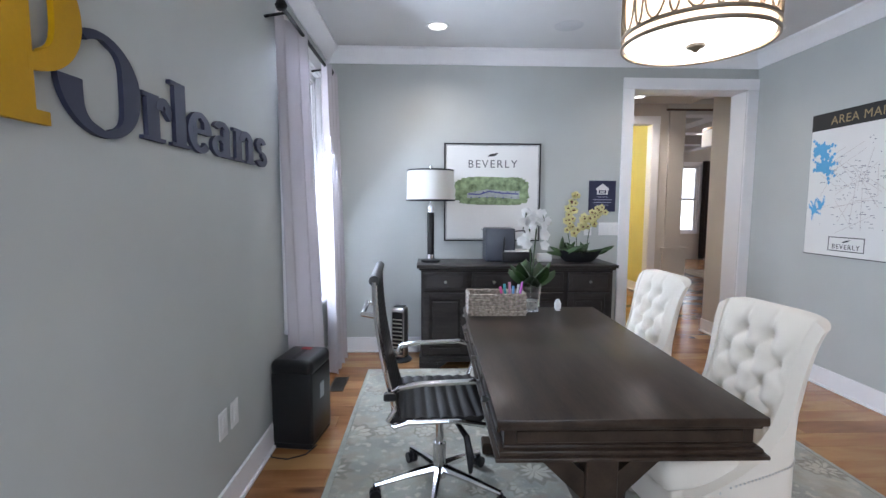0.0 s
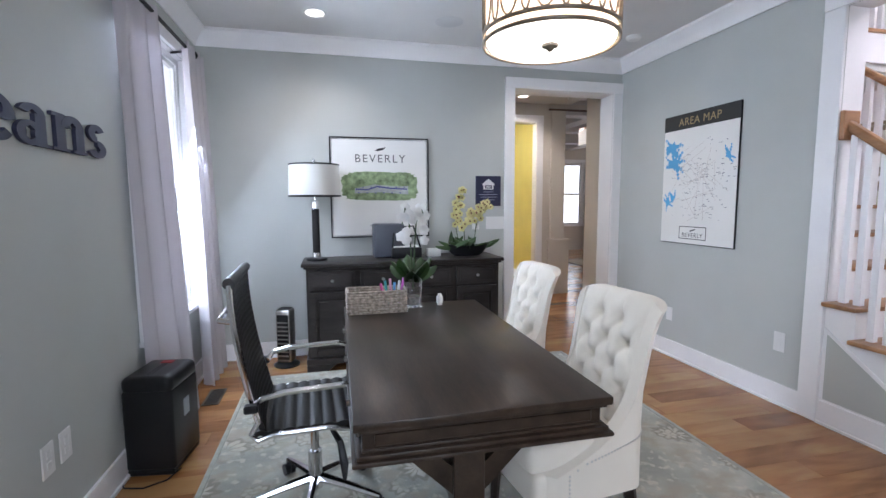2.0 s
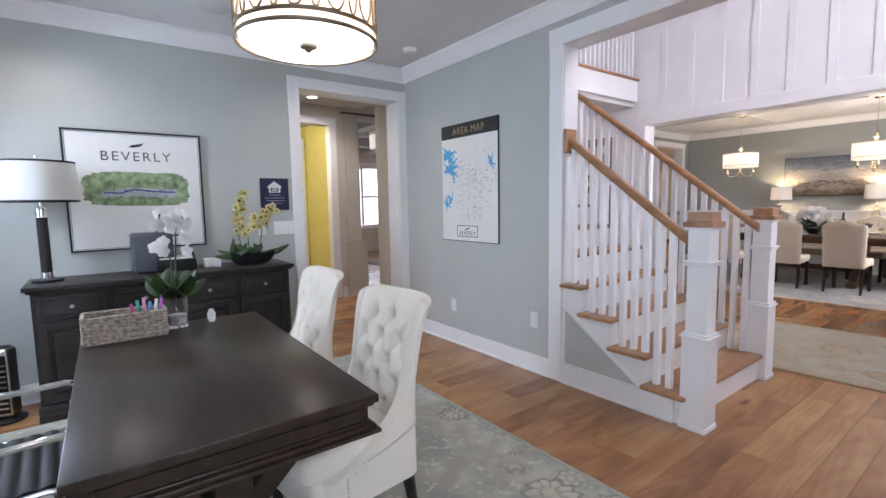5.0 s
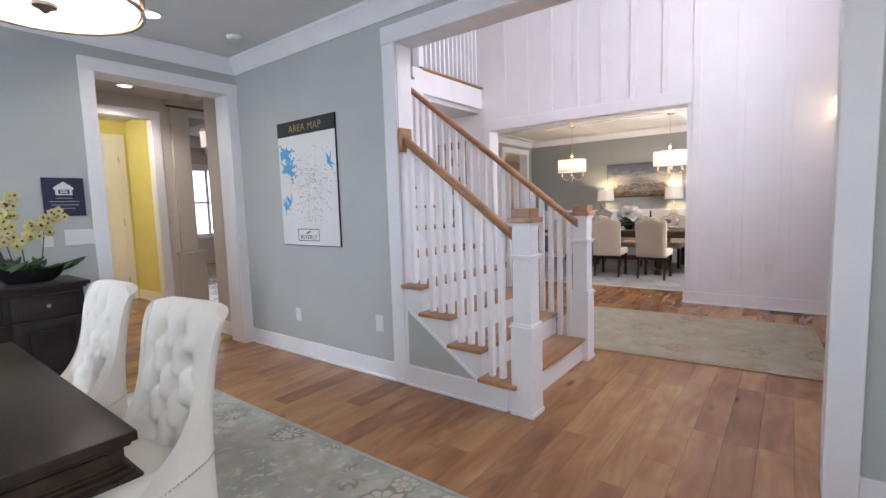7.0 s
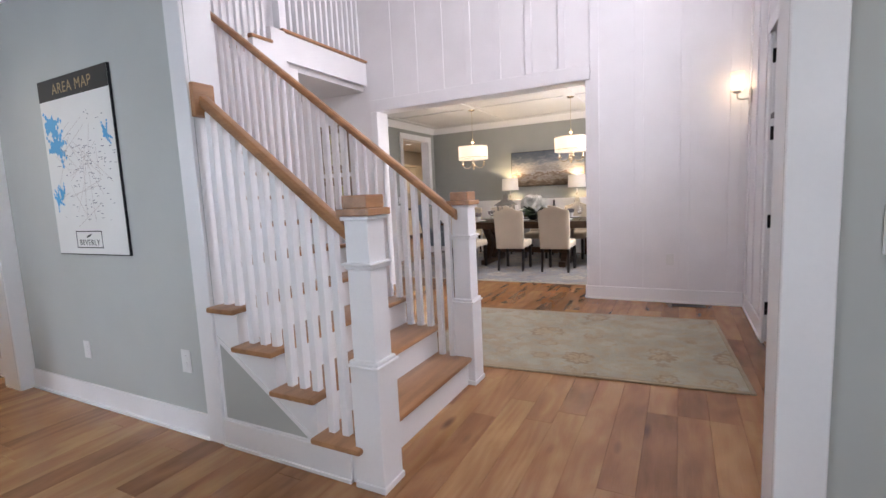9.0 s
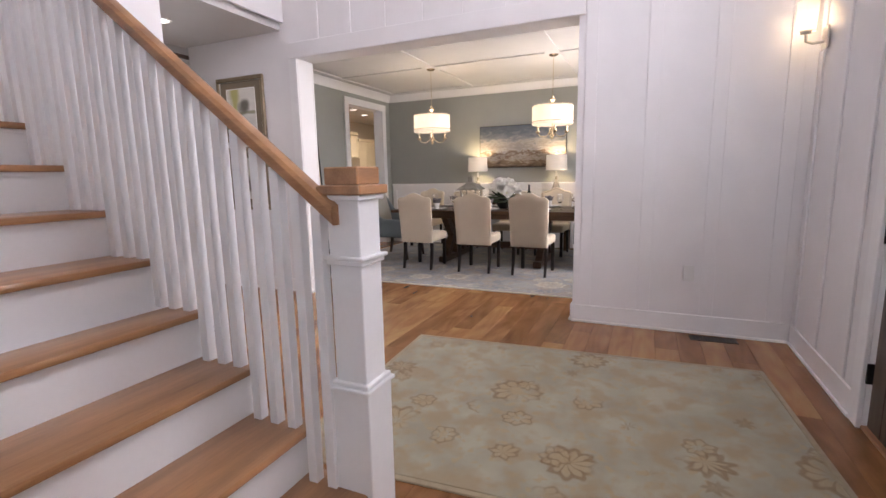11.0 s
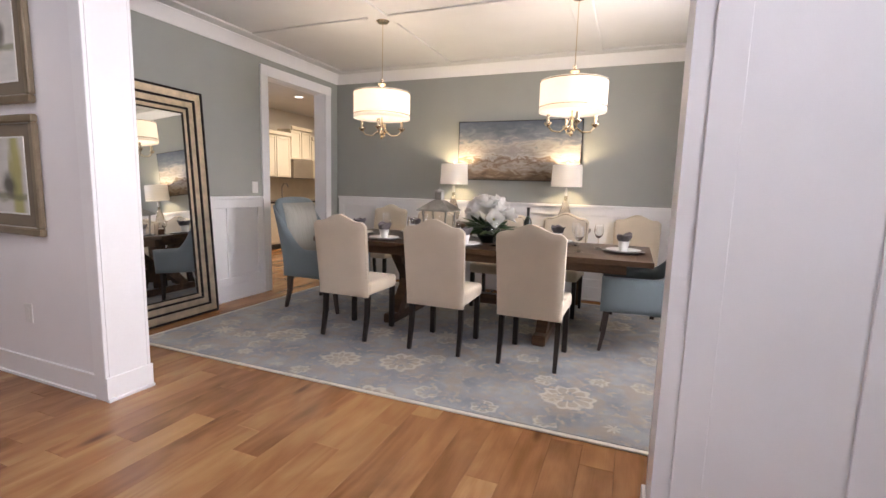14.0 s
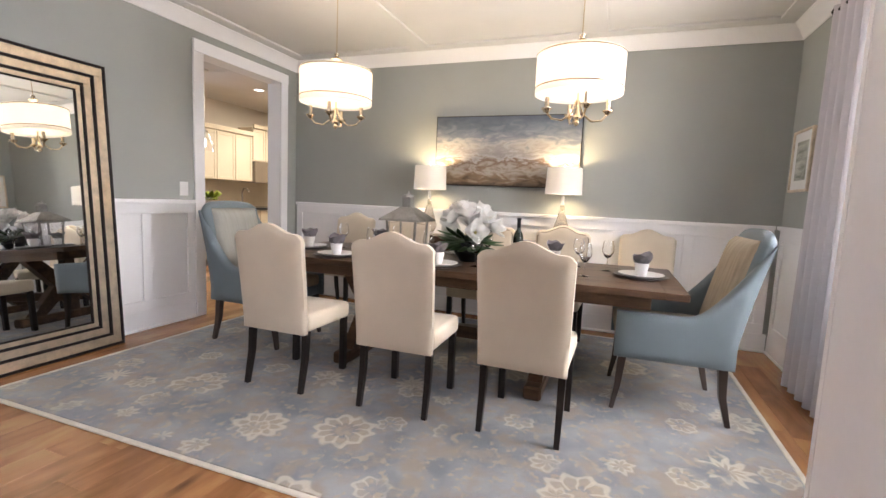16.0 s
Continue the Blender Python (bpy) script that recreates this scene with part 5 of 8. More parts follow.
def face_plate(m, w, h, kind, label, group=""):
    """A switch plate or outlet in the plane y = 0, standing out towards -y."""
    t = thing("light_switch" if kind == "switch" else "power_outlet", m, label, kind, group)
    part("plate", boxes((-w / 2, w / 2, -0.006, 0, -h / 2, h / 2), bevel=0.002), M_plate, t)
    n = max(1, round(w / 0.048) - 0) if kind == "switch" else 1
    for i in range(n):
        x = (i - (n - 1) / 2) * 0.046
        if kind == "switch":
            part("rocker", boxes((x - 0.014, x + 0.014, -0.009, -0.006, -0.032, 0.032), bevel=0.0015), M_plate, t)
        else:
            for z in (-0.02, 0.02):
                part("socket", boxes((x - 0.014, x + 0.014, -0.008, -0.006, z - 0.014, z + 0.014), bevel=0.002), M_plate, t)
    return t


face_plate(pose(1.70, 4.299, 1.155), 0.185, 0.12, "switch", "white plastic four-gang switch plate on the study wall")
face_plate(pose(1.505, 4.299, 1.155), 0.07, 0.12, "switch", "white plastic switch plate on the study wall")
face_plate(pose(-0.859, 1.99, 0.42, 0, 0, 90), 0.075, 0.12, "outlet", "white plastic wall outlet above the baseboard")
face_plate(pose(-0.859, 2.105, 0.42, 0, 0, 90), 0.075, 0.12, "outlet", "white plastic wall outlet above the baseboard")
face_plate(pose(3.039, 3.50, 0.37, 0, 0, -90), 0.072, 0.115, "outlet", "white plastic outlet on the grey study wall")
face_plate(pose(3.039, -0.415, 1.12, 0, 0, -90), 0.075, 0.125, "switch", "white plastic switch plate beside the wide opening")
face_plate(pose(3.039, 2.475, 0.42, 0, 0, -90), 0.078, 0.13, "outlet", "white plastic outlet on the grey study wall")


def wall_sign():
    """Raised gold and slate signs on the west wall, drawn as bars and rings; local x runs along the wall, z up."""
    m = pose(-0.859, 0.0, 0.0, 0, 0, 90)
    D = 0.015

    def ring(bm, cx, cz, rx, rz, thick, thin, a0=0.0, a1=360.0, n=48, y=-0.015):
        A, B, C, E = [], [], [], []
        for i in range(n + 1):
            a = math.radians(a0 + (a1 - a0) * i / n)
            w = thin + (thick - thin) * abs(math.cos(a)) ** 1.3
            for L, rr, yy in ((A, 0, y), (B, 1, y), (C, 0, y + D), (E, 1, y + D)):
                L.append(bm.verts.new((cx + (rx - w * rr) * math.cos(a), yy, cz + (rz - min(w, thin * 1.4) * rr) * math.sin(a))))
        for i in range(n):
            bm.faces.new((A[i], A[i + 1], B[i + 1], B[i])), bm.faces.new((C[i], C[i + 1], E[i + 1], E[i]))
            bm.faces.new((A[i], A[i + 1], C[i + 1], C[i])), bm.faces.new((B[i], B[i + 1], E[i + 1], E[i]))
        if a1 - a0 < 359:
            for i in (0, n):
                bm.faces.new((A[i], B[i], E[i], C[i]))

    def bar(bm, x0, x1, z0, z1, y=-0.015):
        box(bm, x0, x1, y, y + D, z0, z1)
    t = thing("gold_wall_emblem", m, "gold yellow raised emblem fixed to the grey wall", "wall sign")
    for nm, r in (("stem", (0.985, 1.118, 1.55, 1.95)), ("foot_serif", (0.89, 1.155, 1.532, 1.562)), ("top_serif", (0.90, 1.12, 1.93, 1.955))):
        bm = bmesh.new()
        bar(bm, *r, y=-0.028 if nm == "stem" else -0.0282)
        part(nm, bm, M_gold, t)
    bm = bmesh.new()
    ring(bm, 1.105, 1.795, 0.165, 0.150, 0.085, 0.035, -90, 90, y=-0.0284)
    part("bowl", bm, M_gold, t)
    t = thing("slate_wall_emblem", m, "slate blue raised ring emblem beside the gold one", "wall sign")
    bm = bmesh.new()
    ring(bm, 1.357, 1.672, 0.158, 0.138, 0.080, 0.018, 182, 478)
    part("emblem", bm, M_slate, t)
    zb, xh = 1.558, 0.145
    bm = bmesh.new()
    bar(bm, 1.545, 1.610, zb, zb + xh), bar(bm, 1.520, 1.640, zb, zb + 0.012, -0.0153), bar(bm, 1.520, 1.610, zb + xh - 0.014, zb + xh, -0.0156)
    ring(bm, 1.637, zb + xh - 0.042, 0.045, 0.042, 0.042, 0.024, -40, 180, 16, -0.0159)
    rows = [bm]
    bm = bmesh.new()
    bar(bm, 1.705, 1.775, zb, zb + 0.218), bar(bm, 1.680, 1.802, zb, zb + 0.012, -0.0153), bar(bm, 1.680, 1.775, zb + 0.204, zb + 0.218, -0.0156)
    rows.append(bm)
    bm = bmesh.new()
    ring(bm, 1.880, zb + xh / 2, 0.092, xh / 2 + 0.004, 0.066, 0.020, 0, 318)
    bar(bm, 1.825, 1.950, zb + xh * 0.47, zb + xh * 0.60, -0.0153)
    rows.append(bm)
    bm = bmesh.new()
    bar(bm, 2.075, 2.140, zb, zb + xh * 0.8), bar(bm, 2.075, 2.170, zb, zb + 0.012, -0.0153)
    ring(bm, 2.045, zb + xh * 0.30, 0.076, xh * 0.30, 0.054, 0.018, y=-0.0156)
    ring(bm, 2.065, zb + xh * 0.76, 0.076, xh * 0.26, 0.054, 0.020, 0, 165, 20, -0.0159)
    rows.append(bm)
    bm = bmesh.new()
    bar(bm, 2.205, 2.270, zb, zb + xh), bar(bm, 2.180, 2.295, zb, zb + 0.012, -0.0153), bar(bm, 2.180, 2.270, zb + xh - 0.014, zb + xh, -0.0156)
    bar(bm, 2.345, 2.410, zb, zb + xh * 0.7), bar(bm, 2.322, 2.432, zb, zb + 0.012, -0.0153)
    ring(bm, 2.325, zb + xh * 0.66, 0.085, xh * 0.36, 0.066, 0.026, 0, 180, 20, -0.0159)
    rows.append(bm)
    bm = bmesh.new()
    ring(bm, 2.525, zb + xh * 0.74, 0.072, xh * 0.27, 0.060, 0.024, 20, 270, 24)
    ring(bm, 2.525, zb + xh * 0.26, 0.080, xh * 0.27, 0.060, 0.024, -160, 90, 24, -0.0153)
    rows.append(bm)
    for b in rows:
        q = thing("slate_wall_sign", m, "slate blue raised sign piece fixed to the grey wall", "wall sign", "slate sign pieces")
        part("sign_body", b, M_slate, q)


wall_sign()


def window_unit(name, m, w, h, label, mullions=0, transom=0.0):
    """Sash window, centred in x, sill at z = 0, glass at y = 0, room on the -y side."""
    t = tagged(thing(name, m, label, "window"), kind="structure")
    f = 0.045
    part("window_frame", boxes((-w / 2, -w / 2 + f, -0.03, 0.03, 0, h), (w / 2 - f, w / 2, -0.03, 0.03, 0, h), (-w / 2 + f, w / 2 - f, -0.03, 0.03, 0, f), (-w / 2 + f, w / 2 - f, -0.03, 0.03, h - f, h), bevel=0.003), M_white, t)
    cols = mullions + 1
    cw = (w - 2 * f) / cols
    for i in range(cols):
        x0, x1 = -w / 2 + f + cw * i, -w / 2 + f + cw * (i + 1)
        for z0, z1 in ((f, h * 0.5), (h * 0.5, h - f)):
            part("sash", boxes((x0, x0 + 0.03, -0.02, 0.02, z0, z1), (x1 - 0.03, x1, -0.02, 0.02, z0, z1), (x0 + 0.03, x1 - 0.03, -0.02, 0.02, z0, z0 + 0.03), (x0 + 0.03, x1 - 0.03, -0.02, 0.02, z1 - 0.03, z1), bevel=0.002), M_white, t)
            p = part("pane", boxes((x0 + 0.03, x1 - 0.03, -0.003, 0.003, z0 + 0.03, z1 - 0.03)), M_pane, t)
            p.visible_shadow = False
    part("window_sill", boxes((-w / 2 - 0.10, w / 2 + 0.10, -0.11, -0.071, -0.03, 0.0), bevel=0.004), M_white, t)
    return t


def window_casing(name, axis, face, out, s0, s1, z0, z1):
    casing(name, axis, face, out, s0, s1, z1, w=0.09, z0=z0)


window_unit("window_study", pose(-0.93, 3.465, 0.60, 0, 0, 90), 1.03, 1.80, "white framed double-hung window")
# Invented window, out of view, that fits the south fill lamp's opening.
window_unit("window_study_added", pose(0.2, -1.67, 0.60, 0, 0, 180), 1.5, 1.8, "white framed window added out of view to let in light", mullions=1)
window_casing("trim_casing_study_window", "x", -0.86, 1, 2.95, 3.98, 0.60, 2.40)
structure("backdrop_study_window", boxes((-3.4, -3.38, -2, 10, -0.2, 5)), M_sky, "bright overcast daylight outside", "backdrop")


def curtain(bm, y0, y1, z0, z1, x, amp=0.035, waves=4, seed=0, flare=1.0, drift=0.0, tuck=0.0):
    """A hanging panel in folds along y, about the plane x."""
    rs = random.Random(seed)
    ph = rs.uniform(0, 6)

    def f(u, v, o):
        k = 1 + (flare - 1) * (1 - v)
        y = (y0 + y1) / 2 + (u - 0.5) * (y1 - y0) * k + drift * (1 - v)
        a = amp * (0.75 + 0.35 * (1 - v))
        free = 1 - 0.8 * (1 - u) ** 3 * (tuck > 0)
        return (x - tuck * (1 - u) ** 2 + o + a * free * math.sin(2 * math.pi * waves * u + ph + 0.5 * math.sin(3 * v + ph)), y, z0 + (z1 - z0) * v)
    return pillow(bm, lambda u, v: f(u, v, 0.003), lambda u, v: f(u, v, -0.003), waves * 12, 14)


def curtain_set(m, panels, rod, label, z_rod, xoff):
    t = thing("curtain_rod", m, "black iron curtain rod with ball finials", "curtain rod")
    part("rod", sweep(bmesh.new(), [(xoff, rod[0], z_rod), (xoff, rod[1], z_rod)], 0.011, 12), M_iron, t)
    for y, s in ((rod[0], -1), (rod[1], 1)):
        part("finial", lathe(bmesh.new(), [(0, -0.03), (0.022, -0.022), (0.032, 0), (0.022, 0.022), (0, 0.03)], (xoff, y + s * 0.03, z_rod), 16), M_iron, t)
        part("bracket", sweep(bmesh.new(), [(xoff, y - s * 0.06, z_rod), (0.0, y - s * 0.06, z_rod - 0.02)], 0.008, 8), M_iron, t)
    for i, (y0, y1, z0, x, fl, wv, drift, tuck) in enumerate(panels):
        c = thing("curtain", m, label, "curtain", "curtains by the " + ("study" if xoff > 0.11 else "dining") + " window")
        part("cloth", curtain(bmesh.new(), y0, y1, z0, z_rod + 0.03, x, 0.040 if xoff > 0.11 else 0.030, wv, i + 2, fl, drift, tuck), M_curtain, c, smooth=70)


curtain_set(pose(-0.858, 0, 0), [(2.74, 3.10, 0.015, 0.112, 1.5, 3, 0.22, 0.078), (3.55, 3.93, 0.015, 0.118, 1.1, 3, 0.15, 0.0)], (2.61, 3.74), "pale lilac-grey linen curtain hanging to the floor", 2.39, 0.118)


def study_pendant():
    t = thing("drum_pendant", pose(1.03, 1.832, 1.965), "bronze drum pendant with oval lattice and lit white diffuser", "pendant lamp")
    R, H = 0.262, 0.25
    part("shade", lathe(bmesh.new(), [(R - 0.012, 0.01), (R - 0.012, H), (R - 0.015, H), (R - 0.015, 0.01)], seg=48), M_shade, t, "white cloth inner shade")
    part("diffuser", lathe(bmesh.new(), [(0, 0.0), (R - 0.02, 0.0), (R - 0.016, 0.008), (0, 0.008)], seg=48), M_glow, t, "lit white diffuser")
    for z in (0.0, 0.035, H - 0.01):
        part("band", lathe(bmesh.new(), [(R, z - 0.004), (R + 0.004, z), (R + 0.004, z + 0.010), (R, z + 0.012), (R - 0.006, z + 0.010), (R - 0.006, z), (R, z - 0.004)], seg=48), M_bronze, t, "bronze metal band")
    n = 12
    for i in range(n):
        a0 = 2 * math.pi * i / n
        bm = bmesh.new()
        for dz, wv, off in ((0.14, 0.15, 0.0), (0.14, 0.075, math.pi / n)):
            pts = []
            for k in range(20):
                q = 2 * math.pi * k / 20
                a = a0 + off + wv * math.cos(q)
                pts.append((R * math.cos(a), R * math.sin(a), dz + 0.095 * math.sin(q)))
            sweep(bm, pts, 0.0045, 5, closed=True)
        part("lattice", bm, M_bronze, t, "bronze oval lattice")
    # Unseen disc added over the bulb to keep its light off the ceiling.
    part("light_stop", lathe(bmesh.new(), [(0, H - 0.006), (R - 0.016, H - 0.006), (R - 0.016, H - 0.002), (0, H - 0.002)], seg=48), M_plate, t, "unseen white disc that blocks the upward light")
    part("finial", lathe(bmesh.new(), [(0, -0.03), (0.008, -0.026), (0.018, -0.014), (0.032, -0.010), (0.034, -0.001), (0, -0.001)], seg=20), M_bronze, t)
    part("stem", sweep(bmesh.new(), [(0, 0, 0.25), (0, 0, 0.755)], 0.008, 10), M_bronze, t)
    part("canopy", lathe(bmesh.new(), [(0, 0.735), (0.055, 0.745), (0.065, 0.774), (0, 0.774)], seg=24), M_bronze, t)
    return t


study_pendant()


def can_light(x, y, z=2.74):
    t = thing("recessed_light", pose(x, y, z), "lit recessed ceiling light with a white trim ring", "ceiling light", "recessed ceiling lights")
    part("trim_ring", lathe(bmesh.new(), [(0.068, -0.001), (0.068, -0.007), (0.088, -0.008), (0.092, -0.001), (0.068, -0.001)], seg=28), M_plate, t)
    part("lens", lathe(bmesh.new(), [(0, -0.004), (0.068, -0.004), (0.068, -0.001), (0, -0.001)], seg=28), M_glow, t, "lit lens")


for _x, _y in ((0.095, 3.745), (2.08, 3.69), (2.664, 5.905), (6.2, 4.75)):
    can_light(_x, _y)
can_light(12.0, 6.6), can_light(12.9, 6.9), can_light(5.29, 8.97, 2.78)


def ceiling_speaker(x, y):
    t = thing("ceiling_speaker", pose(x, y, 2.74), "flat round white ceiling speaker", "speaker")
    part("grille", lathe(bmesh.new(), [(0, -0.005), (0.10, -0.005), (0.11, -0.002), (0.11, -0.001), (0, -0.001)], seg=28), mat("speaker_grille", (0.6, 0.6, 0.6), 0.7, bump=0.8, bscale=600), t)


ceiling_speaker(1.10, 3.70)
ceiling_speaker(8.2, 4.10)
solid("smoke_detector", lathe(bmesh.new(), [(0, -0.035), (0.045, -0.033), (0.06, -0.02), (0.062, -0.001), (0, -0.001)], (2.70, 3.66, 2.74), 24), M_plate, "round white smoke detector on the ceiling", "smoke detector")


def floor_vent(m, w, d, label):
    t = thing("floor_vent", m, label, "floor vent")
    br = mat("vent_bronze", (0.06, 0.045, 0.03), 0.5, 0.5)
    part("frame", boxes((-w / 2, w / 2, -d / 2, -d / 2 + 0.014, 0, 0.004), (-w / 2, w / 2, d / 2 - 0.014, d / 2, 0, 0.004), (-w / 2, -w / 2 + 0.014, -d / 2 + 0.014, d / 2 - 0.014, 0, 0.004), (w / 2 - 0.014, w / 2, -d / 2 + 0.014, d / 2 - 0.014, 0, 0.004)), br, t)
    for i in range(12):
        x = -w / 2 + 0.02 + (w - 0.04) * i / 11
        part("slat", boxes((x - 0.003, x + 0.003, -d / 2 + 0.014, d / 2 - 0.014, 0, 0.003)), br, t)
    # Flat dark sheet under the slats imitates the shade of an open shaft.
    part("dark_backing", boxes((-w / 2 + 0.014, w / 2 - 0.014, -d / 2 + 0.014, d / 2 - 0.014, 0.0002, 0.0006)), M_dark, t)


floor_vent(pose(6.83, -0.02, 0.001, 0, 0, 94), 0.31, 0.115, "bronze slotted floor vent beside the white wall")
floor_vent(pose(-0.66, 3.50, 0.001, 0, 0, 90), 0.28, 0.11, "bronze slotted floor vent under the window")

# ---- foyer: stairs, front door, sconce, pictures ----
RISE, RUN, Y0 = 0.188, 0.24, 1.285
XL, XR = 3.035, 4.23


def newel(x, y, label):
    t = thing("newel_post", pose(x, y, 0.0), label, "newel post", "stair newel posts")
    def ring(a, z0, z1):
        return (-a, a, -a, a, z0, z1)
    part("shaft", boxes(ring(0.059, 0.57, 1.19), bevel=0.003), M_white, t)
    part("plinth", boxes(ring(0.072, 0.0, 0.55), ring(0.079, 0.0, 0.03), bevel=0.003), M_white, t)
    part("plinth_cap", boxes(ring(0.083, 0.55, 0.562), ring(0.073, 0.562, 0.578), bevel=0.003), M_white, t)
    part("collar", boxes(ring(0.077, 0.985, 0.997), ring(0.068, 0.968, 0.985), bevel=0.003), M_white, t)
    part("neck", boxes(ring(0.072, 1.172, 1.189), bevel=0.004), M_white, t)
    part("cap", boxes(ring(0.082, 1.19, 1.22), ring(0.063, 1.22, 1.275), bevel=0.004), M_oak, t, "stepped oak cap")
    return t


newel(3.085, 1.25, "white box newel post with oak cap at the stair foot")
newel(4.268, 1.335, "white box newel post with oak cap facing the entrance")


def stairs():
    t = thing("staircase", pose(0, 0, 0), "white staircase with oak treads and square white balusters", "staircase")
    for i in range(12):
        y, z = Y0 + RUN * i, RISE * (i + 1)
        x0 = XL if i < 4 else 3.192
        part("riser", boxes((x0, XR, y + 0.028, y + 0.028 + RUN if i < 11 else 3.86, 0.0, z - 0.028)), M_white, t)
        xa = 2.985 if i < 4 else 3.192
        yb = y + RUN + 0.035
        if i == 3:
            yb = 2.195
        bm = boxes((xa, XR + 0.032, y - 0.002, yb, z - 0.028, z), bevel=0.009, seg=2)
        part("tread", bm, M_oak, t, "oak tread with a rounded nosing")
        part("cove", boxes((max(xa + 0.03, XL), XR + 0.012, y + 0.016, y + 0.03, z - 0.045, z - 0.028)), M_white, t)
    # open-side skirting and the grey panel under the near steps
    bm = bmesh.new()
    prism(bm, [(1.60, 0.155), (2.175, 0.155), (2.175, 0.56)], "x", 3.0315, 3.0345)
    part("grey_panel", bm, M_study, t, "grey painted triangle under the steps")
    bm = boxes((3.018, 3.034, 1.36, 2.195, 0.0, 0.145), bevel=0.002)
    box(bm, 3.010, 3.034, 1.36, 2.195, 0.0, 0.018, bevel=0.002)
    prism(bm, [(1.565, 0.155), (1.60, 0.155), (2.19, 0.57), (2.19, 0.595)], "x", 3.026, 3.0344)
    part("skirt_board", bm, M_white, t)
    part("side_skirt", boxes((XR, XR + 0.012, 1.37, 3.865, 0.0, 0.14), bevel=0.002), M_white, t)
    # balusters: three on each tread
    def rail_z(y):
        return 1.108 + (y - 1.34) * RISE / RUN
    for side, x in ((0, 3.085), (1, 4.20)):
        for i in range(12):
            for k in range(3):
                y = Y0 + RUN * i + 0.055 + k * RUN / 3
                if y < 1.40 or (side == 0 and y > 2.17) or y > 3.84:
                    continue
                part("baluster", boxes((x - 0.0185, x + 0.0185, y - 0.0185, y + 0.0185, RISE * (i + 1) - 0.001, rail_z(y) - 0.015), bevel=0.002), M_white, t)

    def handrail(x, y0, y1):
        bm = bmesh.new()
        prof = [(-0.022, -0.03), (0.022, -0.03), (0.031, -0.01), (0.031, 0.012), (0.022, 0.028), (0.0, 0.034), (-0.022, 0.028), (-0.031, 0.012), (-0.031, -0.01)]
        ends = [[bm.verts.new((x + a, y, rail_z(y) + b + 0.012)) for a, b in prof] for y in (y0, y1)]
        n = len(prof)
        for k in range(n):
            bm.faces.new((ends[0][k], ends[0][(k + 1) % n], ends[1][(k + 1) % n], ends[1][k]))
        bm.faces.new(ends[0][::-1]), bm.faces.new(ends[1])
        return bm
    part("handrail", handrail(3.085, 1.30, 2.17), M_oaky, t, "oak handrail")
    part("handrail", handrail(4.20, 1.35, 3.865), M_oaky, t, "oak handrail")
    part("rosette", boxes((3.025, 3.145, 2.17, 2.198, 1.695, 1.86), bevel=0.004), M_oak, t, "square oak rosette on the jamb")
    return t


stairs()


def upper_flight():
    t = thing("upper_stair_flight", pose(0, 0, 0), "white upper stair flight with oak treads and white balusters", "staircase")
    part("lower_landing", boxes((3.192, 4.25, 4.0, 5.39, 2.05, 2.232)), M_white, t)
    part("landing_floor", boxes((3.192, 4.25, 3.99, 5.39, 2.233, 2.262), bevel=0.004), M_oak, t, "oak landing floor")
    for i in range(5):
        x, z = 4.25 + 0.245 * i, 2.26 + 0.174 * (i + 1)
        part("riser", boxes((x, x + 0.245 if i < 4 else 5.43, 3.90, 5.39, 2.725, max(2.74, z - 0.03))), M_white, t)
        if i < 4:
            part("tread", boxes((x - 0.03, x + 0.25, 3.875, 5.39, z - 0.03, z), bevel=0.008, seg=2), M_oak, t, "oak tread")
            for k in range(3):
                xx = x + 0.03 + 0.082 * k
                part("baluster", boxes((xx - 0.018, xx + 0.018, 3.93, 3.966, z, z + 0.95), bevel=0.002), M_white, t)
    part("handrail", sweep(bmesh.new(), [(4.2, 3.948, 3.20), (5.43, 3.948, 4.05)], 0.032, 8), M_oak, t, "oak handrail")
    return t


upper_flight()


def landing_balustrade():
    t = thing("landing_balustrade", pose(0, 0, 0), "white square balusters with an oak rail along the landing", "balustrade")
    part("newel", boxes((5.40, 5.50, 3.93, 4.03, 3.136, 4.25), bevel=0.004), M_white, t)
    for i in range(13):
        x = 5.60 + 0.103 * i
        part("baluster", boxes((x - 0.018, x + 0.018, 3.962, 3.998, 3.136, 4.10), bevel=0.002), M_white, t)
    part("handrail", boxes((5.50, 6.945, 3.95, 4.01, 4.10, 4.16), bevel=0.012, seg=2), M_oak, t, "oak handrail")
    return t


landing_balustrade()


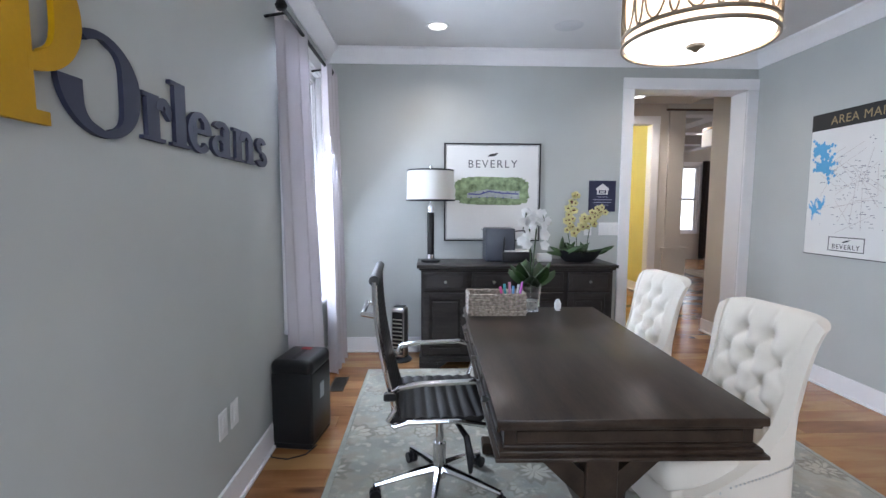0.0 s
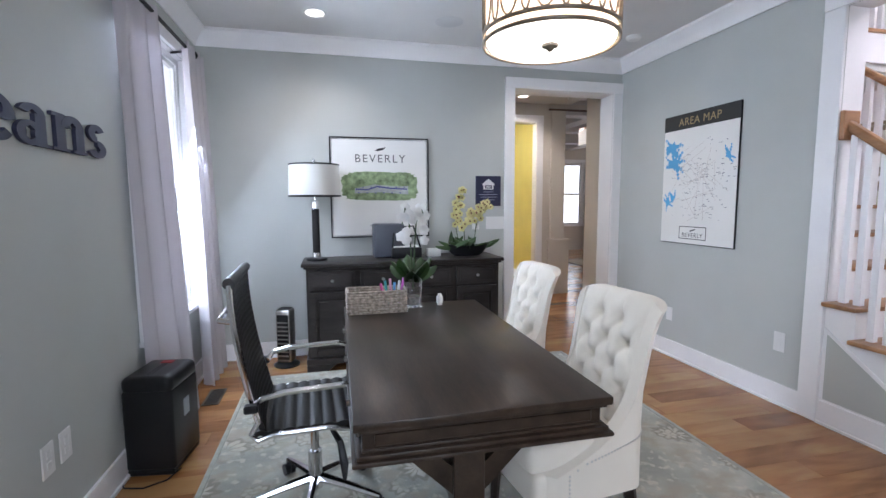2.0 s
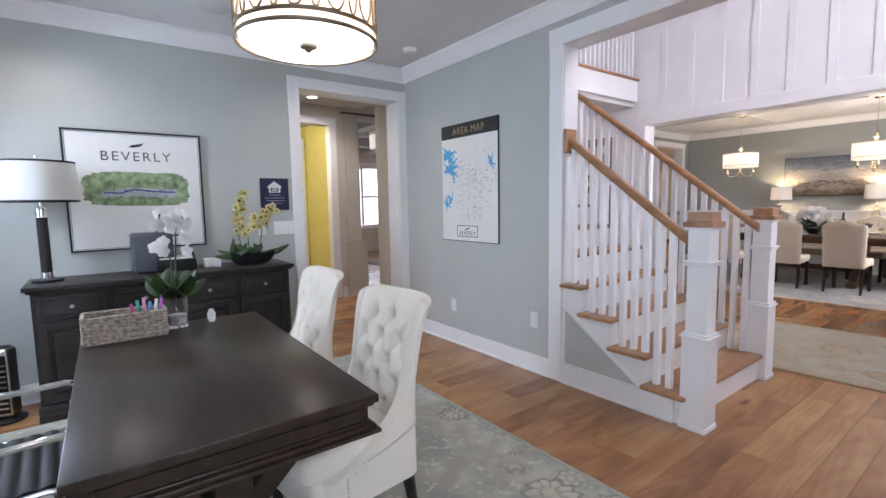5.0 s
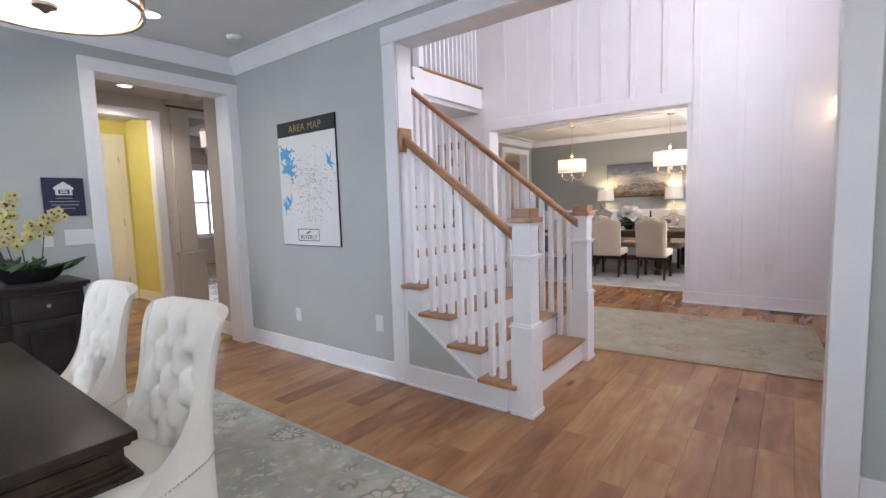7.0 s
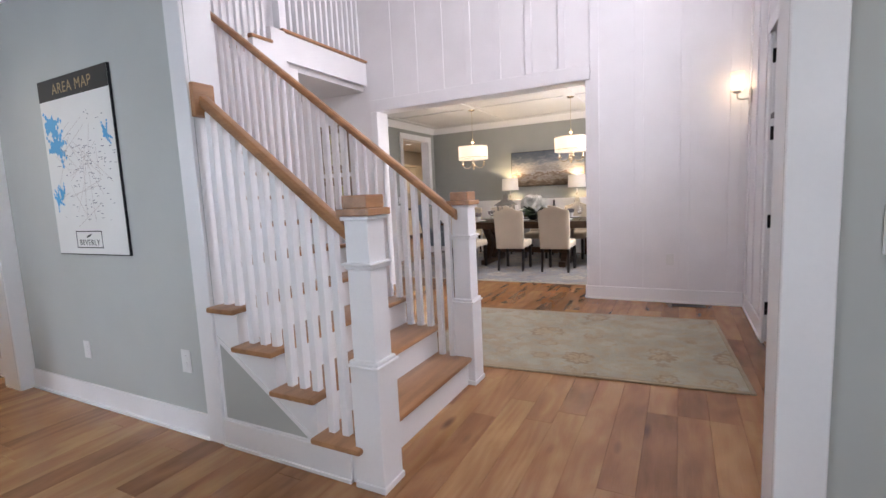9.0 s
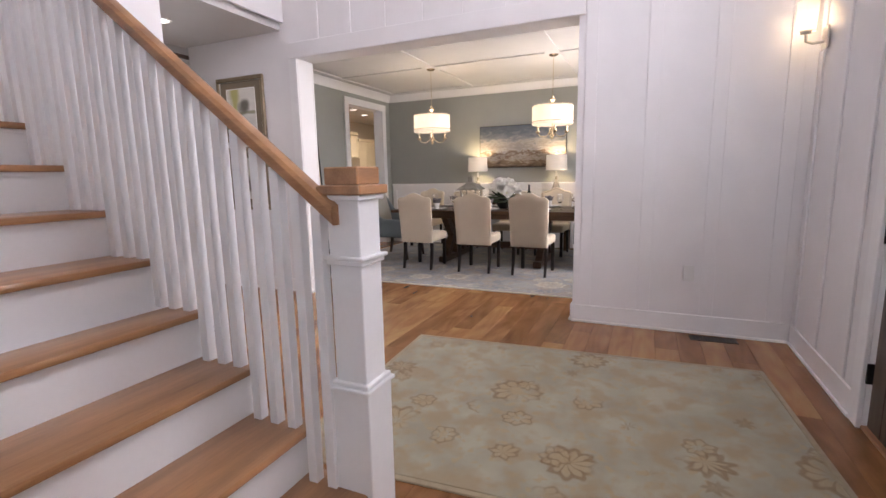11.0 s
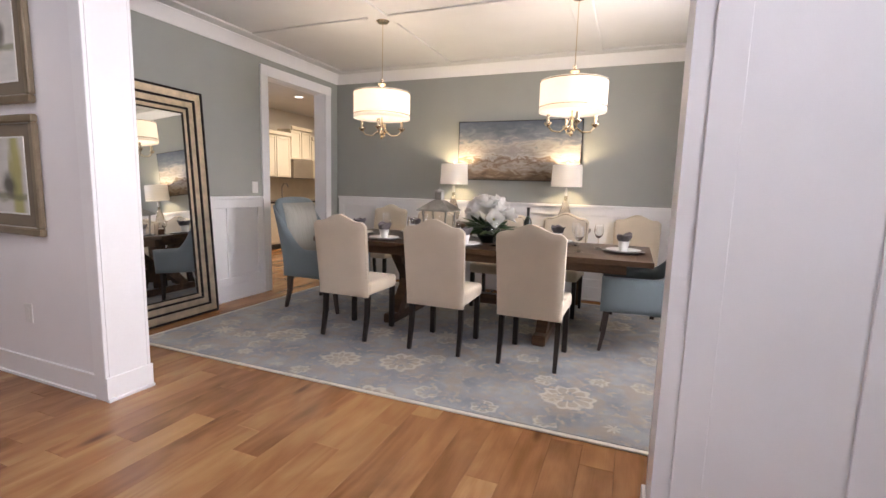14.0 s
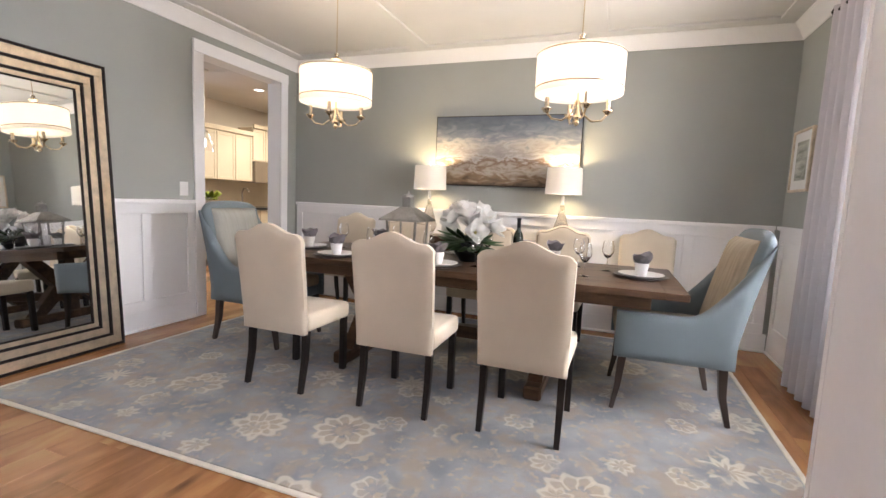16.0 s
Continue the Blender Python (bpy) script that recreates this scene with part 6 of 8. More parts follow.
def front_door():
    t = tagged(thing("door_front", pose(5.23, -0.535, 0.0), "dark brown wooden front door with small upper panes, closed", "door"), kind="structure")
    w, h = 0.475, 2.31
    dk = mat("dark_door_stain", (0.055, 0.038, 0.028), 0.4, var=0.25, scale=3, stretch=(6, 6, 0.7), col2=(0.10, 0.07, 0.052))
    part("stile", boxes((-w, -w + 0.13, -0.04, 0, 0.02, h), bevel=0.004), dk, t)
    part("stile", boxes((w - 0.13, w, -0.04, 0, 0.02, h), bevel=0.004), dk, t)
    for z0, z1 in ((0.02, 0.26), (1.60, 1.76), (2.19, h)):
        part("rail", boxes((-w + 0.13, w - 0.13, -0.04, -0.001, z0, z1), bevel=0.004), dk, t)
    part("mid_stile", boxes((-0.05, 0.05, -0.04, -0.001, 0.26, 1.60), bevel=0.004), dk, t)
    part("panel", boxes((-w + 0.13, -0.05, -0.03, -0.015, 0.26, 1.60)), dk, t)
    part("panel", boxes((0.05, w - 0.13, -0.03, -0.015, 0.26, 1.60)), dk, t)
    for i in range(3):
        x0 = -w + 0.13 + i * 0.23
        p = part("pane", boxes((x0 + 0.012, x0 + 0.218, -0.024, -0.018, 1.76, 2.19)), M_pane, t)
        p.visible_shadow = False
        if i:
            part("glazing_bar", boxes((x0 - 0.012, x0 + 0.012, -0.038, -0.004, 1.76, 2.19), bevel=0.002), dk, t)
    part("shelf", boxes((-w + 0.03, w - 0.03, 0.001, 0.03, 1.70, 1.735), bevel=0.004), dk, t)
    for z in (0.28, 0.95, 1.6, 2.15):
        part("hinge", boxes((w + 0.002, w + 0.016, -0.01, 0.022, z - 0.05, z + 0.05), bevel=0.003), M_iron, t, "black hinge")
    hd = bmesh.new()
    sweep(hd, [(-w + 0.065, 0.0, 1.0), (-w + 0.065, 0.05, 1.0), (-w + 0.17, 0.055, 1.0)], 0.009, 8)
    part("door_handle", hd, M_iron, t)
    part("threshold", boxes((-0.49, 0.49, -0.10, 0.02, 0.0, 0.018), bevel=0.004), M_oak, t)
    return t


front_door()
structure("backdrop_front_door", boxes((3.2, 7.2, -3.02, -3.0, -0.2, 5.4)), M_sky, "bright daylight outside", "backdrop")
window_unit("window_foyer_upper", pose(5.0, -0.59, 3.2, 0, 0, 180), 2.1, 1.6, "white framed upper entrance window", mullions=2)


def sconce():
    t = thing("wall_sconce", pose(6.80, -0.506, 2.10), "brushed nickel wall sconce with a lit frosted glass shade", "wall lamp")
    part("back_plate", boxes((-0.055, 0.055, 0.0, 0.012, -0.12, 0.02), bevel=0.005), M_nickel, t)
    part("arm", sweep(bmesh.new(), [(0, 0.01, -0.07), (0, 0.07, -0.075), (0, 0.105, -0.06), (0, 0.11, -0.01)], 0.009, 8), M_nickel, t)
    part("cup", lathe(bmesh.new(), [(0, -0.02), (0.03, -0.012), (0.035, 0.01), (0, 0.01)], (0, 0.11, 0)), M_nickel, t)
    part("shade", lathe(bmesh.new(), [(0.05, 0.0), (0.058, 0.18), (0.055, 0.18), (0.047, 0.0)], (0, 0.11, 0), 28), M_shade, t, "lit frosted glass shade")


sconce()


def abstract_mat(name, seed, olive_at, dark_at):
    """A loose painting: ivory ground, a soft olive upright, a dark smudge with a bar through it."""
    m = bpy.data.materials.new(name)
    m.use_nodes = True
    n, l = m.node_tree.nodes, m.node_tree.links
    b = n["Principled BSDF"]
    tc, sx = n.new("ShaderNodeTexCoord"), n.new("ShaderNodeSeparateXYZ")

    def wave(scale, stretch):
        mp, w = n.new("ShaderNodeMapping"), n.new("ShaderNodeTexNoise")
        mp.inputs["Location"].default_value, mp.inputs["Scale"].default_value = (seed, seed * 2, seed), stretch
        w.inputs["Scale"].default_value, w.inputs["Detail"].default_value = scale, 4
        l.new(tc.outputs["Object"], mp.inputs["Vector"]), l.new(mp.outputs[0], w.inputs["Vector"])
        return w.outputs["Fac"]

    def calc(op, x, y=0.0, z=0.0):
        q = n.new("ShaderNodeMath")
        q.operation = op
        for i, v in enumerate((x, y, z)):
            if isinstance(v, (int, float)):
                q.inputs[i].default_value = v
            else:
                l.new(v, q.inputs[i])
        return q.outputs[0]

    def soft(dist, inner, outer):
        q = n.new("ShaderNodeMapRange")
        q.interpolation_type = "SMOOTHSTEP"
        q.inputs["From Min"].default_value, q.inputs["From Max"].default_value = inner, outer
        q.inputs["To Min"].default_value, q.inputs["To Max"].default_value = 1.0, 0.0
        l.new(dist, q.inputs["Value"])
        return q.outputs[0]

    def over(fac, under, col):
        x = n.new("ShaderNodeMix")
        x.data_type = "RGBA"
        l.new(fac, x.inputs[0])
        if isinstance(under, tuple):
            x.inputs[6].default_value = (*under, 1)
        else:
            l.new(under, x.inputs[6])
        x.inputs[7].default_value = (*col, 1)
        return x.outputs[2]
    l.new(tc.outputs["Object"], sx.inputs[0])
    smear = wave(7.0, (1.4, 1, 0.6))
    px = calc("MULTIPLY_ADD", smear, 0.10, calc("SUBTRACT", sx.outputs["X"], 0.05))
    pz = calc("MULTIPLY_ADD", wave(6.0, (0.6, 1, 1.6)), 0.10, calc("SUBTRACT", sx.outputs["Z"], 0.05))
    col = over(wave(9.0, (0.5, 1, 2.0)), (0.50, 0.49, 0.46), (0.78, 0.76, 0.72))
    col = over(calc("MULTIPLY", soft(calc("ABSOLUTE", calc("SUBTRACT", px, olive_at)), 0.015, 0.085), 0.85), col, (0.40, 0.38, 0.09))
    col = over(calc("MULTIPLY", soft(calc("ABSOLUTE", calc("SUBTRACT", pz, dark_at[1] - 0.07)), 0.006, 0.032), 0.75), col, (0.20, 0.20, 0.10))
    away = calc("SQRT", calc("ADD", calc("POWER", calc("SUBTRACT", px, dark_at[0]), 2.0), calc("POWER", calc("SUBTRACT", pz, dark_at[1]), 2.0)))
    col = over(calc("MULTIPLY", soft(away, 0.03, 0.105), 0.9), col, (0.085, 0.075, 0.055))
    l.new(col, b.inputs["Base Color"])
    b.inputs["Roughness"].default_value = 0.45
    return m


M_frame = mat("champagne_frame", (0.30, 0.24, 0.16), 0.35, 0.5, var=0.12, scale=9)
M_mat = mat("taupe_mat_board", (0.21, 0.17, 0.12), 0.7, var=0.04)


def wall_art(z, seed, flip):
    t = thing("framed_art", pose(6.949, 4.60, z, 0, 0, -90), "abstract olive and ivory print in a champagne frame", "picture", "framed abstract prints")
    w, h = 0.68, 0.69
    part("frame", flat_frame(bmesh.new(), w, h, 0.045, 0.008, 0.035), M_frame, t)
    part("frame_lip", flat_frame(bmesh.new(), w - 0.07, h - 0.07, 0.015, 0.003, 0.026), M_nickel, t)
    part("mat_board", boxes((-w / 2 + 0.045, w / 2 - 0.045, -0.014, -0.003, -h / 2 + 0.045, h / 2 - 0.045)), M_mat, t)
    iw, ih = 0.40, 0.43
    part("fillet", flat_frame(bmesh.new(), iw + 0.02, ih + 0.02, 0.010, 0.001, 0.018), M_paper, t)
    part("print", boxes((-iw / 2, iw / 2, -0.0165, -0.0141, -ih / 2, ih / 2)), abstract_mat("abstract_print", seed, -0.09 if not flip else 0.11, (0.04, 0.03) if not flip else (0.03, -0.05)), t)


wall_art(2.0, 2, False)
wall_art(1.25, 6, True)
face_plate(pose(6.949, 4.52, 0.42, 0, 0, -90), 0.075, 0.12, "outlet", "white plastic outlet on the white wall")
face_plate(pose(6.933, 0.16, 0.47, 0, 0, -90), 0.075, 0.12, "outlet", "white plastic outlet on the panelled white wall")
face_plate(pose(6.949, 5.06, 1.17, 0, 0, -90), 0.12, 0.12, "switch", "white plastic switch plate beside the framed prints")

# ---- dining room ----
def dining_table():
    t = thing("dining_table", pose(9.45, 2.445, 0.011), "long brown wooden trestle dining table on the rug", "table")
    hw, hl, h = 0.54, 1.475, 0.75
    n = 5
    for i in range(n):
        x0, x1 = -hw + 2 * hw * i / n, -hw + 2 * hw * (i + 1) / n
        part("board", boxes((x0 + 0.0006, x1 - 0.0006, -hl + 0.12, hl - 0.12, h - 0.04, h), bevel=0.0015), M_table, t)
    for s in (-1, 1):
        part("end_board", boxes((-hw, hw, s * hl - (0.12 if s > 0 else 0), s * hl + (0.12 if s < 0 else 0), h - 0.04, h), bevel=0.004), M_table, t)
    part("apron", boxes((-hw + 0.06, hw - 0.06, -hl + 0.18, hl - 0.18, h - 0.115, h - 0.0405), bevel=0.003), M_table, t)
    for y in (-0.68, 0.68):
        part("foot", boxes((-0.50, 0.50, y - 0.055, y + 0.055, 0.0, 0.085), bevel=0.012), M_table, t)
        for s in (-1, 1):
            bm = bmesh.new()
            prism(bm, [(s * 0.40, 0.084), (s * 0.27, 0.084), (s * 0.06, 0.28), (s * 0.05, 0.42), (s * 0.26, 0.634), (s * 0.40, 0.634), (s * 0.17, 0.36)], "y", y - 0.045, y + 0.045)
            part("brace", bm, M_table, t)
        part("post", boxes((-0.05, 0.05, y - 0.05, y + 0.05, 0.084, 0.634), bevel=0.004), M_table, t)
    part("stretcher", boxes((-0.04, 0.04, -0.64, 0.64, 0.18, 0.27), bevel=0.005), M_table, t)
    return t


dining_table()


def camel(u, w):
    """Top line of a camel-back: raised middle, dipped shoulders."""
    a = abs(2 * u - 1)
    return 0.055 * (0.5 + 0.5 * math.cos(math.pi * min(1, a / 0.72))) - 0.034 * max(0, (a - 0.78) / 0.22) ** 2.5


def side_chair(m, piped=False):
    """Faces +y. Upholstered camel-back side chair."""
    t = thing("dining_chair", m, "beige linen camel-back dining chair with black legs", "chair", "dining chairs round the table")
    w = 0.225

    def yb(z):
        return -0.215 - 0.13 * max(0, (z - 0.42)) ** 1.15

    def front(u, v):
        z = 0.36 + v * (0.60 + camel(u, w))
        x = (2 * u - 1) * (w + 0.012 * v)
        e = 1 - max(abs(2 * u - 1) ** 10, abs(2 * v - 1) ** 14)
        return (x, yb(z) + 0.012 + 0.028 * e, z)

    def back(u, v):
        z = 0.36 + v * (0.60 + camel(u, w))
        x = (2 * u - 1) * (w + 0.012 * v)
        e = 1 - max(abs(2 * u - 1) ** 8, abs(2 * v - 1) ** 12)
        return (x, yb(z) - 0.022 - 0.022 * e, z)
    part("backrest", pillow(bmesh.new(), front, back, 24, 24), M_linen2, t, smooth=60)
    if piped:
        pts = [(lambda p: (p[0] * 0.93, p[1] + 0.004, p[2] - 0.02))(front(u / 20, 1.0)) for u in range(21)]
        pts = [(pts[0][0], pts[0][1] + 0.03, 0.62)] + pts + [(pts[-1][0], pts[-1][1] + 0.03, 0.62)]
        part("nail_trim", sweep(bmesh.new(), [(x, y + 0.012, z) for x, y, z in pts], 0.006, 6), M_bronze, t, "dark nailhead trim")
    part("seat", boxes((-0.225, 0.225, -0.20, 0.265, 0.365, 0.475), bevel=0.03, seg=4), M_linen2, t)
    for s in (-1, 1):
        part("leg", boxes((s * 0.195 - 0.02, s * 0.195 + 0.02, 0.21, 0.25, 0.0, 0.37), bevel=0.003), M_leg, t, "black square leg")
        part("leg", sweep(bmesh.new(), [(s * 0.20, -0.185, 0.37), (s * 0.20, -0.195, 0.2), (s * 0.20, -0.235, 0.0)], [0.026, 0.024, 0.019], 4), M_leg, t, "black swept leg", smooth=20)
    return t


_c1 = side_chair(pose(8.665, 3.255, 0.011, 0, 0, -90))
copy_thing(_c1, pose(8.68, 2.465, 0.011, 0, 0, -89))
copy_thing(_c1, pose(8.69, 1.752, 0.011, 0, 0, -91))
_c2 = side_chair(pose(10.15, 3.30, 0.011, 0, 0, 90), True)
copy_thing(_c2, pose(10.15, 2.46, 0.011, 0, 0, 90))
copy_thing(_c2, pose(10.15, 1.80, 0.011, 0, 0, 88))
copy_thing(_c1, pose(10.52, 1.08, 0.0, 0, 0, 90))
copy_thing(_c1, pose(10.52, 4.12, 0.0, 0, 0, 90))


def arm_chair(m, inner_cloth=None):
    """Faces +y. High host chair: blue outside, tan striped inside."""
    t = thing("host_armchair", m, "blue-grey linen host armchair with a tan striped inner back", "armchair", "host armchairs at the table ends")
    W, H = 0.31, 1.075

    def yb(z):
        return -0.27 - 0.155 * max(0, (z - 0.36) / 0.7) ** 1.25

    def outer(u, v):
        z = 0.33 + v * (H - 0.33 + 0.03 * (1 - (2 * u - 1) ** 2) - 0.05 * abs(2 * u - 1) ** 9)
        return ((2 * u - 1) * (W - 0.02 * v), yb(z) + 0.012 - 0.055 * (1 - 0.75 * max(abs(2 * u - 1) ** 9, v ** 16)), z)

    def inner(u, v):
        z = 0.33 + v * (H - 0.33 + 0.03 * (1 - (2 * u - 1) ** 2) - 0.05 * abs(2 * u - 1) ** 9)
        return ((2 * u - 1) * (W - 0.02 * v), yb(z) + 0.012 + 0.046 * (1 - 0.75 * max(abs(2 * u - 1) ** 9, v ** 16)), z)
    part("back_shell", pillow(bmesh.new(), inner, outer, 28, 30), M_blueline, t, smooth=60)

    def cush(u, v):
        z = 0.46 + v * (H - 0.49)
        e = 1 - max(abs(2 * u - 1) ** 6, abs(2 * v - 1) ** 8)
        return ((2 * u - 1) * (W - 0.055 - 0.02 * v), yb(z) + 0.056 + 0.05 * e, z)
    part("back_cushion", pillow(bmesh.new(), cush, lambda u, v: (cush(u, v)[0], yb(cush(u, v)[2]) + 0.05, cush(u, v)[2]), 14, 20), inner_cloth or M_tan, t, "striped inner back", smooth=60)
    for s in (-1, 1):
        def arm(u, v, o):
            y = -0.30 + 0.62 * u
            top = 0.60 + 0.425 * max(0.0, 1 - u / 0.42) ** 1.9
            z = 0.33 + v * (top - 0.33)
            lean = max(0.0, z - 0.45) ** 1.25 * 0.265 * max(0, 1 - u * 1.4)
            e = (1 - abs(2 * v - 1) ** 10) * (1 - abs(2 * u - 1) ** 10)
            return (s * (W - 0.015 + o * (0.018 + 0.022 * e) - 0.02 * max(0, z - 0.6)), y - lean, z)
        part("arm", pillow(bmesh.new(), lambda u, v: arm(u, v, 1), lambda u, v: arm(u, v, -1), 22, 14), M_blueline, t, "blue-grey sloping arm", smooth=60)
    part("seat_base", boxes((-W + 0.02, W - 0.02, -0.29, 0.30, 0.33, 0.42), bevel=0.02, seg=3), M_blueline, t)
    part("seat_cushion", boxes((-W + 0.05, W - 0.05, -0.20, 0.32, 0.42, 0.51), bevel=0.03, seg=4), M_tan, t)
    dk = mat("walnut_leg", (0.045, 0.03, 0.024), 0.35, var=0.2)
    for s in (-1, 1):
        part("leg", sweep(bmesh.new(), [(s * 0.26, 0.27, 0.34), (s * 0.265, 0.285, 0.15), (s * 0.27, 0.31, 0.0)], [0.032, 0.024, 0.017], 4), dk, t, smooth=20)
        part("leg", sweep(bmesh.new(), [(s * 0.27, -0.25, 0.34), (s * 0.275, -0.26, 0.17), (s * 0.28, -0.30, 0.0)], [0.032, 0.026, 0.019], 4), dk, t, smooth=20)
    return t


arm_chair(pose(9.36, 1.01, 0.011, 0, 0, 2))
# Inner back greyed on this chair to imitate daylight on the tan striped fabric.
arm_chair(pose(9.27, 4.02, 0.011, 0, 0, 180), mat("striped_fabric_greyed", (0.33, 0.325, 0.29), 0.9, var=0.06, scale=5, bump=0.5, bscale=300, stretch=(12, 1, 1)))


def dining_pendant(x, y):
    t = thing("drum_chandelier", pose(x, y, 1.865), "lit white drum chandelier with champagne metal arms over the table", "pendant lamp", "drum chandeliers over the table")
    R, H = 0.258, 0.235
    part("shade", lathe(bmesh.new(), [(R, 0), (R, H), (R - 0.004, H), (R - 0.004, 0)], seg=48), M_shade, t, "lit white drum shade")
    for z in (0.03, H - 0.012):
        part("shade_trim", lathe(bmesh.new(), [(R + 0.001, z), (R + 0.003, z + 0.002), (R + 0.003, z + 0.006), (R + 0.001, z + 0.008), (R + 0.001, z)], seg=48), M_champagne, t, "thin grey trim band")
    part("diffuser", lathe(bmesh.new(), [(0, 0.016), (R - 0.006, 0.016), (R - 0.006, 0.02), (0, 0.02)], seg=36), M_shade, t)
    part("stem", sweep(bmesh.new(), [(0, 0, -0.13), (0, 0, 0.33)], 0.007, 10), M_champagne, t)
    part("top_cup", lathe(bmesh.new(), [(0, 0.235), (0.03, 0.245), (0.016, 0.28), (0.042, 0.31), (0.012, 0.33), (0.018, 0.35), (0, 0.36)], seg=20), M_champagne, t)
    part("bottom_finial", lathe(bmesh.new(), [(0, -0.185), (0.012, -0.175), (0.018, -0.16), (0.008, -0.145), (0.022, -0.13), (0.01, -0.11), (0, -0.11)], seg=16), M_champagne, t)
    for i in range(4):
        a = math.pi / 2 * i + 0.35
        c, s = math.cos(a), math.sin(a)
        pts = [(q * c, q * s, z) for q, z in ((0.008, -0.03), (0.035, -0.11), (0.09, -0.152), (0.15, -0.145), (0.185, -0.105))]
        ar = part("arm", sweep(bmesh.new(), pts, 0.006, 8), M_champagne, t, "curved champagne metal arm")
        part("candle_cup", lathe(bmesh.new(), [(0, -0.115), (0.012, -0.11), (0.032, -0.088), (0.032, -0.083), (0.013, -0.083), (0.013, -0.02), (0, -0.02)], (0.185 * c, 0.185 * s, 0), 14), M_champagne, ar)
    part("rod", sweep(bmesh.new(), [(0, 0, 0.34), (0, 0, 0.84)], 0.0035, 8), M_champagne, t)
    part("canopy", lathe(bmesh.new(), [(0, 0.833), (0.045, 0.841), (0.06, 0.857), (0, 0.857)], seg=24), M_champagne, t)


dining_pendant(9.19, 3.35)
dining_pendant(9.19, 1.64)


def console():
    t = thing("console_table", pose(10.66, 2.51, 0.0), "dark wooden console table against the dining wall", "console table")
    part("top", boxes((-0.19, 0.17, -0.95, 0.95, 0.80, 0.84), bevel=0.004), M_table, t)
    part("body", boxes((-0.16, 0.16, -0.90, 0.90, 0.66, 0.80), bevel=0.003), M_table, t)
    for sx in (-0.13, 0.13):
        for sy in (-0.86, 0.86):
            part("leg", boxes((sx - 0.03, sx + 0.03, sy - 0.03, sy + 0.03, 0.0, 0.66), bevel=0.004), M_table, t)


console()


def glass_lamp(y):
    t = thing("table_lamp", pose(10.66, y, 0.84), "lit table lamp with a glass teardrop base and white drum shade", "lamp", "pair of glass table lamps")
    part("base", lathe(bmesh.new(), [(0, 0), (0.06, 0), (0.062, 0.012), (0.05, 0.02), (0, 0.02)]), M_nickel, t)
    part("body", lathe(bmesh.new(), [(0, 0.021), (0.05, 0.024), (0.082, 0.07), (0.085, 0.11), (0.055, 0.2), (0.022, 0.31), (0.018, 0.36), (0, 0.36)], seg=28), glass("smoky_glass", (0.72, 0.66, 0.56), 0.02), t, "smoky glass teardrop base")
    part("neck", sweep(bmesh.new(), [(0, 0, 0.36), (0, 0, 0.44)], 0.014, 12), M_nickel, t)
    part("shade", lathe(bmesh.new(), [(0.168, 0.46), (0.160, 0.70), (0.157, 0.70), (0.165, 0.46)], seg=36), M_shadelamp, t, "lit white drum shade")
    part("finial", lathe(bmesh.new(), [(0.003, 0.44), (0.003, 0.71), (0.012, 0.72), (0, 0.735)], seg=12), M_nickel, t)


glass_lamp(3.18)
glass_lamp(1.84)


def seascape_mat():
    m = bpy.data.materials.new("seascape_paint")
    m.use_nodes = True
    n, l = m.node_tree.nodes, m.node_tree.links
    b = n["Principled BSDF"]
    tc, mp, w, sx = n.new("ShaderNodeTexCoord"), n.new("ShaderNodeMapping"), n.new("ShaderNodeTexNoise"), n.new("ShaderNodeSeparateXYZ")
    mp.inputs["Scale"].default_value = (4.0, 1, 10)
    w.inputs["Scale"].default_value, w.inputs["Detail"].default_value, w.inputs["Distortion"].default_value = 1.7, 10, 0.8
    l.new(tc.outputs["Object"], mp.inputs["Vector"]), l.new(mp.outputs[0], w.inputs["Vector"]), l.new(tc.outputs["Object"], sx.inputs[0])
    ma = n.new("ShaderNodeMath")
    ma.operation = "MULTIPLY_ADD"
    l.new(sx.outputs["Z"], ma.inputs[0])
    ma.inputs[1].default_value, ma.inputs[2].default_value = 1.25, 0.27
    ad = n.new("ShaderNodeMath")
    ad.operation = "MULTIPLY_ADD"
    l.new(w.outputs["Fac"], ad.inputs[0])
    ad.inputs[1].default_value = 0.5
    l.new(ma.outputs[0], ad.inputs[2])
    r = n.new("ShaderNodeValToRGB")
    e = r.color_ramp.elements
    e[0].position, e[0].color = 0.06, (0.09, 0.06, 0.035, 1)
    e[1].position, e[1].color = 0.98, (0.085, 0.105, 0.14, 1)
    for p, c in ((0.18, (0.23, 0.16, 0.10)), (0.28, (0.40, 0.36, 0.31)), (0.36, (0.20, 0.13, 0.08)), (0.43, (0.46, 0.43, 0.40)), (0.52, (0.30, 0.27, 0.25)), (0.60, (0.40, 0.37, 0.34)), (0.70, (0.20, 0.215, 0.24)), (0.84, (0.12, 0.14, 0.175))):
        e.new(p).color = (*c, 1)
    l.new(ad.outputs[0], r.inputs[0]), l.new(r.outputs[0], b.inputs["Base Color"])
    b.inputs["Roughness"].default_value = 0.5
    return m


def seascape():
    t = thing("seascape_painting", pose(10.876, 2.462, 1.712, 0, 0, -90), "wide stormy grey and brown seascape canvas on the dining wall", "painting")
    part("canvas", boxes((-0.735, 0.735, -0.035, 0, -0.345, 0.345), bevel=0.003), seascape_mat(), t)
    part("edge", flat_frame(bmesh.new(), 1.486, 0.706, 0.0075, 0.001, 0.030), M_leg, t)


seascape()


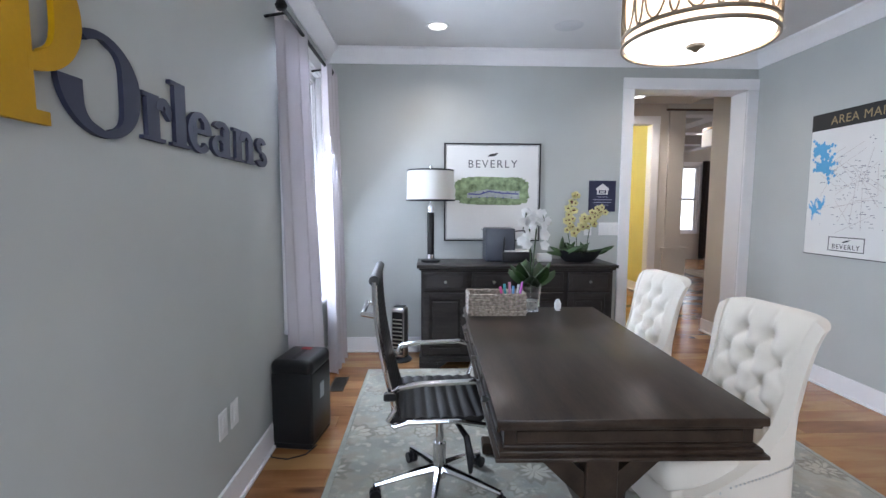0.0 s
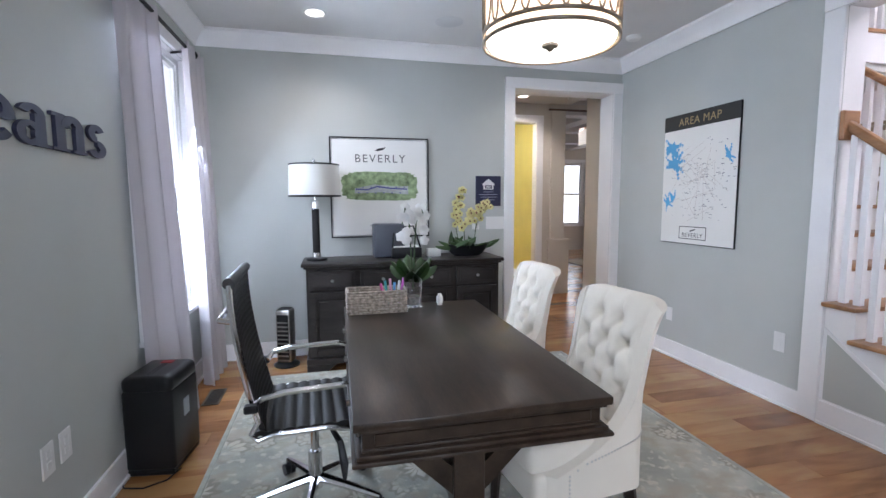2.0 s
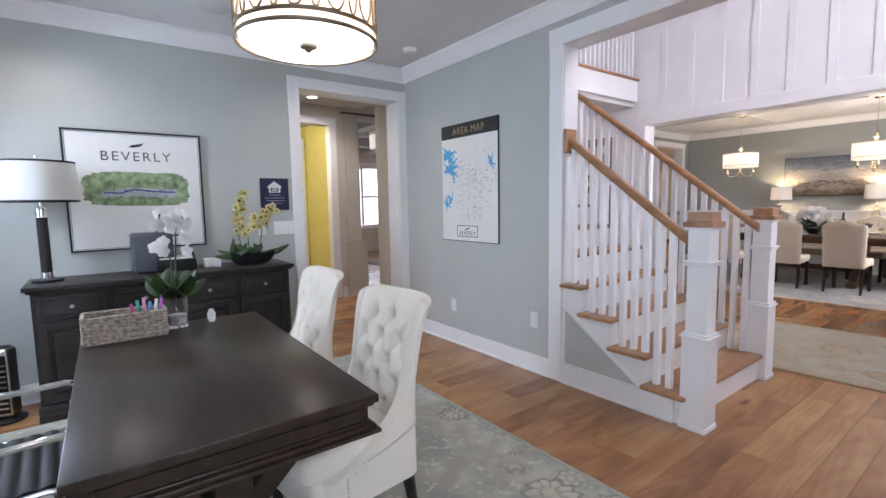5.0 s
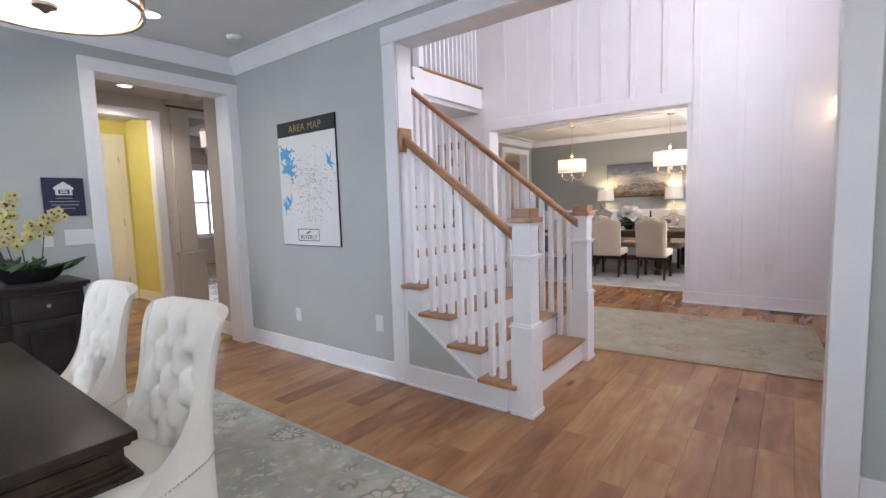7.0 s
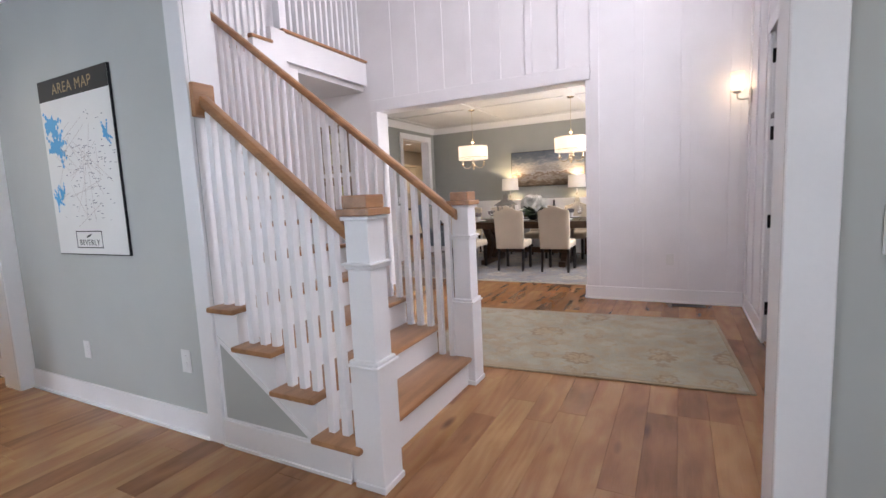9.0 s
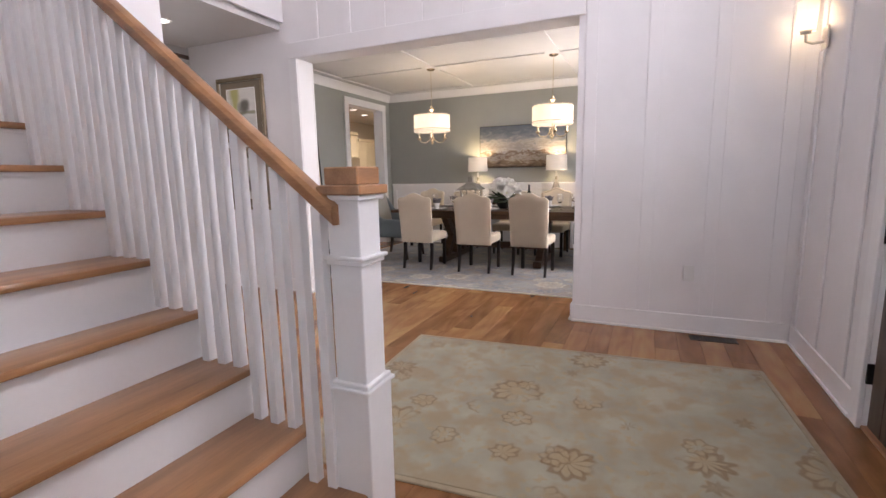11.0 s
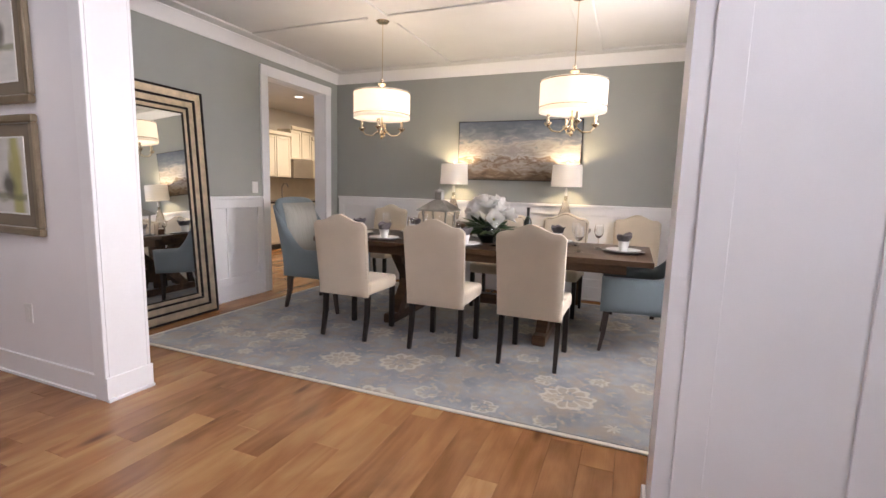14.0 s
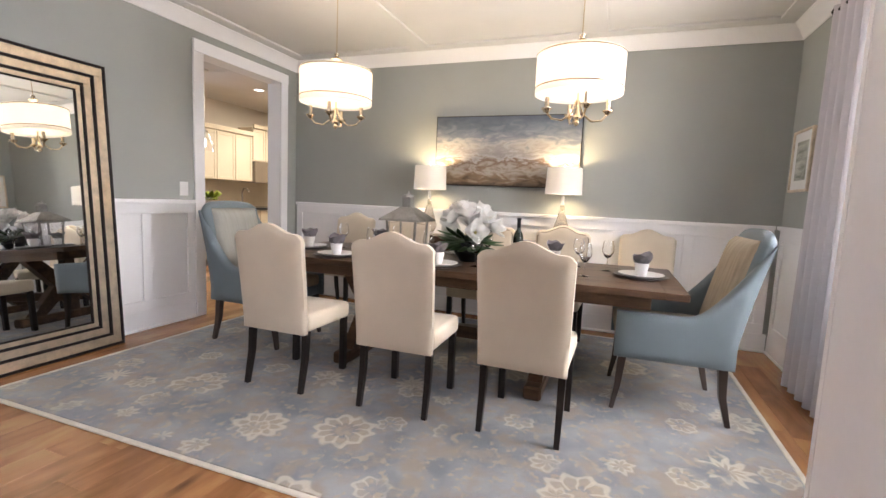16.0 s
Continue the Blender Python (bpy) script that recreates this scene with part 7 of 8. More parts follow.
def floor_mirror():
    t = thing("floor_mirror", pose(8.10, 4.870, 0.0, -3.4, 0, 1.8), "tall leaning floor mirror with a stepped champagne and black frame", "mirror")
    w, h = 1.05, 2.06
    x = 0.0
    for i, (b, m, d) in enumerate(((0.018, M_leg, 0.055), (0.062, M_silver, 0.045), (0.018, M_leg, 0.05), (0.052, M_silver, 0.036), (0.018, M_leg, 0.042), (0.03, M_silver, 0.03), (0.012, M_leg, 0.032))):
        bm = flat_frame(bmesh.new(), w - 2 * x, h - 2 * x, b, 0.003, d)
        bmesh.ops.translate(bm, verts=bm.verts, vec=(0, 0, h / 2))
        part("frame_band", bm, m, t, "black frame band" if m is M_leg else "champagne leaf frame band")
        x += b
    mir = bpy.data.materials.new("mirror_silver")
    mir.use_nodes = True
    p = mir.node_tree.nodes["Principled BSDF"]
    p.inputs["Base Color"].default_value, p.inputs["Metallic"].default_value, p.inputs["Roughness"].default_value = (0.86, 0.88, 0.88, 1), 1.0, 0.015
    part("mirror_glass", boxes((-w / 2 + x - 0.004, w / 2 - x + 0.004, -0.022, -0.016, x - 0.004, h - x + 0.004)), mir, t, "silvered mirror glass")
    part("backing", boxes((-w / 2 + 0.02, w / 2 - 0.02, -0.0155, -0.002, 0.02, h - 0.02)), M_leg, t)


floor_mirror()

# table setting
TZ = 0.761


def place_setting(x, y, rz):
    t = thing("place_setting_plates", pose(x, y, TZ, 0, 0, rz), "white plate on a dark charger with napkin and cup", "tableware", "place settings on the table")
    part("charger", lathe(bmesh.new(), [(0, 0), (0.12, 0), (0.165, 0.012), (0.165, 0.016), (0.118, 0.006), (0, 0.006)], seg=32), mat("pewter_charger", (0.10, 0.09, 0.085), 0.3, 0.6), t, "dark pewter charger")
    part("plate", lathe(bmesh.new(), [(0, 0.0065), (0.085, 0.0065), (0.138, 0.024), (0.138, 0.028), (0.084, 0.013), (0, 0.013)], seg=32), M_plate, t, "white china plate")
    part("cup", lathe(bmesh.new(), [(0, 0.0135), (0.032, 0.0135), (0.045, 0.095), (0.042, 0.095), (0.03, 0.02), (0, 0.02)], seg=20), M_plate, t, "white china cup")
    rs = random.Random(int(y * 100))
    bm = bmesh.new()
    nap = mat("mauve_grey_napkin", (0.13, 0.11, 0.115), 0.9, var=0.2, bump=0.4, bscale=300, col2=(0.22, 0.20, 0.21))
    for i in range(6):
        a = 1.05 * i + rs.uniform(-0.3, 0.3)
        petal(bm, (0, 0, 0.07), (math.cos(a) * 0.8, math.sin(a) * 0.8, 0.7), (0, 0, 1), rs.uniform(0.09, 0.13), 0.10, 0.3)
    part("napkin", bm, nap, t, "mauve-grey folded napkin", smooth=80)


for _y in (3.255, 2.465, 1.752):
    place_setting(9.09, _y, 0)
    place_setting(9.81, _y + 0.03, 180)
place_setting(9.42, 1.19, 90)
place_setting(9.40, 3.72, -90)


def wine_glass(x, y, h=0.21):
    t = thing("wine_glass", pose(x, y, TZ), "clear stemmed wine glass on the dining table", "glass", "wine glasses on the table")
    part("bowl", lathe(bmesh.new(), [(0, 0), (0.036, 0.001), (0.005, 0.008), (0.004, h * 0.42), (0.02, h * 0.47), (0.038, h * 0.62), (0.040, h * 0.75), (0.031, h), (0.0295, h), (0.038, h * 0.75), (0.036, h * 0.62), (0.018, h * 0.49), (0, h * 0.455)], seg=20), M_glass, t)


for _x, _y in ((9.24, 3.05), (9.22, 2.24), (9.24, 1.53), (9.68, 3.06), (9.68, 2.28), (9.68, 1.60), (9.60, 1.40), (9.30, 2.62), (9.57, 3.50)):
    wine_glass(_x, _y)


def lantern():
    t = thing("table_lantern", pose(9.45, 2.86, TZ), "weathered grey metal lantern with glass sides on the table", "lantern")
    g = mat("weathered_grey", (0.27, 0.26, 0.24), 0.6, 0.2, var=0.2, scale=12)
    part("base", boxes((-0.115, 0.115, -0.115, 0.115, 0, 0.025), bevel=0.004), g, t)
    for sx in (-1, 1):
        for sy in (-1, 1):
            part("post", sweep(bmesh.new(), [(sx * 0.098, sy * 0.098, 0.024), (sx * 0.118, sy * 0.118, 0.27)], 0.010, 4), g, t, smooth=20)
    for k in range(4):
        m = Matrix.Rotation(k * math.pi / 2, 4, "Z")
        p = part("glass_side", box(bmesh.new(), -0.10, 0.10, -0.110, -0.107, 0.03, 0.27, m=m), M_glass, t)
        p.visible_shadow = False
    bm = bmesh.new()
    r0 = [bm.verts.new((sx * 0.165, sy * 0.165, 0.27)) for sx, sy in ((-1, -1), (1, -1), (1, 1), (-1, 1))]
    r1 = [bm.verts.new((sx * 0.16, sy * 0.16, 0.285)) for sx, sy in ((-1, -1), (1, -1), (1, 1), (-1, 1))]
    r2 = [bm.verts.new((sx * 0.045, sy * 0.045, 0.375)) for sx, sy in ((-1, -1), (1, -1), (1, 1), (-1, 1))]
    for A, B in ((r0, r1), (r1, r2)):
        for i in range(4):
            bm.faces.new((A[i], A[(i + 1) % 4], B[(i + 1) % 4], B[i]))
    bm.faces.new(r0[::-1]), bm.faces.new(r2)
    part("roof", bm, g, t, "sloping grey roof", smooth=20)
    part("chimney", boxes((-0.035, 0.035, -0.035, 0.035, 0.376, 0.45), bevel=0.003), g, t)
    part("chimney_cap", lathe(bmesh.new(), [(0.055, 0.45), (0.05, 0.462), (0.01, 0.475), (0.01, 0.49), (0, 0.495)], seg=4), g, t, smooth=20)
    part("candle", sweep(bmesh.new(), [(0, 0, 0.026), (0, 0, 0.13)], 0.04, 18), M_petal, t, "ivory pillar candle")


lantern()


def centrepiece():
    t = thing("flower_arrangement", pose(9.45, 2.36, TZ), "white magnolia flowers with glossy leaves in a dark bowl", "flowers")
    part("bowl", lathe(bmesh.new(), [(0, 0), (0.06, 0), (0.11, 0.07), (0.105, 0.14), (0.098, 0.14), (0.1, 0.07), (0, 0.02)], seg=24), M_black, t)
    rs = random.Random(12)
    lf, fl, yl = bmesh.new(), bmesh.new(), bmesh.new()
    for i in range(44):
        a, e = rs.uniform(0, 6.28), rs.uniform(-0.15, 0.55)
        d = Vector((math.cos(a) * math.cos(e), math.sin(a) * math.cos(e), math.sin(e)))
        petal(lf, Vector((0, 0, 0.13)) + d * rs.uniform(0.04, 0.12), d + Vector((0, 0, rs.uniform(-0.3, 0.2))), (0, 0, 1), rs.uniform(0.14, 0.21), 0.06, -0.2)
    for i in range(15):
        a, e = 2.4 * i, rs.uniform(0.1, 1.3)
        d = Vector((math.cos(a) * math.cos(e), math.sin(a) * math.cos(e), math.sin(e)))
        c = Vector((0, 0, 0.18)) + d * Vector((0.19, 0.19, 0.13)).length * 0.55
        b1 = d.orthogonal().normalized()
        b2 = d.cross(b1)
        for k in range(8):
            w = 2 * math.pi * k / 8
            petal(fl, c, b1 * math.cos(w) + b2 * math.sin(w) + d * (0.5 if k % 2 else 1.1), d, 0.118, 0.095, 0.5)
        bmesh.ops.create_icosphere(yl, subdivisions=1, radius=0.012, matrix=Matrix.Translation(c + d * 0.02))
    part("leaves", lf, M_leaf, t, "glossy dark leaves", smooth=80)
    part("blossoms", fl, M_petal, t, "large white blossoms", smooth=80)
    part("stamens", yl, M_ypetal, t)


centrepiece()


def bottle():
    t = thing("wine_bottle", pose(9.60, 2.03, TZ), "dark green wine bottle with a pale label on the table", "bottle")
    part("body", lathe(bmesh.new(), [(0, 0), (0.037, 0), (0.038, 0.19), (0.03, 0.22), (0.014, 0.25), (0.0135, 0.32), (0.016, 0.322), (0.016, 0.332), (0, 0.332)], seg=24), mat("bottle_green", (0.012, 0.016, 0.008), 0.08), t)
    part("label", lathe(bmesh.new(), [(0.0385, 0.06), (0.0385, 0.15)], seg=24), mat("label_cream", (0.55, 0.48, 0.36), 0.6), t, "cream paper label")
    part("capsule", lathe(bmesh.new(), [(0.0142, 0.26), (0.0142, 0.318), (0.0165, 0.321), (0.0165, 0.333), (0, 0.333)], seg=20), M_black, t)


bottle()
face_plate(pose(9.33, 5.029, 1.20), 0.085, 0.125, "switch", "white plastic switch plate beside the dining doorway")
window_unit("window_dining", pose(8.85, -0.02, 0.60, 0, 0, 180), 1.50, 1.75, "white framed double window", mullions=1)
window_casing("trim_casing_dining_window", "y", 0.05, 1, 8.10, 9.60, 0.60, 2.35)
structure("backdrop_dining_window", boxes((7.3, 12, -2.62, -2.6, -0.2, 5)), M_sky, "bright daylight outside", "backdrop")
curtain_set(pose(0, 0.055, 0, 0, 0, -90) @ Matrix.Diagonal((-1, 1, 1, 1)), [(9.50, 10.02, 0.01, 0.10, 1.25, 5, 0.0, 0.0), (7.62, 8.02, 0.01, 0.10, 1.0, 4, 0.0, 0.0)], (7.68, 9.93), "pale mauve linen curtain hanging beside the dining window", 2.50, 0.10)


def small_picture():
    t = thing("small_framed_picture", pose(10.565, 0.051, 1.62, 0, 0, 180), "small landscape print in a thin silver frame", "picture")
    part("frame", flat_frame(bmesh.new(), 0.40, 0.48, 0.02, 0.003, 0.025), M_silver, t)
    part("mat_board", boxes((-0.185, 0.185, -0.012, -0.002, -0.225, 0.225)), M_paper, t)
    part("print", boxes((-0.11, 0.11, -0.0145, -0.0122, -0.15, 0.15)), mat("field_print", (0.16, 0.18, 0.10), 0.6, var=0.4, scale=5, stretch=(1, 1, 4), col2=(0.42, 0.42, 0.36)), t)


small_picture()

# ---- rooms beyond ----
def sofa(m, w, mat_, label):
    """Faces +y."""
    t = thing("sofa", m, label, "sofa", "living room sofas")
    part("base", boxes((-w / 2, w / 2, -0.45, 0.45, 0.12, 0.40), bevel=0.03, seg=2), mat_, t)
    part("backrest", boxes((-w / 2, w / 2, -0.47, -0.25, 0.38, 0.80), bevel=0.05, seg=3), mat_, t)
    for s in (-1, 1):
        part("arm", boxes((s * (w / 2 - 0.10) - 0.10, s * (w / 2 - 0.10) + 0.10, -0.44, 0.46, 0.38, 0.62), bevel=0.05, seg=3), mat_, t)
        part("seat_cushion", boxes((s * (w / 4 - 0.05) - w / 4 + 0.07, s * (w / 4 - 0.05) + w / 4 - 0.07, -0.24, 0.44, 0.405, 0.53), bevel=0.04, seg=3), mat_, t)
        part("back_cushion", boxes((s * (w / 4 - 0.05) - w / 4 + 0.08, s * (w / 4 - 0.05) + w / 4 - 0.08, -0.24, -0.06, 0.54, 0.90), bevel=0.06, seg=3), mat_, t)
        for y in (-0.38, 0.38):
            part("foot", boxes((s * (w / 2 - 0.08) - 0.04, s * (w / 2 - 0.08) + 0.04, y - 0.04, y + 0.04, 0.011, 0.12), bevel=0.006), M_leg, t)
    return t


M_sofa1, M_sofa2 = mat("pale_grey_sofa", (0.55, 0.52, 0.52), 0.9, var=0.05, bump=0.4, bscale=300), mat("tan_sofa", (0.42, 0.33, 0.22), 0.9, var=0.06, bump=0.4, bscale=300)
sofa(pose(6.35, 7.65, 0, 0, 0, 5), 2.0, M_sofa1, "pale grey upholstered sofa on the jute rug")
sofa(pose(8.28, 9.35, 0, 0, 0, 90), 1.9, M_sofa2, "tan upholstered sofa with loose cushions")
for _x, _y, _c, _r in ((8.10, 8.75, (0.11, 0.07, 0.05), 20), (8.25, 8.62, (0.20, 0.14, 0.09), -10), (8.45, 8.75, (0.46, 0.36, 0.24), 12)):
    _t = thing("throw_cushion", pose(_x, _y, 0.535, 68, 0, 90 + _r), "soft square throw cushion on the tan sofa", "cushion", "throw cushions")
    part("cover", pillow(bmesh.new(), lambda u, v: (0.44 * (u - 0.5), 0.40 * v, 0.08 * (4 * u * (1 - u) * 4 * v * (1 - v)) ** 0.5 + 0.004), lambda u, v: (0.44 * (u - 0.5), 0.40 * v, -0.08 * (4 * u * (1 - u) * 4 * v * (1 - v)) ** 0.5 - 0.004), 12, 12), mat("cushion_cloth", _c, 0.9, var=0.1, bump=0.4, bscale=250), _t, smooth=80)
M_jute = mat("jute_rug", (0.30, 0.22, 0.13), 0.95, var=0.2, scale=14, bump=0.9, bscale=60, col2=(0.42, 0.34, 0.23))
rug(pose(7.5, 7.75, 0.0), 4.4, 4.2, M_jute, M_table, "woven tan jute rug with a dark binding")
rug(pose(7.9, 8.55, 0.0115), 3.0, 2.4, mat("grey_layer_rug", (0.40, 0.34, 0.29), 0.95, var=0.1, scale=8, bump=0.6, bscale=200), M_edge3, "grey-brown rug layered over the jute rug")
window_unit("window_great_1", pose(6.49, 12.07, 0.70), 1.26, 1.75, "white framed living room window", mullions=1)
window_unit("window_great_2", pose(11.02, 12.07, 0.70), 3.15, 1.75, "wide white framed living room window", mullions=2)
window_casing("trim_casing_great_1", "y", 12.0, -1, 5.86, 7.12, 0.70, 2.45)
window_casing("trim_casing_great_2", "y", 12.0, -1, 9.45, 12.6, 0.70, 2.45)
structure("backdrop_great_room", boxes((2, 18, 15.0, 15.02, -0.2, 6)), M_sky, "bright daylight outside", "backdrop")
_dk = thing("dark_curtain", pose(0, 11.9, 0, 0, 0, 90), "dark brown curtain beside the living room window", "curtain")
part("cloth", curtain(bmesh.new(), -7.52, -7.13, 0.02, 2.56, 0.0, 0.03, 3, 5), mat("dark_curtain_cloth", (0.03, 0.022, 0.02), 0.9), _dk, smooth=70)
_ch = thing("chest", pose(7.55, 10.4, 0.0), "small dark trunk beside the living room window", "chest")
part("body", boxes((-0.3, 0.3, -0.2, 0.2, 0.06, 0.62), bevel=0.01), mat("grey_trunk", (0.25, 0.24, 0.24), 0.5), _ch)
for _z in (0.25, 0.44):
    part("strap", boxes((-0.305, 0.305, -0.205, -0.2, _z - 0.02, _z + 0.02)), M_leg, _ch)
for _s in (-1, 1):
    part("foot", boxes((_s * 0.25 - 0.03, _s * 0.25 + 0.03, -0.16, 0.16, 0, 0.06)), M_leg, _ch)


def orb_light():
    t = thing("orb_pendant", pose(8.9, 10.4, 2.0), "wire orb pendant lamp in the living room", "pendant lamp")
    for k in range(4):
        m = Matrix.Rotation(k * math.pi / 4, 4, "Z")
        part("hoop", sweep(bmesh.new(), [m @ Vector((0.24 * math.cos(a * math.pi / 16), 0, 0.24 * math.sin(a * math.pi / 16))) for a in range(32)], 0.006, 6, closed=True), M_nickel, t)
    part("rod", sweep(bmesh.new(), [(0, 0, 0.24), (0, 0, 1.05)], 0.006, 8), M_nickel, t)
    part("bulb", lathe(bmesh.new(), [(0, -0.06), (0.035, -0.03), (0.035, 0.02), (0, 0.05)], seg=14), M_glow, t)


orb_light()


def half_column():
    t = tagged(thing("column_hall", pose(3.38, 6.36, 0), "beige square column on a capped half wall", "column"), kind="structure")
    part("half_wall", boxes((-0.14, 0.19, -0.095, 0.055, 0, 0.775)), M_beige, t)
    part("ledge", boxes((-0.16, 0.215, -0.12, 0.058, 0.776, 0.81), bevel=0.005), M_beige, t)
    part("shaft", boxes((-0.11, 0.11, -0.082, 0.057, 0.811, 2.652), bevel=0.004), M_beige, t)
    part("beam_edge", boxes((-0.15, 0.9, -0.10, -0.05, 2.653, 2.675), bevel=0.003), bpy.data.materials["brown_beam"], t, "dark brown beam edge")
    part("soffit", boxes((-0.15, 0.9, -0.098, 0.058, 2.676, 2.739)), M_beige, t)


half_column()
base("baseboard_yellow", [("y", 8.2, -1, 1.02, 2.35), ("x", 3.42, -1, 6.43, 8.18)])
casing("trim_casing_yellow_door", "y", 8.20, -1, 2.46, 3.28, 2.43, w=0.10)


def inner_door():
    t = tagged(thing("door_yellow_room", pose(2.46, 8.198, 0), "white panelled door, closed, in the yellow room", "door"), kind="structure")
    part("slab", boxes((0.0, 0.82, -0.022, -0.001, 0.01, 2.43), bevel=0.003), M_white, t)
    for z0, z1 in ((0.2, 1.05), (1.2, 2.28)):
        part("panel", boxes((0.12, 0.70, -0.028, -0.022, z0, z1), bevel=0.004), M_white, t)
    for z in (0.3, 1.2, 2.15):
        part("hinge", boxes((0.815, 0.835, -0.032, -0.022, z - 0.05, z + 0.05), bevel=0.002), M_nickel, t)
    part("door_handle", sweep(bmesh.new(), [(0.07, -0.022, 1.0), (0.07, -0.08, 1.0)], [0.012, 0.026], 12), M_nickel, t)


inner_door()

M_cab = mat("cream_cabinet", (0.62, 0.55, 0.42), 0.45, var=0.03)


def upper_cabinet(x0, x1, z0, z1, n):
    t = thing("kitchen_wall_cabinet", pose((x0 + x1) / 2, 7.95, 0), "cream painted kitchen wall cabinet with panelled doors", "cabinet", "kitchen wall cabinets")
    w = (x1 - x0) / 2
    part("body", boxes((-w, w, -0.33, -0.001, z0, z1), bevel=0.002), M_cab, t)
    part("cornice", boxes((-w, w, -0.38, -0.33, z1 - 0.02, z1 + 0.06), bevel=0.01), M_cab, t)
    for i in range(n):
        a = -w + 2 * w * i / n
        bm = bmesh.new()
        panel(bm, a + 0.006, a + 2 * w / n - 0.006, -0.331, z0 + 0.01, z1 - 0.03, 0.02, False)
        part("door", bm, M_cab, t)


upper_cabinet(11.35, 12.95, 1.37, 2.20, 4)
upper_cabinet(12.96, 13.6, 1.75, 2.35, 2)
upper_cabinet(13.61, 15.4, 1.37, 2.20, 4)


def base_cabinet(x0, x1, n):
    t = thing("kitchen_base_cabinet", pose((x0 + x1) / 2, 7.95, 0), "cream painted kitchen base cabinet with drawers", "cabinet", "kitchen base cabinets")
    w = (x1 - x0) / 2
    part("body", boxes((-w, w, -0.58, -0.001, 0.1, 0.875), bevel=0.002), M_cab, t)
    part("toe_kick", boxes((-w, w, -0.52, -0.001, 0.0, 0.1)), M_dark, t)
    for i in range(n):
        a = -w + 2 * w * i / n
        bm = bmesh.new()
        panel(bm, a + 0.006, a + 2 * w / n - 0.006, -0.581, 0.12, 0.66, 0.02, False)
        part("door", bm, M_cab, t)
        part("drawer", boxes((a + 0.006, a + 2 * w / n - 0.006, -0.60, -0.581, 0.68, 0.86), bevel=0.003), M_cab, t)


base_cabinet(11.35, 15.4, 8)
solid("kitchen_worktop", boxes((11.33, 15.42, 7.31, 7.948, 0.876, 0.912), bevel=0.004), mat("dark_granite", (0.03, 0.03, 0.032), 0.15, var=0.5, scale=60), "dark polished stone worktop on the base cabinets", "worktop")
_f = bmesh.new()
sweep(_f, [(12.90, 7.80, 0.912), (12.90, 7.80, 1.18), (12.90, 7.76, 1.25), (12.90, 7.68, 1.25), (12.90, 7.64, 1.18)], 0.013, 10)
solid("kitchen_faucet", _f, M_chrome, "curved chrome kitchen faucet on the worktop", "faucet")
solid("microwave", boxes((12.97, 13.59, 7.55, 7.948, 1.36, 1.745), bevel=0.006), mat("brown_steel", (0.36, 0.30, 0.23), 0.35, 0.5), "brown-grey built-in microwave under a cabinet", "microwave")
solid("backsplash", boxes((11.35, 15.4, 7.936, 7.949, 0.913, 1.369)), mat("cream_tile", (0.62, 0.52, 0.38), 0.3, var=0.06), "cream tiled backsplash behind the worktop", "backsplash")
_p = thing("kitchen_plant", pose(11.86, 7.50, 0.912), "leafy bright green plant in a white pot on the worktop", "plant")
part("pot", lathe(bmesh.new(), [(0, 0), (0.07, 0), (0.09, 0.16), (0.08, 0.16), (0, 0.12)]), M_plate, _p)
_rs = random.Random(21)
_b = bmesh.new()
for _i in range(40):
    _a = _rs.uniform(0, 6.28)
    petal(_b, (0, 0, 0.14), (math.cos(_a), math.sin(_a), _rs.uniform(0.2, 1.4)), (0, 0, 1), _rs.uniform(0.14, 0.26), 0.08, -0.4)
part("leaves", _b, mat("bright_leaf", (0.26, 0.36, 0.03), 0.5, var=0.3, scale=9), _p, smooth=80)


_kp = thing("kitchen_pendant", pose(10.90, 6.50, 0), "clear glass bell pendant lamp over the kitchen", "pendant lamp")
part("rod", sweep(bmesh.new(), [(0, 0, 1.98), (0, 0, 2.735)], 0.006, 8), M_nickel, _kp)
part("canopy", lathe(bmesh.new(), [(0, 2.72), (0.06, 2.72), (0.06, 2.738), (0, 2.738)], seg=20), M_nickel, _kp)
part("socket", lathe(bmesh.new(), [(0, 1.86), (0.02, 1.86), (0.024, 1.98), (0, 1.985)], seg=16), M_nickel, _kp)
part("shade", lathe(bmesh.new(), [(0.028, 1.97), (0.06, 1.93), (0.10, 1.80), (0.115, 1.70), (0.112, 1.70), (0.097, 1.80), (0.057, 1.927), (0.028, 1.965)], seg=28), M_glass, _kp, "clear glass bell shade", smooth=60)
part("bulb", lathe(bmesh.new(), [(0, 1.75), (0.02, 1.765), (0.028, 1.80), (0.015, 1.86), (0, 1.86)], seg=16), M_glow, _kp, "lit bulb")

# ---- floor planks ----
PW = 0.152
_plank_meshes = {}


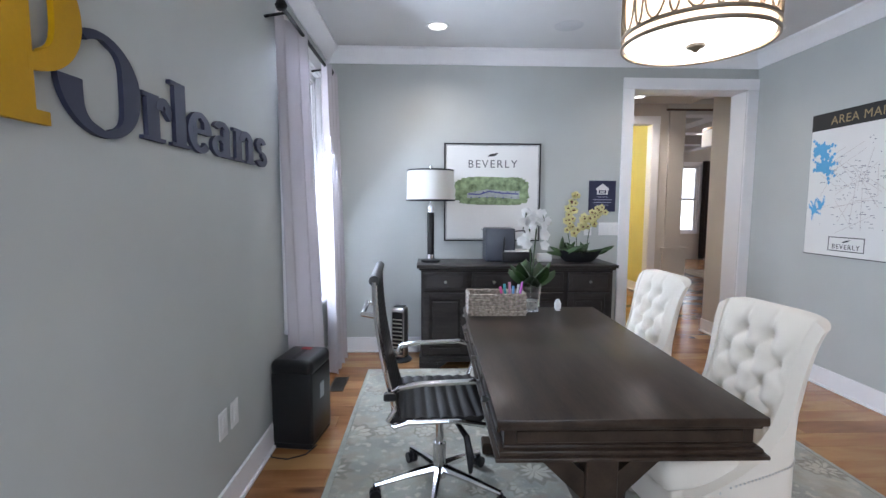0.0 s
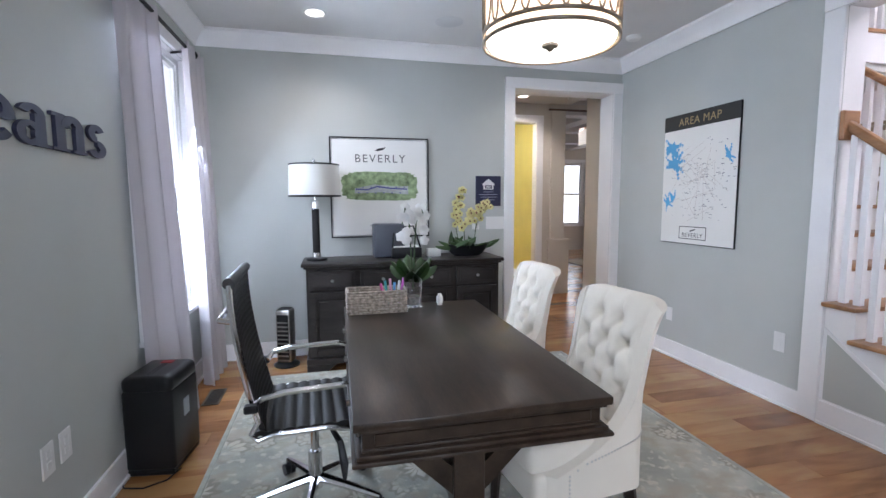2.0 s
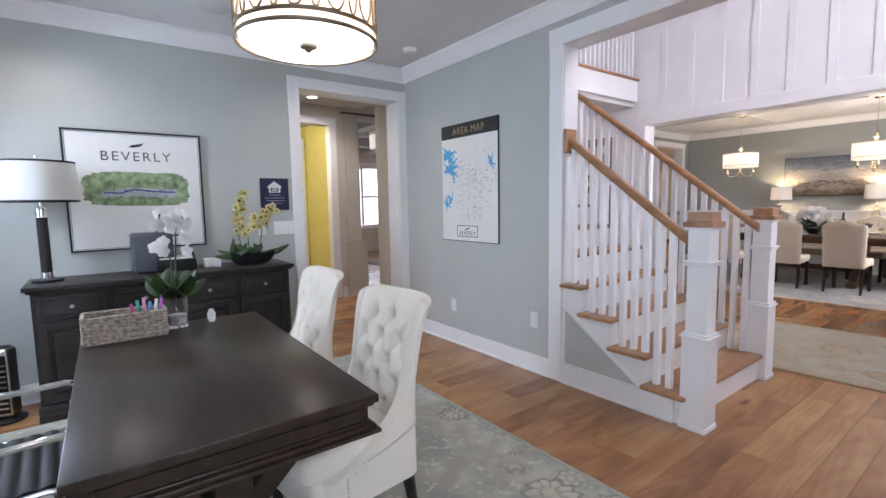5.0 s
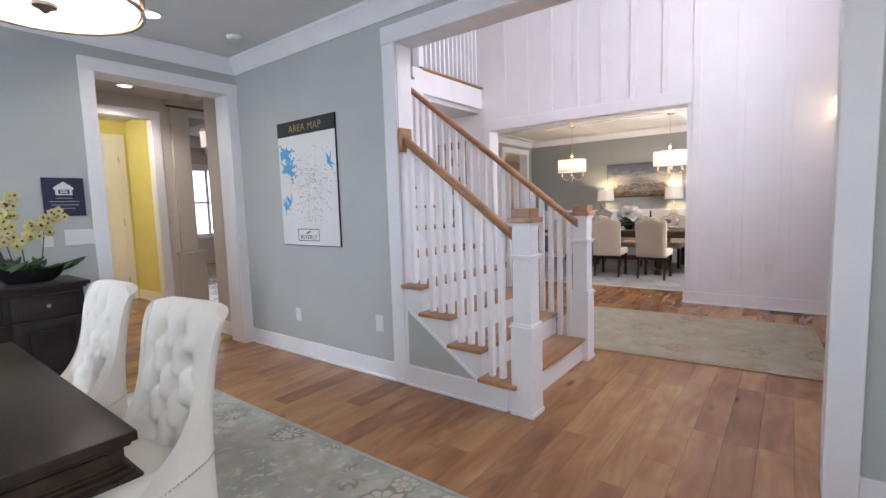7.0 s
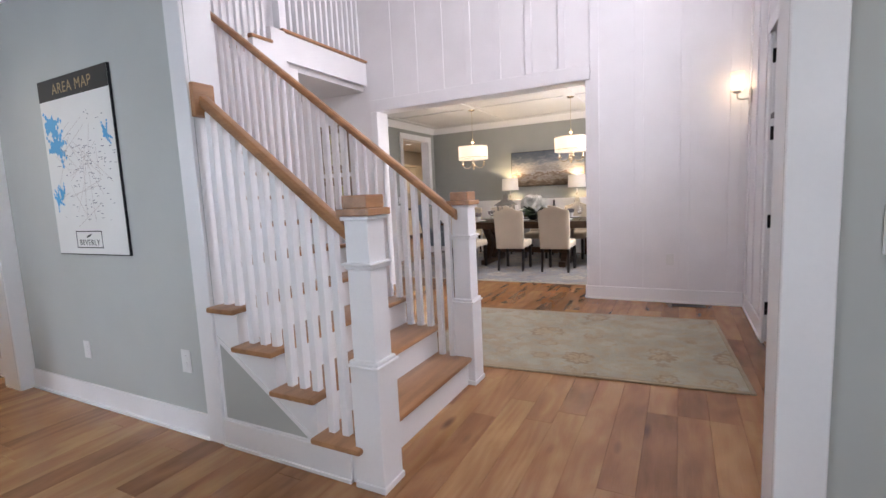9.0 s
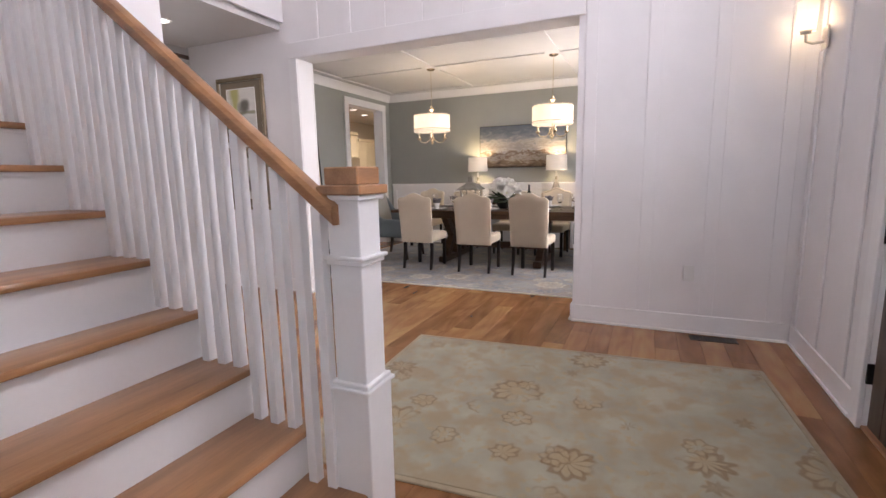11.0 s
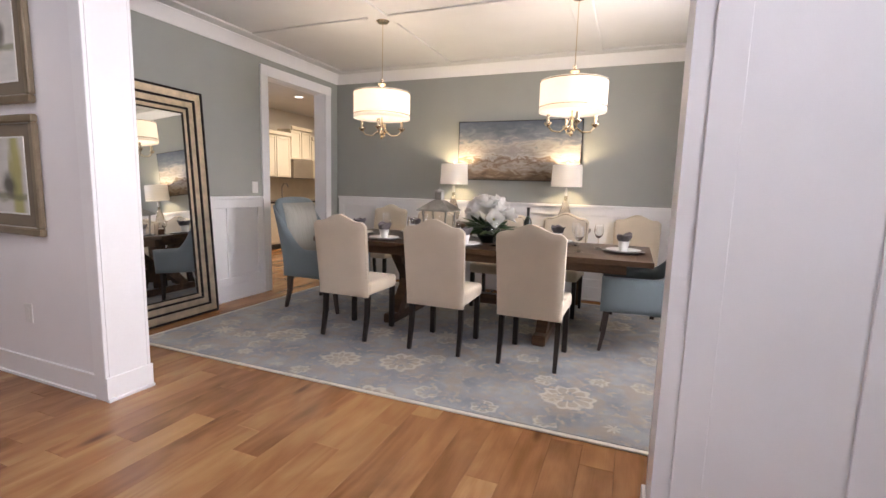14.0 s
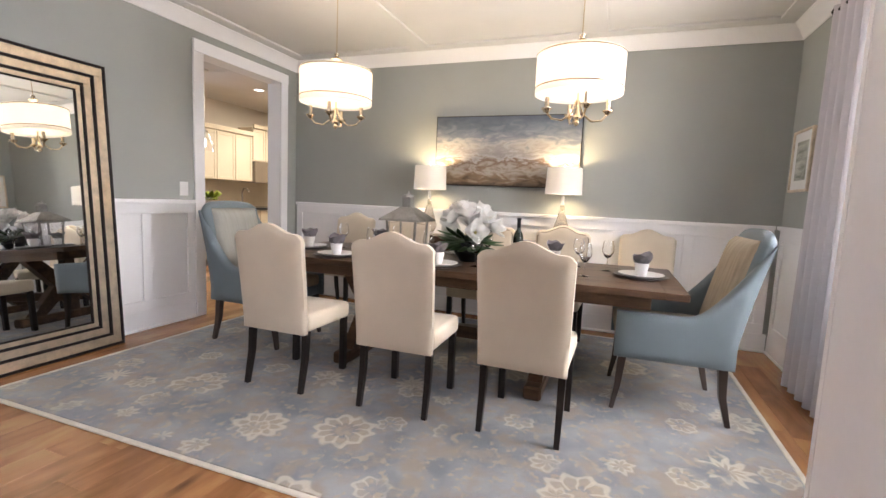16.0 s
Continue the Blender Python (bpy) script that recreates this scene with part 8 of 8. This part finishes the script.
def plank_mesh(length):
    """A plank with eased edges, shared by all planks of one length."""
    if length not in _plank_meshes:
        bm = bmesh.new()
        L, W, e = length / 2 - 0.0006, PW / 2 - 0.0003, 0.0010
        lo = [bm.verts.new((x, y, -0.011)) for x, y in ((-L, -W), (L, -W), (L, W), (-L, W))]
        mid = [bm.verts.new((x, y, -e)) for x, y in ((-L, -W), (L, -W), (L, W), (-L, W))]
        up = [bm.verts.new((x, y, 0.0)) for x, y in ((-L + e, -W + e), (L - e, -W + e), (L - e, W - e), (-L + e, W - e))]
        for A, B in ((lo, mid), (mid, up)):
            for i in range(4):
                bm.faces.new((A[i], A[(i + 1) % 4], B[(i + 1) % 4], B[i]))
        bm.faces.new(up)
        me = bpy.data.meshes.new("plank")
        bm.to_mesh(me)
        bm.free()
        me.materials.append(M_plank)
        _plank_meshes[length] = me
    return _plank_meshes[length]


def lay_planks():
    floor = bpy.data.objects["floor"]
    rs = random.Random(77)
    near, far = [], []
    rows = int((12.0 + 1.6) / PW) + 1
    for r in range(rows):
        y = -1.6 + PW * (r + 0.5)
        x = -0.9 - rs.uniform(0, 0.9)
        while x < 17.0:
            L = rs.choice((0.62, 0.85, 1.1, 1.4, 1.7))
            c = x + L / 2
            x += L
            if c + L / 2 < -0.9 or y > 12.0:
                continue
            rug_hidden = (-0.3 < c - L / 2 and c + L / 2 < 2.0 and -0.1 < y < 3.6) or (7.8 < c - L / 2 and c + L / 2 < 10.5 and 0.6 < y < 4.5)
            seen = (3.0 < c < 7.6 and -0.5 < y < 5.4) or (2.0 < c <= 3.0 and 0.3 < y < 4.3)
            (near if seen and not rug_hidden else far).append((c, y, L))
    near.sort(key=lambda p: (p[0] - 5.0) ** 2 + (p[1] - 1.8) ** 2)
    far += near[300:]
    for c, y, L in near[:300]:
        ob = new("plank", plank_mesh(L))
        ob.location = (c, y, 0.0)
        ob.parent = floor
    verts, faces = [], []
    for c, y, L in far:
        k, a, b, e = len(verts), L / 2 - 0.0006, PW / 2 - 0.0003, 0.0010
        x0, x1, y0, y1 = max(-0.86, c - a), min(17.0, c + a), y - b, y + b
        verts += [(x0, y0, -0.011), (x1, y0, -0.011), (x1, y1, -0.011), (x0, y1, -0.011), (x0, y0, -e), (x1, y0, -e), (x1, y1, -e), (x0, y1, -e), (x0 + e, y0 + e, 0), (x1 - e, y0 + e, 0), (x1 - e, y1 - e, 0), (x0 + e, y1 - e, 0)]
        faces += [(k + i, k + (i + 1) % 4, k + 4 + (i + 1) % 4, k + 4 + i) for i in range(4)] + [(k + 4 + i, k + 4 + (i + 1) % 4, k + 8 + (i + 1) % 4, k + 8 + i) for i in range(4)] + [(k + 8, k + 9, k + 10, k + 11)]
    me = bpy.data.meshes.new("planks")
    me.from_pydata(verts, [], faces)
    me.materials.append(M_plank_joined)
    ob = new("planks", me)
    ob.parent = floor
    tagged(ob, "brown hickory floor planks", "", "", "stuff")


M_plank_joined = M_plank.copy()
M_plank_joined.name = "hickory_plank_joined"
_nt = M_plank_joined.node_tree
_geo = _nt.nodes.new("ShaderNodeNewGeometry")
for _l in list(_nt.links):
    if _l.from_node.bl_idname == "ShaderNodeObjectInfo":
        _to = _l.to_socket
        _nt.links.remove(_l)
        _nt.links.new(_geo.outputs["Random Per Island"], _to)
lay_planks()
